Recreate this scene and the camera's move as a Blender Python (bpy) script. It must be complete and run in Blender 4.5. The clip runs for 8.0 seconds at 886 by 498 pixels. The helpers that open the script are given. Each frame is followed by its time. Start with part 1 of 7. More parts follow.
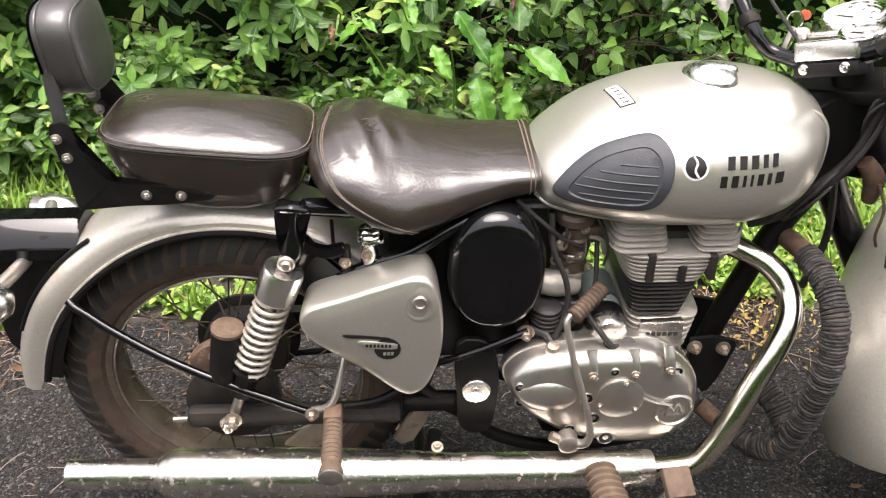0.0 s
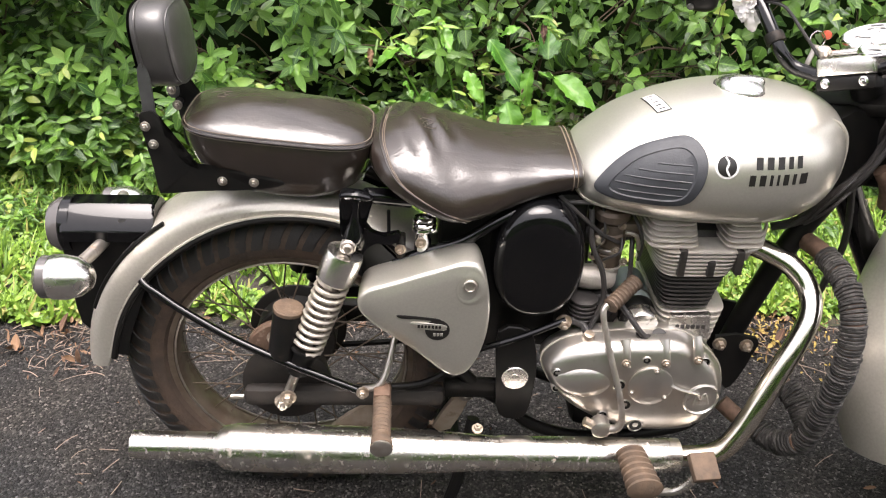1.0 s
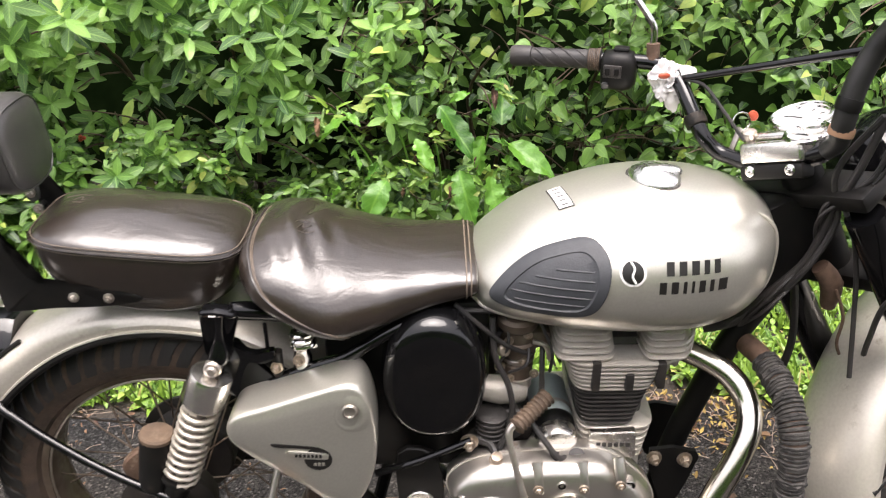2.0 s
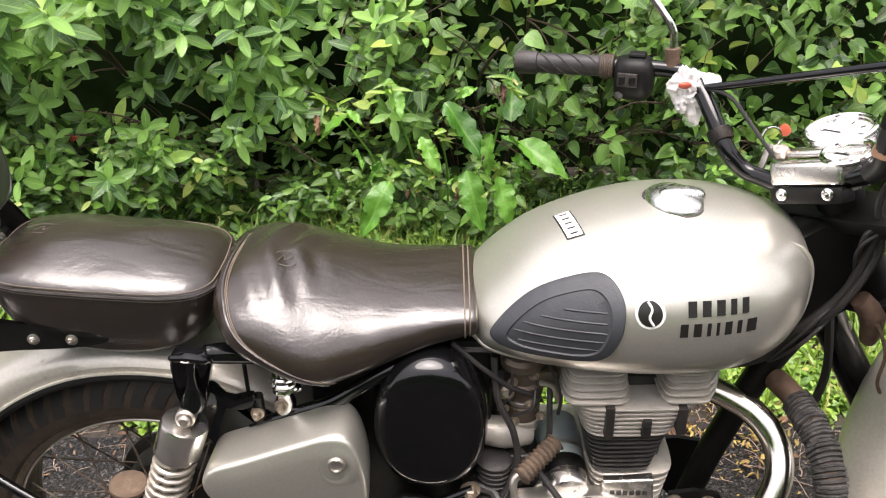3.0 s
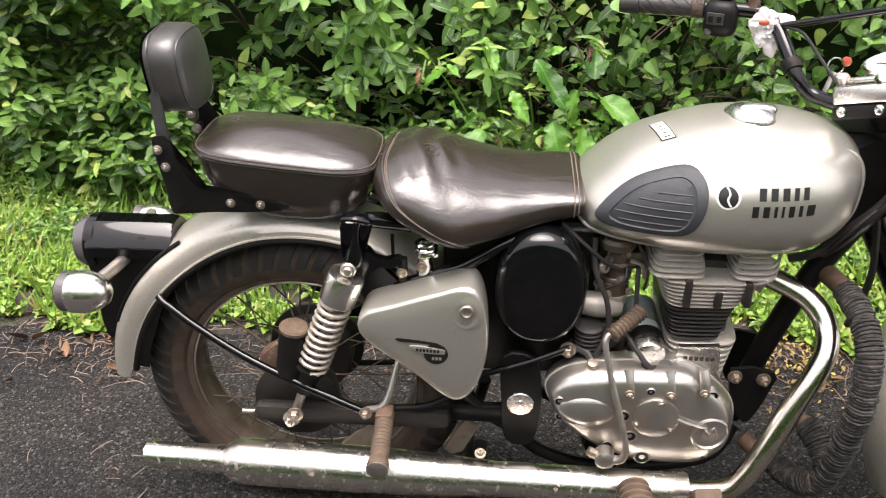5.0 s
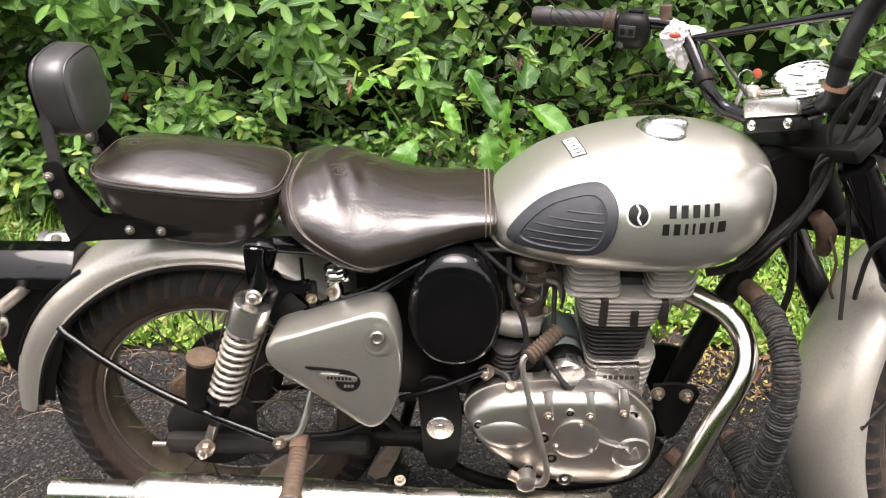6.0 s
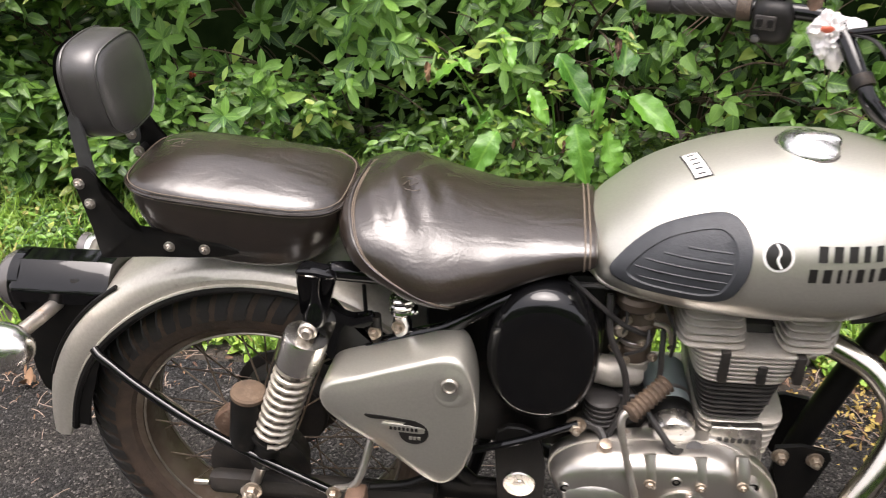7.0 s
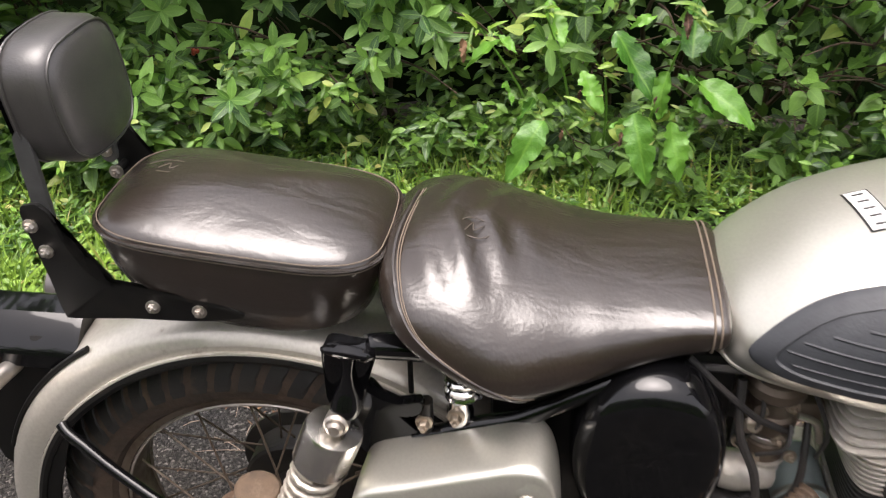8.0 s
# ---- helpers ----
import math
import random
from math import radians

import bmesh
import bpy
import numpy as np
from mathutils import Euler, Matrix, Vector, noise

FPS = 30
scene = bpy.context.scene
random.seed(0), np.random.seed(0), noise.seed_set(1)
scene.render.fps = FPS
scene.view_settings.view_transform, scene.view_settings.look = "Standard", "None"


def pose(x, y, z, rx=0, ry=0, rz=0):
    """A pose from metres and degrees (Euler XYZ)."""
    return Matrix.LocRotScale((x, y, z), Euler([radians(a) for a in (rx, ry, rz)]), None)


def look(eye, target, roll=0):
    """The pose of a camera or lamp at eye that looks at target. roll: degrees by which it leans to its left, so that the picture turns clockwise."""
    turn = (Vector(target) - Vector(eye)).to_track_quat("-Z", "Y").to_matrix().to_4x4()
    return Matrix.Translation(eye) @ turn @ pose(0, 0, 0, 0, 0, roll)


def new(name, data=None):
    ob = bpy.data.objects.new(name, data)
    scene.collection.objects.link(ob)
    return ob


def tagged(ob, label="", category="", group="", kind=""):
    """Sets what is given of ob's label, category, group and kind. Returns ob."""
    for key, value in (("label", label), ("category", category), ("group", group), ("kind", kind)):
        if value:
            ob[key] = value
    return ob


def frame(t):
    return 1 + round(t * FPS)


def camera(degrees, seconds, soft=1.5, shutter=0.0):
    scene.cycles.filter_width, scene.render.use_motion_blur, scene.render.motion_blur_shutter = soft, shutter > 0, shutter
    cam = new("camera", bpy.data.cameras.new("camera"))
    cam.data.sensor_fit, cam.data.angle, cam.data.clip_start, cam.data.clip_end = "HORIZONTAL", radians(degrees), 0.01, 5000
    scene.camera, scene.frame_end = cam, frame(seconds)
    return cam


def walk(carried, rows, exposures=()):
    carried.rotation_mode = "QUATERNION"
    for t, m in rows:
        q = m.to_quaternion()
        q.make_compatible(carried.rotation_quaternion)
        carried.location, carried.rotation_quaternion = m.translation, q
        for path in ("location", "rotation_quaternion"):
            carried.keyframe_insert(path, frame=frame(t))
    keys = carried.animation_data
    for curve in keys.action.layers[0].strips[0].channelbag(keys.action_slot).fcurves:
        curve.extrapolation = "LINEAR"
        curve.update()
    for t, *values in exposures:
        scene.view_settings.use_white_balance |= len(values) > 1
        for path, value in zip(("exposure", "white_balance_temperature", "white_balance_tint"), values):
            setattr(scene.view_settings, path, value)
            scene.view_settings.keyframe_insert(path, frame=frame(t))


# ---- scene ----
cam = camera(54.0, 8.0, soft=1.1, shutter=0.3)
EXPOSURE, KELVIN, TINT = 1.72, 6750, 17
PATH = [
    (0, (0.322, -1.273, 1.409), (0.395, 0.4, 0.315), 0.2),
    (0.5, (0.27, -1.352, 1.391), (0.337, 0.352, 0.345), 1.1),
    (1, (0.244, -1.416, 1.393), (0.306, 0.309, 0.384), 1.5),
    (1.5, (0.314, -1.351, 1.39), (0.309, 0.412, 0.444), -0.2),
    (1.7, (0.391, -1.299, 1.402), (0.396, 0.474, 0.476), -0.2),
    (2.8, (0.516, -1.083, 1.423), (0.499, 0.668, 0.457), -1.7),
    (3, (0.499, -1.072, 1.422), (0.467, 0.674, 0.447), -1.6),
    (3.5, (0.503, -1.143, 1.414), (0.391, 0.595, 0.431), -1.1),
    (4, (0.486, -1.23, 1.423), (0.282, 0.5, 0.439), -1.3),
    (4.5, (0.403, -1.361, 1.426), (0.204, 0.373, 0.449), -0.9),
    (4.7, (0.394, -1.411, 1.417), (0.21, 0.32, 0.432), -0.8),
    (5.8, (0.446, -1.389, 1.424), (0.397, 0.35, 0.438), -0.2),
    (6, (0.478, -1.353, 1.424), (0.422, 0.389, 0.444), -0.5),
    (6.5, (0.528, -1.257, 1.417), (0.395, 0.482, 0.438), -0.8),
    (7, (0.447, -1.113, 1.385), (0.226, 0.584, 0.35), -1.3),
    (7.5, (0.359, -0.982, 1.361), (0.183, 0.694, 0.284), -1.0),
    (8, (0.34, -0.8, 1.317), (0.1, 0.849, 0.211), -1.3),
]
walk(cam, [(t, look(eye, target, roll)) for t, eye, target, roll in PATH],
     exposures=[(t, EXPOSURE + e, KELVIN, TINT) for t, e in ((0.0, 0.11), (1.0, 0.13), (1.5, 0.10), (3.0, -0.13), (4.0, -0.11), (6.0, -0.07), (7.0, -0.15), (8.0, -0.24))])

# ---- world and light ----
world = bpy.data.worlds.new("overcast_sky")
scene.world = world
world.use_nodes = True
wn, wl = world.node_tree.nodes, world.node_tree.links
sky = wn.new("ShaderNodeTexSky")
sky.sky_type, sky.sun_disc = "NISHITA", False
sky.sun_elevation, sky.sun_rotation = radians(83), radians(180)
sky.air_density, sky.dust_density, sky.ozone_density = 1.0, 4.0, 1.0
pale = wn.new("ShaderNodeHueSaturation")
pale.inputs["Saturation"].default_value = 0.25
wl.new(sky.outputs[0], pale.inputs["Color"])
wl.new(pale.outputs[0], wn["Background"].inputs["Color"])
wn["Background"].inputs["Strength"].default_value = 0.15
sun_data = bpy.data.lights.new("sun", "SUN")
sun_data.energy, sun_data.angle, sun_data.color = 1.55, radians(46), (1.0, 0.97, 0.92)
sun = new("sun", sun_data)
sun.matrix_world = look((0.45, -0.7, 6.0), (0.4, 0.0, 0.3))


# ---- materials ----
def mat(name, col, rough=0.5, metal=0.0, col2=None, scale=8.0, stain=None, stain_scale=3.0, stain_amount=0.5,
        bump=0.0, bump_scale=60.0, coat=0.0, rvar=0.1, spec=0.5, fold=0.0, fold_scale=9.0, coat_rough=0.08):
    """A surface with a fine grain between two colours, larger stains of a third, and a fine relief."""
    m = bpy.data.materials.new(name)
    m.use_nodes = True
    n, l = m.node_tree.nodes, m.node_tree.links
    b = n["Principled BSDF"]
    tc = n.new("ShaderNodeTexCoord")
    g = n.new("ShaderNodeTexNoise")
    g.inputs["Scale"].default_value, g.inputs["Detail"].default_value = scale, 6
    l.new(tc.outputs["Object"], g.inputs["Vector"])
    mix = n.new("ShaderNodeMix")
    mix.data_type = "RGBA"
    mix.inputs[6].default_value = (*col, 1)
    mix.inputs[7].default_value = (*(col2 or [c * 0.8 for c in col]), 1)
    ramp = n.new("ShaderNodeMapRange")
    ramp.inputs[1].default_value, ramp.inputs[2].default_value = 0.35, 0.7
    l.new(g.outputs["Fac"], ramp.inputs[0])
    l.new(ramp.outputs[0], mix.inputs[0])
    out = mix.outputs[2]
    rr = n.new("ShaderNodeMapRange")
    rr.inputs[3].default_value, rr.inputs[4].default_value = max(rough - rvar, 0.02), min(rough + rvar, 1)
    l.new(g.outputs["Fac"], rr.inputs[0])
    rout = rr.outputs[0]
    if stain:
        s = n.new("ShaderNodeTexNoise")
        s.inputs["Scale"].default_value, s.inputs["Detail"].default_value, s.inputs["Roughness"].default_value = stain_scale, 9, 0.65
        l.new(tc.outputs["Object"], s.inputs["Vector"])
        sr = n.new("ShaderNodeMapRange")
        sr.inputs[1].default_value, sr.inputs[2].default_value = 0.72 - 0.35 * stain_amount, 0.86 - 0.35 * stain_amount
        l.new(s.outputs["Fac"], sr.inputs[0])
        mx = n.new("ShaderNodeMix")
        mx.data_type = "RGBA"
        mx.inputs[7].default_value = (*stain, 1)
        l.new(sr.outputs[0], mx.inputs[0])
        l.new(out, mx.inputs[6])
        out = mx.outputs[2]
        if metal > 0:
            mm = n.new("ShaderNodeMapRange")
            mm.inputs[3].default_value, mm.inputs[4].default_value = metal, 0.1
            l.new(sr.outputs[0], mm.inputs[0])
            l.new(mm.outputs[0], b.inputs["Metallic"])
        rm = n.new("ShaderNodeMix")
        rm.inputs[3].default_value = 0.75
        l.new(sr.outputs[0], rm.inputs[0])
        l.new(rout, rm.inputs[2])
        rout = rm.outputs[0]
    l.new(out, b.inputs["Base Color"])
    l.new(rout, b.inputs["Roughness"])
    if not (stain and metal > 0):
        b.inputs["Metallic"].default_value = metal
    b.inputs["Coat Weight"].default_value, b.inputs["Coat Roughness"].default_value = coat, coat_rough
    b.inputs["Specular IOR Level"].default_value = spec
    if bump:
        bn = n.new("ShaderNodeTexNoise")
        bn.inputs["Scale"].default_value, bn.inputs["Detail"].default_value = bump_scale, 5
        l.new(tc.outputs["Object"], bn.inputs["Vector"])
        bp = n.new("ShaderNodeBump")
        bp.inputs["Strength"].default_value, bp.inputs["Distance"].default_value = bump, 0.01
        l.new(bn.outputs["Fac"], bp.inputs["Height"])
        l.new(bp.outputs[0], b.inputs["Normal"])
        l.new(bp.outputs[0], b.inputs["Coat Normal"])
        if fold:
            fn, fb = n.new("ShaderNodeTexNoise"), n.new("ShaderNodeBump")
            fn.inputs["Scale"].default_value, fn.inputs["Detail"].default_value, fn.inputs["Distortion"].default_value = fold_scale, 3, 0.9
            st = n.new("ShaderNodeMapping")
            st.inputs["Scale"].default_value = (0.6, 1.5, 1.6)
            l.new(tc.outputs["Object"], st.inputs["Vector"])
            l.new(st.outputs[0], fn.inputs["Vector"])
            fb.inputs["Strength"].default_value, fb.inputs["Distance"].default_value = fold, 0.03
            l.new(fn.outputs["Fac"], fb.inputs["Height"])
            l.new(fb.outputs[0], bp.inputs["Normal"])
    return m


def leaf_mat(name, dark, light, trans=0.25, rough=0.42, dry=None, dry_share=0.04):
    """Leaves of varied green, a few of them dry, that let some light through."""
    m = bpy.data.materials.new(name)
    m.use_nodes = True
    n, l = m.node_tree.nodes, m.node_tree.links
    b = n["Principled BSDF"]
    geo, info = n.new("ShaderNodeNewGeometry"), n.new("ShaderNodeObjectInfo")
    add = n.new("ShaderNodeMath")
    l.new(geo.outputs["Random Per Island"], add.inputs[0])
    l.new(info.outputs["Random"], add.inputs[1])
    fr = n.new("ShaderNodeMath")
    fr.operation = "FRACT"
    l.new(add.outputs[0], fr.inputs[0])
    ramp = n.new("ShaderNodeValToRGB")
    e = ramp.color_ramp.elements
    e[0].position, e[0].color = 0.0, (*dark, 1)
    e[1].position, e[1].color = 0.93 if dry else 1.0, (*light, 1)
    if dry:
        k = e.new(1.0 - dry_share)
        k.color = (*light, 1)
        k = e.new(min(1.0, 1.0 - dry_share + 0.01))
        k.color = (*dry, 1)
    l.new(fr.outputs[0], ramp.inputs[0])
    tc, nz = n.new("ShaderNodeTexCoord"), n.new("ShaderNodeTexNoise")
    nz.inputs["Scale"].default_value = 45
    l.new(tc.outputs["Object"], nz.inputs["Vector"])
    hs = n.new("ShaderNodeHueSaturation")
    mr = n.new("ShaderNodeMapRange")
    mr.inputs[3].default_value, mr.inputs[4].default_value = 0.7, 1.3
    l.new(nz.outputs["Fac"], mr.inputs[0])
    l.new(mr.outputs[0], hs.inputs["Value"])
    l.new(ramp.outputs[0], hs.inputs["Color"])
    blade, xyz = n.new("ShaderNodeAttribute"), n.new("ShaderNodeSeparateXYZ")
    blade.attribute_name = "blade"
    l.new(blade.outputs["Vector"], xyz.inputs[0])
    rib = n.new("ShaderNodeMapRange")
    rib.inputs[1].default_value, rib.inputs[2].default_value, rib.inputs[3].default_value, rib.inputs[4].default_value = 0.03, 0.14, 1.0, 0.0
    l.new(xyz.outputs[1], rib.inputs[0])
    skew, wave, vein = n.new("ShaderNodeMath"), n.new("ShaderNodeMath"), n.new("ShaderNodeMapRange")
    skew.operation, wave.operation = "MULTIPLY_ADD", "SINE"
    skew.inputs[1].default_value = -0.32
    l.new(xyz.outputs[1], skew.inputs[0])
    l.new(xyz.outputs[0], skew.inputs[2])
    scale_up = n.new("ShaderNodeMath")
    scale_up.operation = "MULTIPLY"
    scale_up.inputs[1].default_value = 46.0
    l.new(skew.outputs[0], scale_up.inputs[0])
    l.new(scale_up.outputs[0], wave.inputs[0])
    vein.inputs[1].default_value, vein.inputs[2].default_value, vein.inputs[3].default_value, vein.inputs[4].default_value = 0.55, 1.0, 0.0, 0.35
    l.new(wave.outputs[0], vein.inputs[0])
    lines = n.new("ShaderNodeMath")
    lines.operation = "MAXIMUM"
    l.new(rib.outputs[0], lines.inputs[0])
    l.new(vein.outputs[0], lines.inputs[1])
    pale_rib = n.new("ShaderNodeMix")
    pale_rib.data_type = "RGBA"
    pale_rib.inputs[7].default_value = (light[0] * 1.25, light[1] * 1.1, light[2] * 1.35, 1)
    veined = n.new("ShaderNodeMath")
    veined.operation = "MULTIPLY"
    veined.inputs[1].default_value = 0.6
    l.new(lines.outputs[0], veined.inputs[0])
    l.new(veined.outputs[0], pale_rib.inputs[0])
    l.new(hs.outputs[0], pale_rib.inputs[6])
    l.new(pale_rib.outputs[2], b.inputs["Base Color"])
    b.inputs["Roughness"].default_value = rough
    b.inputs["Specular IOR Level"].default_value = 0.5
    vn, vb = n.new("ShaderNodeTexNoise"), n.new("ShaderNodeBump")
    vn.inputs["Scale"].default_value, vn.inputs["Detail"].default_value = 130, 4
    l.new(tc.outputs["Object"], vn.inputs["Vector"])
    vb.inputs["Strength"].default_value, vb.inputs["Distance"].default_value = 0.35, 0.006
    l.new(vn.outputs["Fac"], vb.inputs["Height"])
    l.new(vb.outputs[0], b.inputs["Normal"])
    tr, ms = n.new("ShaderNodeBsdfTranslucent"), n.new("ShaderNodeMixShader")
    l.new(pale_rib.outputs[2], tr.inputs["Color"])
    ms.inputs[0].default_value = trans
    l.new(b.outputs[0], ms.inputs[1])
    l.new(tr.outputs[0], ms.inputs[2])
    l.new(ms.outputs[0], n["Material Output"].inputs["Surface"])
    return m


M_TANK = mat("champagne_paint", (0.555, 0.537, 0.472), 0.32, 0.76, (0.515, 0.497, 0.437), 300, coat=0.5, coat_rough=0.24, rvar=0.04)
M_FENDER = mat("weathered_champagne_paint", (0.57, 0.535, 0.465), 0.34, 0.5, (0.51, 0.475, 0.41), 200, (0.20, 0.15, 0.10), 14, 0.22, coat=0.4)
M_LEATHER = mat("brown_leather", (0.022, 0.0150, 0.0108), 0.5, 0, (0.0155, 0.0108, 0.0080), 14, (0.028, 0.0200, 0.015), 6, 0.3, bump=0.045, bump_scale=240, coat=1.0, coat_rough=0.23, rvar=0.08, spec=0.2, fold=0.06, fold_scale=17)
M_LEATHER.node_tree.nodes["Principled BSDF"].inputs["Coat IOR"].default_value = 1.65
M_THREAD = mat("tan_thread", (0.15, 0.115, 0.085), 0.8)
M_VINYL = mat("black_vinyl", (0.040, 0.037, 0.035), 0.38, 0, (0.031, 0.029, 0.028), 40, spec=0.8, bump=0.06, bump_scale=300)
M_CHROME = mat("chrome", (0.82, 0.81, 0.79), 0.10, 1.0, (0.74, 0.72, 0.69), 12, rvar=0.05)
M_OLDCHROME = mat("pitted_chrome", (0.72, 0.70, 0.66), 0.26, 1.0, (0.58, 0.53, 0.46), 16, (0.17, 0.12, 0.08), 85, 0.36, bump=0.05, bump_scale=55, rvar=0.14)
M_PIPE = mat("yellowed_chrome", (0.66, 0.625, 0.56), 0.17, 1.0, (0.55, 0.49, 0.40), 10, (0.20, 0.135, 0.08), 9, 0.20, rvar=0.05)
M_CASE = mat("polished_aluminium", (0.585, 0.56, 0.525), 0.31, 0.94, (0.46, 0.425, 0.38), 9, (0.17, 0.115, 0.075), 13, 0.36, bump=0.05, bump_scale=90, rvar=0.10)
M_CAST = mat("cast_aluminium", (0.62, 0.585, 0.53), 0.5, 0.6, (0.51, 0.47, 0.41), 30, (0.19, 0.13, 0.085), 20, 0.36, bump=0.12, bump_scale=200)
M_BLACKFIN = mat("black_fin_paint", (0.022, 0.021, 0.02), 0.45, 0, (0.05, 0.045, 0.04), 30)
M_GLOSS = mat("gloss_black_paint", (0.0025, 0.0025, 0.0028), 0.06, 0, (0.0035, 0.0035, 0.004), 60, (0.025, 0.022, 0.02), 90, 0.04, coat=0.2, coat_rough=0.04, rvar=0.03, spec=0.35)
M_SATIN = mat("satin_black_steel", (0.005, 0.005, 0.005), 0.45, 0, (0.009, 0.008, 0.007), 30, (0.04, 0.03, 0.022), 20, 0.28, spec=0.22)
M_RUBBER = mat("grey_rubber", (0.036, 0.039, 0.044), 0.6, 0, (0.030, 0.032, 0.037), 60, bump=0.08, bump_scale=300)
M_GRIP = mat("black_rubber", (0.018, 0.017, 0.017), 0.55, 0, (0.034, 0.029, 0.026), 25, bump=0.1, bump_scale=200)
M_DIRTY = mat("muddy_rubber", (0.11, 0.072, 0.045), 0.8, 0, (0.065, 0.045, 0.032), 40, (0.17, 0.12, 0.08), 25, 0.35, bump=0.15, bump_scale=160)
M_TYRE = mat("muddy_tyre_rubber", (0.070, 0.045, 0.031), 0.8, 0, (0.040, 0.029, 0.022), 30, (0.125, 0.078, 0.048), 12, 0.5, bump=0.2, bump_scale=120)
M_TREAD = mat("black_tread_rubber", (0.014, 0.013, 0.0125), 0.6, 0, (0.024, 0.021, 0.018), 30, (0.075, 0.050, 0.034), 16, 0.38, bump=0.1, bump_scale=200)
M_RIM = mat("muddy_rim", (0.17, 0.135, 0.105), 0.5, 0.5, (0.10, 0.072, 0.052), 25, (0.085, 0.055, 0.036), 14, 0.62)
M_RUST = mat("rusty_steel", (0.17, 0.105, 0.072), 0.7, 0.3, (0.10, 0.062, 0.042), 60, (0.27, 0.20, 0.15), 40, 0.4, bump=0.15, bump_scale=120)
M_BOLT = mat("dirty_bolt_steel", (0.46, 0.40, 0.33), 0.42, 0.8, (0.30, 0.23, 0.17), 80, (0.17, 0.11, 0.07), 60, 0.4)
M_GRIME = mat("grimy_black_steel", (0.010, 0.009, 0.008), 0.6, 0, (0.026, 0.020, 0.016), 25, (0.055, 0.039, 0.028), 12, 0.38, bump=0.1, bump_scale=150)
M_CAP = mat("satin_chrome", (0.80, 0.79, 0.77), 0.27, 1.0, (0.68, 0.67, 0.65), 60, rvar=0.08)
M_SPRING = mat("pale_spring_chrome", (0.86, 0.84, 0.80), 0.26, 1.0, (0.78, 0.74, 0.69), 40, rvar=0.06)
M_COIL = mat("cream_coil_steel", (0.52, 0.475, 0.41), 0.34, 0.55, (0.42, 0.365, 0.30), 40, (0.22, 0.15, 0.10), 30, 0.25)
M_SLEEVE = mat("black_hose_rubber", (0.010, 0.010, 0.010), 0.5, 0, (0.016, 0.015, 0.014), 30, bump=0.08, bump_scale=200)
M_STEEL = mat("dull_steel", (0.50, 0.47, 0.43), 0.38, 0.9, (0.38, 0.33, 0.28), 40, (0.28, 0.19, 0.12), 45, 0.35)
M_TAN = mat("tan_dusty_steel", (0.42, 0.35, 0.27), 0.6, 0.3, (0.33, 0.26, 0.19), 30, (0.2, 0.14, 0.09), 25, 0.4)
M_STARTER = mat("blue_grey_zinc", (0.46, 0.53, 0.53), 0.42, 0.2, (0.37, 0.43, 0.43), 30, (0.14, 0.10, 0.07), 25, 0.25)
M_ROPE = mat("black_rope", (0.024, 0.023, 0.022), 0.8, 0, (0.070, 0.065, 0.060), 60, bump=0.3, bump_scale=400, spec=0.25)
M_INK = mat("black_print", (0.012, 0.011, 0.010), 0.35)
M_WHITE = mat("white_print", (0.75, 0.74, 0.71), 0.4)
M_PLASTIC = mat("thin_white_plastic", (0.86, 0.83, 0.82), 0.22, 0, (0.74, 0.71, 0.71), 30)
M_PLASTIC.node_tree.nodes["Principled BSDF"].inputs["Transmission Weight"].default_value = 0.25
M_DIAL = mat("white_dial", (0.42, 0.42, 0.41), 0.3, 0, (0.34, 0.34, 0.335), 60, coat=0.6)
M_SMOKE = mat("smoked_lens", (0.085, 0.078, 0.075), 0.25, 0, coat=0.5)
M_RED = mat("red_plastic", (0.42, 0.08, 0.04), 0.35)
M_BRASS = mat("tan_strap", (0.30, 0.17, 0.10), 0.6)
M_GLASS = bpy.data.materials.new("clear_glass")
M_GLASS.use_nodes = True
M_GLASS.node_tree.nodes["Principled BSDF"].inputs["Transmission Weight"].default_value = 1.0
M_GLASS.node_tree.nodes["Principled BSDF"].inputs["Roughness"].default_value = 0.03
M_ASPHALT = bpy.data.materials.new("worn_asphalt")
M_ASPHALT.use_nodes = True
an, al = M_ASPHALT.node_tree.nodes, M_ASPHALT.node_tree.links
a_tc, a_v, a_n, a_big = an.new("ShaderNodeTexCoord"), an.new("ShaderNodeTexVoronoi"), an.new("ShaderNodeTexNoise"), an.new("ShaderNodeTexNoise")
a_v.inputs["Scale"].default_value, a_n.inputs["Scale"].default_value, a_big.inputs["Scale"].default_value = 210, 520, 2.5
a_n.inputs["Detail"].default_value = a_big.inputs["Detail"].default_value = 6
for node in (a_v, a_n, a_big):
    al.new(a_tc.outputs["Object"], node.inputs["Vector"])
a_sep = an.new("ShaderNodeSeparateColor")
al.new(a_v.outputs["Color"], a_sep.inputs[0])
a_ramp = an.new("ShaderNodeValToRGB")
for pos, val in ((0.0, 0.010), (0.4, 0.025), (0.75, 0.048), (0.92, 0.085), (1.0, 0.18)):
    e = a_ramp.color_ramp.elements.new(pos) if 0 < pos < 1 else a_ramp.color_ramp.elements[-1 if pos else 0]
    e.color = (val, val * 0.98, val * 0.97, 1)
al.new(a_sep.outputs[0], a_ramp.inputs[0])
a_gap = an.new("ShaderNodeMapRange")
a_gap.inputs[1].default_value, a_gap.inputs[2].default_value, a_gap.inputs[3].default_value, a_gap.inputs[4].default_value = 0.0, 0.006, 1.0, 0.0
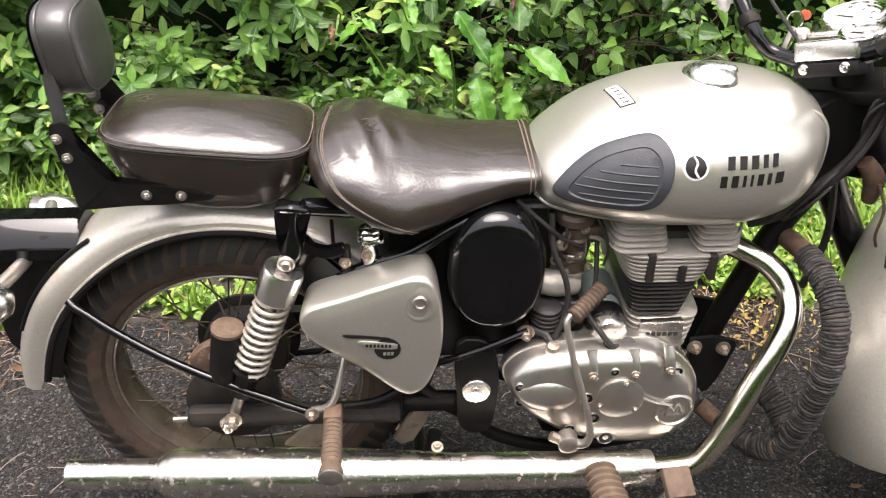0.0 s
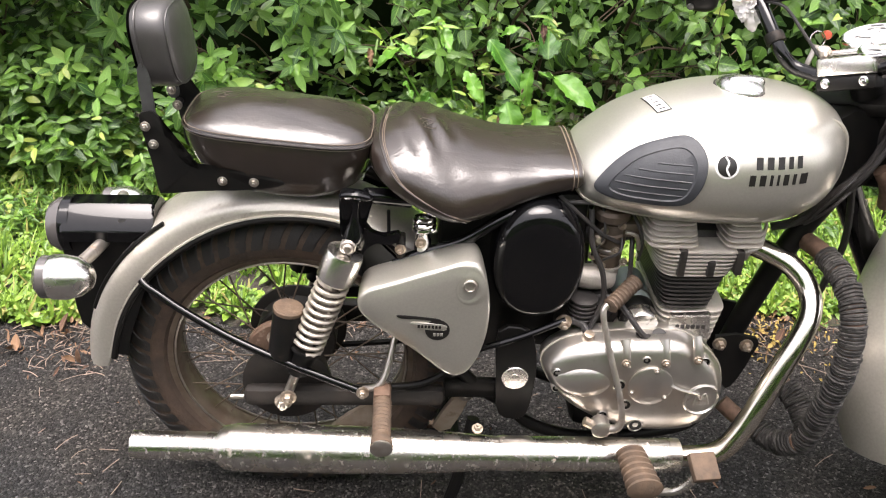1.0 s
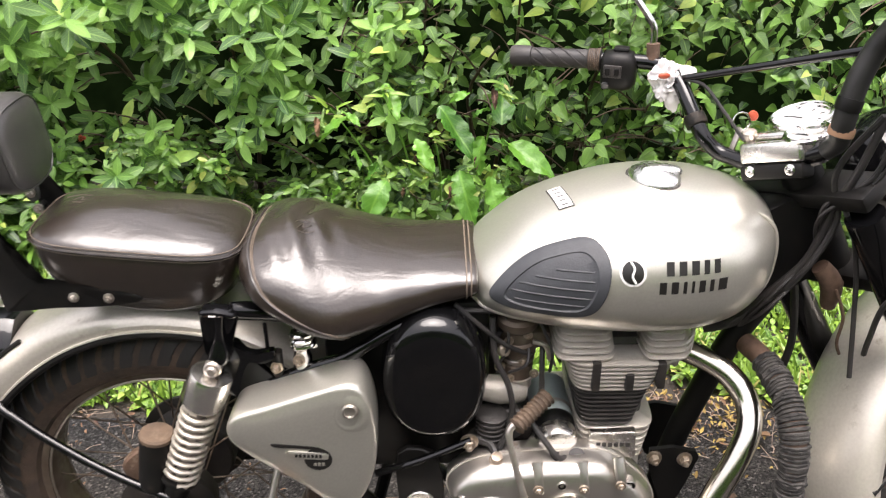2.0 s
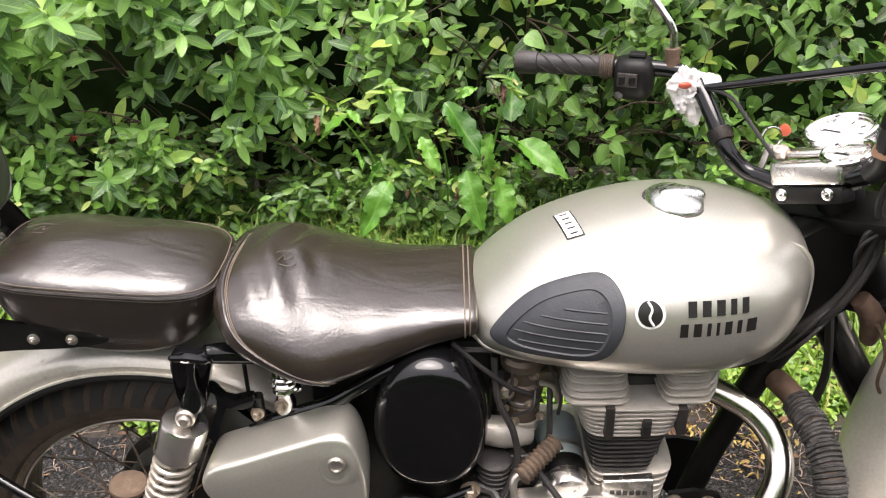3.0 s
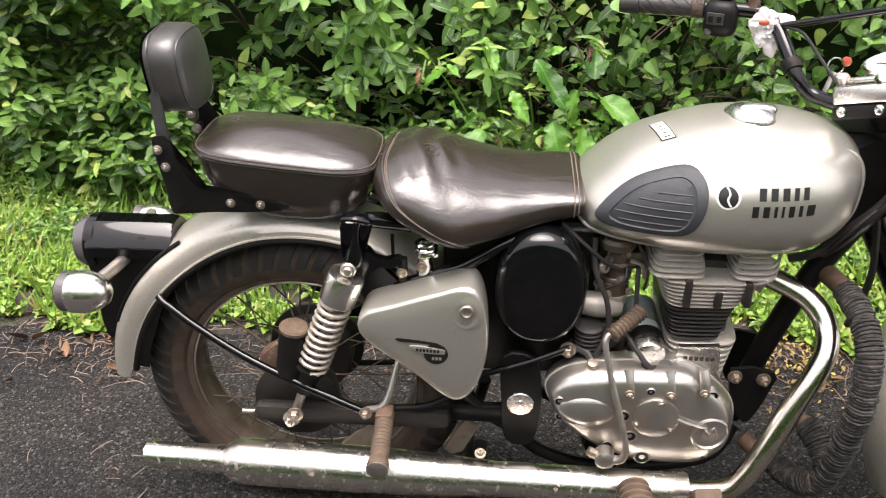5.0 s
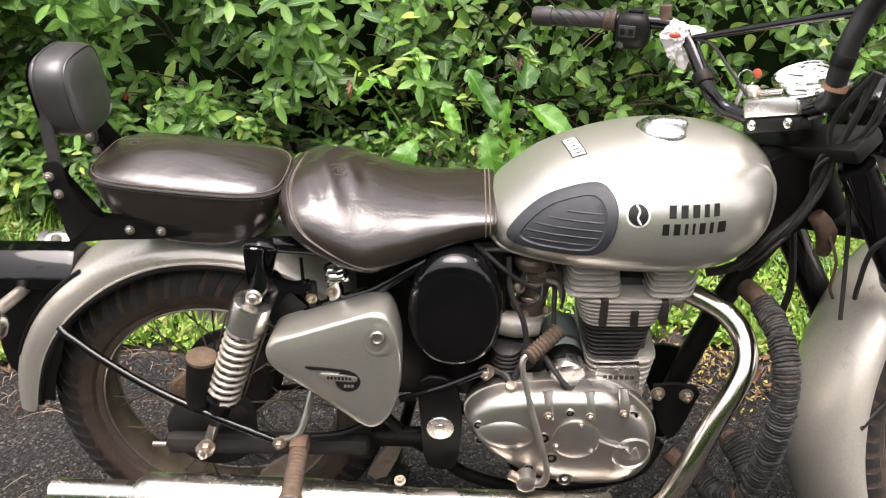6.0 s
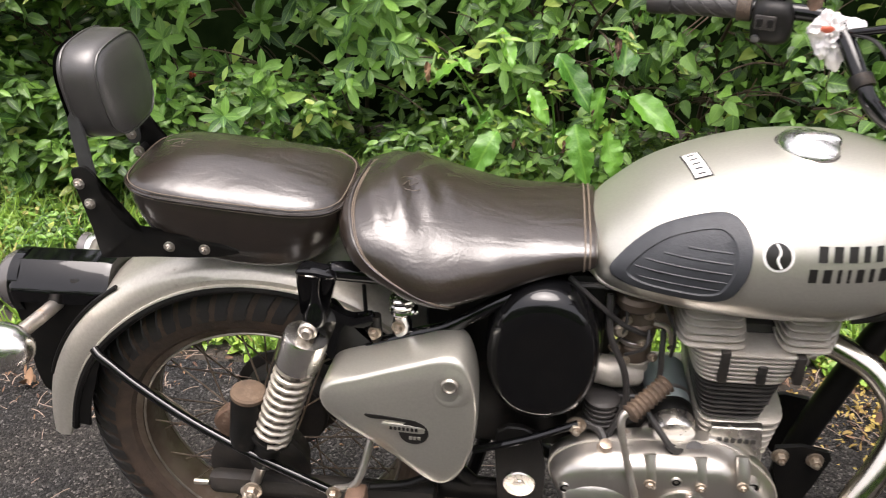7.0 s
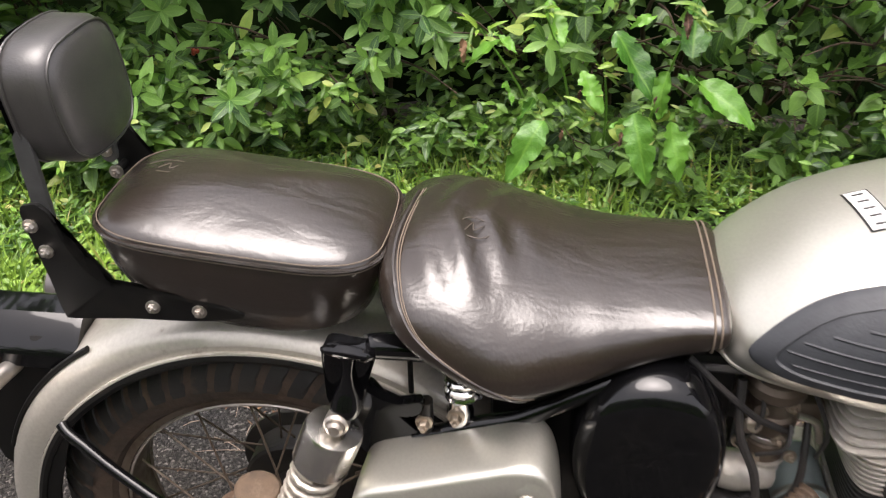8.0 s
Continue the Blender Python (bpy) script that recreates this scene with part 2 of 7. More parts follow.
a_mul = an.new("ShaderNodeMix")
a_mul.data_type, a_mul.blend_type = "RGBA", "MULTIPLY"
a_mul.inputs[0].default_value = 1.0
a_dust = an.new("ShaderNodeValToRGB")
a_dust.color_ramp.elements[0].position, a_dust.color_ramp.elements[0].color = 0.4, (0.75, 0.75, 0.76, 1)
a_dust.color_ramp.elements[1].position, a_dust.color_ramp.elements[1].color = 0.7, (1.45, 1.3, 1.15, 1)
al.new(a_big.outputs["Fac"], a_dust.inputs[0])
al.new(a_ramp.outputs[0], a_mul.inputs[6])
al.new(a_dust.outputs[0], a_mul.inputs[7])
al.new(a_mul.outputs[2], an["Principled BSDF"].inputs["Base Color"])
a_add = an.new("ShaderNodeMath")
a_add.operation = "MULTIPLY_ADD"
a_add.inputs[1].default_value = -1.6
al.new(a_v.outputs["Distance"], a_add.inputs[0])
al.new(a_n.outputs["Fac"], a_add.inputs[2])
a_bump = an.new("ShaderNodeBump")
a_bump.inputs["Strength"].default_value, a_bump.inputs["Distance"].default_value = 1.0, 0.006
al.new(a_add.outputs[0], a_bump.inputs["Height"])
al.new(a_bump.outputs[0], an["Principled BSDF"].inputs["Normal"])
an["Principled BSDF"].inputs["Roughness"].default_value = 0.78
an["Principled BSDF"].inputs["Specular IOR Level"].default_value = 0.28
M_CHIP = mat("asphalt_chippings", (0.060, 0.056, 0.051), 0.8, 0, (0.012, 0.012, 0.011), 150, spec=0.3)
M_SOIL = mat("damp_soil", (0.036, 0.028, 0.021), 0.9, 0, (0.020, 0.017, 0.013), 30, (0.04, 0.055, 0.018), 4, 0.5, bump=0.8, bump_scale=60)
M_LEAF = leaf_mat("shrub_leaf", (0.018, 0.075, 0.014), (0.205, 0.410, 0.072), dry=(0.36, 0.50, 0.11), dry_share=0.12, rough=0.34, trans=0.16)
M_IVY = leaf_mat("creeper_leaf", (0.010, 0.042, 0.008), (0.160, 0.325, 0.052), dry=(0.31, 0.42, 0.080), dry_share=0.07, rough=0.38, trans=0.14)
M_WEED = leaf_mat("weed_leaf", (0.012, 0.054, 0.008), (0.150, 0.300, 0.044), dry=(0.30, 0.37, 0.08), dry_share=0.05, trans=0.16, rough=0.38)
M_BROAD = leaf_mat("broad_leaf", (0.034, 0.125, 0.014), (0.130, 0.310, 0.038), rough=0.36, trans=0.25)
M_GRASS = leaf_mat("grass_blade", (0.055, 0.140, 0.018), (0.240, 0.390, 0.050), dry=(0.36, 0.32, 0.11), dry_share=0.08)
M_STRAW = leaf_mat("dry_straw", (0.07, 0.05, 0.035), (0.30, 0.25, 0.17), trans=0.05, rough=0.8)
M_DRY = leaf_mat("dry_leaf", (0.045, 0.022, 0.014), (0.22, 0.13, 0.07), trans=0.05, rough=0.8)
M_YELLOW = leaf_mat("yellowed_leaf", (0.16, 0.09, 0.03), (0.42, 0.33, 0.08), trans=0.1, rough=0.7)
M_ARM = mat("grey_steel_strip", (0.13, 0.13, 0.13), 0.42, 0.6, (0.09, 0.09, 0.09), 30)
M_EMBOSS = mat("worn_leather_crease", (0.075, 0.058, 0.045), 0.5)
M_BARK = mat("twig_bark", (0.085, 0.055, 0.035), 0.85, 0, (0.05, 0.035, 0.022), 40)
# near-black colour that stands in for the shade deep inside the hedges
M_SHADE = mat("hedge_shade", (0.008, 0.015, 0.005), 1.0, 0, (0.003, 0.007, 0.002), 12, spec=0.0)


# ---- mesh helpers ----
def part(name, bm, material, parent=None, label="", smooth=True, m=None, angle=35):
    """Links a bmesh as one mesh object under a thing or a part."""
    if m is not None:
        bm.transform(m)
    bmesh.ops.recalc_face_normals(bm, faces=bm.faces)
    me = bpy.data.meshes.new(name)
    bm.to_mesh(me)
    bm.free()
    me.materials.append(material)
    if smooth:
        me.shade_smooth()
        me.set_sharp_from_angle(angle=radians(angle))
    ob = new(name, me)
    ob.parent = parent
    return tagged(ob, label)


def thing(name, label, category, loc=(0, 0, 0), group="", kind=""):
    ob = new(name)
    ob.location = loc
    ob.empty_display_size = 0.05
    return tagged(ob, label, category, group, kind)


def spline(pts, n=8, closed=False):
    """A smooth line through the points."""
    pts = [Vector(p) for p in pts]
    k, out = len(pts), []
    for i in range(k if closed else k - 1):
        a, b, c, d = [pts[j % k] if closed else pts[min(max(j, 0), k - 1)] for j in (i - 1, i, i + 1, i + 2)]
        for s in range(n):
            t = s / n
            out.append(0.5 * ((2 * b) + (c - a) * t + (2 * a - 5 * b + 4 * c - d) * t * t + (3 * b - a - 3 * c + d) * t ** 3))
    if not closed:
        out.append(pts[-1].copy())
    return out


def bridge(bm, rings, cap=True, close=False):
    """Skins rings of equal length; the ends are closed with fans."""
    vs = [[bm.verts.new(p) for p in r] for r in rings]
    pairs = list(zip(vs, vs[1:])) + ([(vs[-1], vs[0])] if close else [])
    for a, b in pairs:
        for i in range(len(a)):
            j = (i + 1) % len(a)
            bm.faces.new((a[i], a[j], b[j], b[i]))
    if cap and not close:
        for r in (vs[0], vs[-1]):
            c = bm.verts.new(sum((v.co for v in r), Vector()) / len(r))
            for i in range(len(r)):
                bm.faces.new((r[i], r[(i + 1) % len(r)], c))
    return bm


def tube(pts, r, seg=10, n=6, closed=False, bm=None):
    """A round bar along a smooth line; r is a number, or one for each given point."""
    bm = bm or bmesh.new()
    line = spline(pts, n, closed) if n > 1 else [Vector(p) for p in pts]
    k = len(line)
    rs = [r] * k if isinstance(r, (int, float)) else [float(v) for v in np.interp(np.linspace(0, len(pts) - 1, k), range(len(pts)), r)]
    rings, up = [], None
    for i in range(k):
        a = line[i - 1] if (i or closed) else line[0]
        b = line[(i + 1) % k] if (i < k - 1 or closed) else line[-1]
        d = (b - a).normalized()
        if up is None:
            up = d.orthogonal().normalized()
        up = (up - d * up.dot(d)).normalized()
        side = d.cross(up)
        rings.append([line[i] + rs[i] * (math.cos(t) * up + math.sin(t) * side) for t in [2 * math.pi * s / seg for s in range(seg)]])
    return bridge(bm, rings, cap=not closed, close=closed)


def lathe(profile, base, axis, seg=24, bm=None, scale=(1, 1)):
    """Turns (radius, height) pairs round an axis that starts at base."""
    bm = bm or bmesh.new()
    q = Vector(axis).normalized().to_track_quat("Z", "Y").to_matrix()
    rings = [[Vector(base) + q @ Vector((scale[0] * r * math.cos(t), scale[1] * r * math.sin(t), h)) for t in [2 * math.pi * s / seg for s in range(seg)]] for r, h in profile]
    return bridge(bm, rings)


def box(x0, x1, y0, y1, z0, z1, bevel=0.004, bm=None, segs=2):
    bm = bm or bmesh.new()
    made = bmesh.ops.create_cube(bm, size=1)["verts"]
    bmesh.ops.transform(bm, verts=made, matrix=Matrix.LocRotScale(((x0 + x1) / 2, (y0 + y1) / 2, (z0 + z1) / 2), None, (x1 - x0, y1 - y0, z1 - z0)))
    if bevel:
        es = list({e for v in made for e in v.link_edges})
        bmesh.ops.bevel(bm, geom=es, offset=bevel, segments=segs, affect="EDGES", profile=0.5)
    return bm


def slab(outline, layers, n=6, bm=None, centre=None, closed=True):
    """A plate in the x-z plane: the smooth outline at each (y, scale, dx, dz) of layers, skinned."""
    bm = bm or bmesh.new()
    line = spline([(x, 0, z) for x, z in outline], n, True) if n > 1 else [Vector((x, 0, z)) for x, z in outline]
    c = Vector((centre[0], 0, centre[1])) if centre else sum(line, Vector()) / len(line)
    rings = []
    for y, s, *d in layers:
        dx, dz = d if d else (0, 0)
        rings.append([c + (p - c) * s + Vector((dx, y, dz)) for p in line])
    return bridge(bm, rings)


def bolt(p, r=0.007, h=0.008, axis=(0, -1, 0), bm=None):
    """A hexagon head with a washer and a stud end."""
    bm = bm or bmesh.new()
    lathe([(r * 1.5, -0.002), (r * 1.5, 0.0015), (r * 1.35, 0.002)], p, axis, 14, bm)
    lathe([(r, 0.001), (r, h * 0.8), (r * 0.85, h)], p, axis, 6, bm)
    return lathe([(r * 0.45, h * 0.9), (r * 0.45, h * 1.4), (r * 0.3, h * 1.5)], p, axis, 8, bm)


def mirrored(p):
    return (p[0], -p[1], p[2])

# ---- the setting: road, verge, dark sheet behind the hedge ----
def sheet(name, x0, x1, y0, y1, z, step, material, label, category, bumpy=0.0):
    """Uneven ground between two lines, as one grid."""
    bm = bmesh.new()
    xs, ys = np.arange(x0, x1 + step / 2, step), np.arange(y0, y1 + step / 2, step)
    grid = [[bm.verts.new((x, y, z(x, y) + bumpy * noise.noise(Vector((x * 6, y * 6, 1))))) for y in ys] for x in xs]
    for i in range(len(xs) - 1):
        for j in range(len(ys) - 1):
            bm.faces.new((grid[i][j], grid[i + 1][j], grid[i + 1][j + 1], grid[i][j + 1]))
    ob = part(name, bm, material)
    return tagged(ob, label, category, kind="structure")


def verge_line(x):
    """Where the tar ends and the grass begins."""
    return 0.63 + 0.03 * math.sin(x * 2.1) + 0.11 * noise.noise(Vector((x * 3.3, 0, 0))) + 0.06 * noise.noise(Vector((x * 13, 4, 0)))


def ground_z(x, y):
    e = y - verge_line(x)
    return -0.012 if e < -0.05 else (0.02 * min(1, (e + 0.05) * 6) + 0.05 * max(0, e - 0.7))


sheet("ground", -40, 40, -40, 40, lambda x, y: -0.06 if -6 < x < 7 and -5 < y < 5 else (-0.03 if y < 0.5 else 0.0), 1.0, M_SOIL, "damp brown soil reaching out past the road", "ground")
road = sheet("road", -12, 13, -3.6, 0.64, lambda x, y: 0.0, 0.16, M_ASPHALT, "worn black asphalt road with coarse chippings", "road", 0.002)
sheet("verge", -7, 8, 0.5, 4.4, ground_z, 0.1, M_SOIL, "soil verge under grass and weeds beside the road", "verge", 0.012)
# added backing sheet: gaps between the leaves show its painted shade
bank = sheet("hedge_bank", -7, 8, 0, 3.0, lambda x, y: 0, 0.25, M_SHADE, "near-black backing sheet standing in for the deep shade inside the hedge", "bank")
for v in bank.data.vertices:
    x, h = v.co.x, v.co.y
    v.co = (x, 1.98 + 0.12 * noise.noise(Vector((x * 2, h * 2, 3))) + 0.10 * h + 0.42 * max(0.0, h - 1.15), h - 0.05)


# ---- leaves ----
def leaf_points(length, width, shape=0.42, curl=0.15, fold=0.18):
    """Stations of a leaf along its length: (along, half width, drop, rise of the edge)."""
    out = []
    for u in ((0.0, 0.06, 0.16, 0.30, 0.45, 0.62, 0.80, 0.93, 1.0) if length > 0.045 else (0.0, 0.16, 0.45, 0.80, 1.0)):
        w = width * 0.5 * (math.sin(math.pi * u ** (math.log(0.5) / math.log(shape))) ** 0.8 if 0 < u < 1 else 0.0)
        if shape < 0.35:
            w = width * 0.5 * {0.0: 0.0, 0.06: 0.62, 0.16: 0.95, 0.30: 1.05, 0.45: 0.96, 0.62: 0.76, 0.80: 0.42, 0.93: 0.13, 1.0: 0.0}[u]
        out.append((u * length, w, -curl * length * u * u, fold * w * 2))
    return out


class Leaves:
    """Gathers many leaves into one mesh."""

    def __init__(self):
        self.v, self.f, self.at = [], [], []

    def add(self, p, way, up, length, width, shape=0.42, curl=0.15, fold=0.18):
        way = Vector(way).normalized()
        side = way.cross(Vector(up))
        side = side.normalized() if side.length > 1e-4 else way.orthogonal().normalized()
        nrm = side.cross(way)
        st = leaf_points(length, width, shape, curl, fold)
        b = len(self.v)
        P = Vector(p)
        for k, (a, w, d, r) in enumerate(st):
            mid = P + way * a + nrm * d
            u = a / length
            if k in (0, len(st) - 1):
                self.v.append(mid)
                self.at += [(u, 0, 0)]
            else:
                self.v += [mid - side * w + nrm * r, mid, mid + side * w + nrm * r]
                self.at += [(u, 1, 0), (u, 0, 0), (u, 1, 0)]
        self.f += [(b, b + 1, b + 2), (b, b + 2, b + 3)]
        for k in range(len(st) - 3):
            i = b + 1 + 3 * k
            self.f += [(i, i + 3, i + 4, i + 1), (i + 1, i + 4, i + 5, i + 2)]
        i = b + 1 + 3 * (len(st) - 3)
        t = i + 3
        self.f += [(i, t, i + 1), (i + 1, t, i + 2)]

    def mesh(self, name, material):
        me = bpy.data.meshes.new(name)
        me.from_pydata([tuple(v) for v in self.v], [], self.f)
        me.attributes.new("blade", "FLOAT_VECTOR", "POINT").data.foreach_set("vector", np.array(self.at, np.float32).ravel())
        me.materials.append(material)
        me.shade_smooth()
        return me

    def make(self, name, material, parent=None, label=""):
        ob = new(name, self.mesh(name, material))
        ob.parent = parent
        return tagged(ob, label)


class Picked:
    """Leaves as objects of their own on a few shared meshes; it takes calls like Leaves."""

    def __init__(self, parent, material, ratio, shape):
        self.parent, self.meshes = parent, []
        for k, (curl, fold) in enumerate(((0.08, 0.10), (0.18, 0.22), (0.34, 0.06), (0.26, 0.30), (-0.08, 0.14))):
            lv = Leaves()
            lv.add((0, 0, 0), (1, 0, 0), (0, 0, 1), 1.0, ratio * (0.90 + 0.06 * k), shape, curl, fold)
            self.meshes.append(lv.mesh("leaf", material))
        self.count = 0

    def add(self, p, way, up, length, *rest):
        way = Vector(way).normalized()
        side = Vector(up).cross(way).normalized()
        nrm = way.cross(side)
        ob = new("leaf", self.meshes[self.count % 5])
        ob.parent = self.parent
        m = Matrix((way, side, nrm)).transposed().to_4x4()
        ob.matrix_local = Matrix.Translation(p) @ m @ Matrix.Scale(length, 4)
        self.count += 1


def hedge_y(x, z):
    """The hedge's uneven face: how far back it stands at a height."""
    return 1.52 + 0.10 * math.sin(x * 2.7 + 1) + 0.26 * noise.noise(Vector((x * 1.9, z * 2.6, 5))) - 0.12 * math.sin(min(z, 1.0) * 2.6) + 0.05 * z


def rosette(lv, p, face, size, count, r):
    """A whorl of pointed leaves at a shoot's tip."""
    f = Vector(face).normalized()
    a = f.orthogonal().normalized()
    b = f.cross(a)
    turn = r.random() * 6.28
    for k in range(count):
        t = turn + k * 2.4
        lift = 0.05 + 0.8 * (k / count) ** 1.5
        d = (a * math.cos(t) + b * math.sin(t)) * (1 - 0.5 * lift) + f * lift + Vector((0, 0, -0.2 * (1 - lift)))
        s = size * r.uniform(0.8, 1.1) * (1 - 0.45 * (k / count))
        lv.add(p + f * 0.010 * k, d, f, s, s * r.uniform(0.34, 0.42), 0.52, 0.14, 0.12)


def sprig(lv, p, height, lean, size, r, ratio=0.5, pairs=5, face=(0, -0.2, 1)):
    """A weed's shoot with leaves in pairs up its stem."""
    top = Vector((lean[0], lean[1], 1)).normalized() * height
    t = r.random() * 3.14
    for k in range(pairs):
        u = (k + 1) / pairs
        q = p + top * u
        t += 1.57 + r.uniform(-0.3, 0.3)
        s = size * (1.15 - 0.55 * u) * r.uniform(0.75, 1.15)
        for h in (0, math.pi):
            lv.add(q, (math.cos(t + h), math.sin(t + h), r.uniform(-0.35, 0.65) + face[1] * 0.4), (face[0] + r.uniform(-0.5, 0.5), face[1] + r.uniform(-0.3, 0.3), face[2] + r.uniform(-0.2, 0.5)), s, s * ratio * r.uniform(0.7, 1.15), r.uniform(0.38, 0.52), r.uniform(0.05, 0.4), r.uniform(0.05, 0.3))


def shrub(name, x0, x1, z0, z1, style, seed, label, rows, size, picked=0, material=None):
    """One hedge shrub: stems, and leaves in the manner of its kind, thick on the face and thinner behind."""
    r = random.Random(seed)
    ob = thing(name, label, "shrub", ((x0 + x1) / 2, 1.8, 0))
    base = Vector(ob.location)
    for k in range(7):
        x = r.uniform(x0, x1)
        top = r.uniform(max(z0, 0.4), z1)
        foot = Vector((x + r.uniform(-0.1, 0.1), 1.85, 0))
        tip = Vector((x, hedge_y(x, top) + 0.05, top))
        mid = (foot + tip) / 2 + Vector((r.uniform(-0.12, 0.12), 0.05, 0.1))
        bm = tube([foot - base, mid - base, tip - base], [0.010, 0.007, 0.003], 6, 4)
        for q in range(4):
            a = mid.lerp(tip, r.random())
            e = a + Vector((r.uniform(-0.25, 0.25), -r.uniform(0.08, 0.22), r.uniform(-0.1, 0.2)))
            tube([a - base, (a + e) / 2 - base + Vector((0, 0, 0.02)), e - base], [0.004, 0.003, 0.0015], 5, 3, bm=bm)
        part("stem", bm, M_BARK, ob, "thin brown woody stem")
    material = material or {"whorl": M_LEAF, "heart": M_IVY, "weed": M_WEED}[style]
    lv, vines = Leaves(), bmesh.new()
    own = Picked(ob, material, 0.38 if style == "whorl" else 0.58, 0.52 if style == "whorl" else 0.32)
    for depth, count in rows:
        for k in range(count):
            x, z = r.uniform(x0, x1), z0 + (z1 - z0) * r.random()
            if depth < 0.16 and noise.noise(Vector((x * 4.2, z * 4.2, 11))) < (-0.06 if style == "heart" else -0.06) + 0.5 * max(0.0, 0.02 - depth):
                continue
            y = hedge_y(x, z) + depth + r.uniform(-0.05, 0.07)
            p = Vector((x, y, z)) - base
            to = own if own.count < picked and depth <= 0 and -1.2 < x < 1.9 else lv
            if style == "whorl":
                rosette(to, p, Vector((r.uniform(-0.7, 0.7), -1, r.uniform(0.1, 1.3))), size * r.uniform(0.75, 1.15), r.randint(6, 10), r)
            elif style == "weed":
                sprig(lv, p - Vector((0, 0, 0.06)), r.uniform(0.1, 0.2), (r.uniform(-0.6, 0.6), -r.uniform(0.3, 1.2)), size, r, 0.46, 5, (r.uniform(-0.3, 0.3), -0.75, 0.7))
            else:
                s = size * r.uniform(0.45, 1.2)
                to.add(p, Vector((r.uniform(-1, 1), -r.uniform(-0.2, 0.9), -r.uniform(-0.35, 0.9))), Vector((r.uniform(-1.0, 1.0), -r.uniform(0.1, 1.0), r.uniform(0.3, 1.4))), s, s * r.uniform(0.50, 0.80), 0.32, r.uniform(0.05, 0.45), r.uniform(0.05, 0.32))
                if k % 9 == 0 and depth < 0.15:
                    q = p + Vector((r.uniform(-0.12, 0.12), r.uniform(-0.02, 0.05), r.uniform(-0.14, 0.10)))
                    tube([p, (p + q) / 2 + Vector((r.uniform(-0.03, 0.03), -0.01, r.uniform(-0.03, 0.02))), q], [0.0016, 0.0014, 0.0010], 4, 3, bm=vines)
    if len(vines.verts):
        tagged(part("tendril_growth", vines, M_BARK, ob, "thin brown creeper tendrils"), kind="stuff")
    else:
        vines.free()
    tagged(lv.make("foliage", material, ob, "dense green leaves"), kind="stuff")
    return ob


shrub("weedy_shrub", -3.4, -1.7, 0.0, 1.1, "weed", 10, "dark green weedy shrub in the roadside hedge", [(0, 250), (0.12, 220), (0.24, 160)], 0.085)
shrub("weedy_shrub", -1.8, -0.85, 0.0, 1.1, "weed", 12, "dark green weedy shrub with narrow leaves in the hedge", [(-0.05, 230), (0.06, 240), (0.16, 160), (0.28, 90)], 0.078)
shrub("laurel_shrub", -1.0, 0.38, 0.34, 1.12, "whorl", 13, "glossy green shrub with whorled pointed leaves", [(-0.08, 110), (0.02, 130), (0.12, 120), (0.22, 80), (0.32, 50)], 0.100, 290)
shrub("weedy_shrub", -0.95, 0.35, 0.0, 0.42, "weed", 17, "low dark weeds under the hedge", [(-0.06, 120), (0.05, 150), (0.2, 90)], 0.064)
shrub("weedy_shrub", 0.3, 1.3, 0.0, 0.36, "weed", 18, "low green weeds at the creeper's foot", [(-0.12, 22), (-0.02, 55), (0.12, 60)], 0.060)
shrub("weedy_shrub", 1.25, 2.4, 0.0, 0.36, "weed", 19, "low green weeds at the creeper's foot", [(-0.12, 60), (-0.02, 90), (0.12, 70)], 0.066)
shrub("creeper_bush", 0.2, 1.15, 0.0, 1.12, "heart", 14, "creeper with heart-shaped green leaves over a bush", [(-0.09, 420), (0.0, 700), (0.09, 700), (0.18, 520), (0.30, 420)], 0.060, 290)
shrub("creeper_bush", 1.05, 2.2, 0.0, 1.12, "heart", 15, "creeper with heart-shaped green leaves over a bush", [(-0.09, 480), (0.0, 820), (0.09, 820), (0.18, 600), (0.30, 480)], 0.060, 290)
shrub("creeper_bush", 2.1, 3.9, 0.0, 1.1, "heart", 16, "creeper with heart-shaped green leaves over a bush", [(0.0, 700), (0.12, 500)], 0.070)


# the tall plant with large torn leaves
def broad_leaf(length, width, seed):
    """A large leaf with a wavy torn edge and a folded midrib."""
    r = random.Random(seed)
    bm = bmesh.new()
    n, rows = 22, []
    blade = bm.verts.layers.float_vector.new("blade")
    cut = {s: [r.uniform(0.55, 0.9) if r.random() < 0.14 else r.uniform(0.93, 1.03) for k in range(n + 1)] for s in (-1, 1)}
    for i in range(n + 1):
        u = i / n
        w = width / 2 * 1.55 * (u + 0.03) ** 0.45 * (1.02 - u) ** 0.8
        row = []
        for k in (-1, -0.6, -0.25, 0, 0.25, 0.6, 1):
            s = 1 if k > 0 else -1
            lobe = 0.91 + 0.09 * abs(math.sin(u * 13 + seed + s)) if abs(k) == 1 else 1
            row.append(bm.verts.new((u * length + 0.05 * length * abs(k), k * w * (lobe * cut[s][i] if abs(k) == 1 else 1),
                                     -0.26 * length * u * u + 0.11 * abs(k) * w * 2 + 0.003 * math.sin(u * 24 + s + seed) * abs(k) + 0.006 * math.sin(u * 7 + k * 2 + seed))))
            row[-1][blade] = (u, abs(k), 0)
        rows.append(row)
    for a, b in zip(rows, rows[1:]):
        for k in range(6):
            bm.faces.new((a[k], a[k + 1], b[k + 1], b[k]))
    return bm


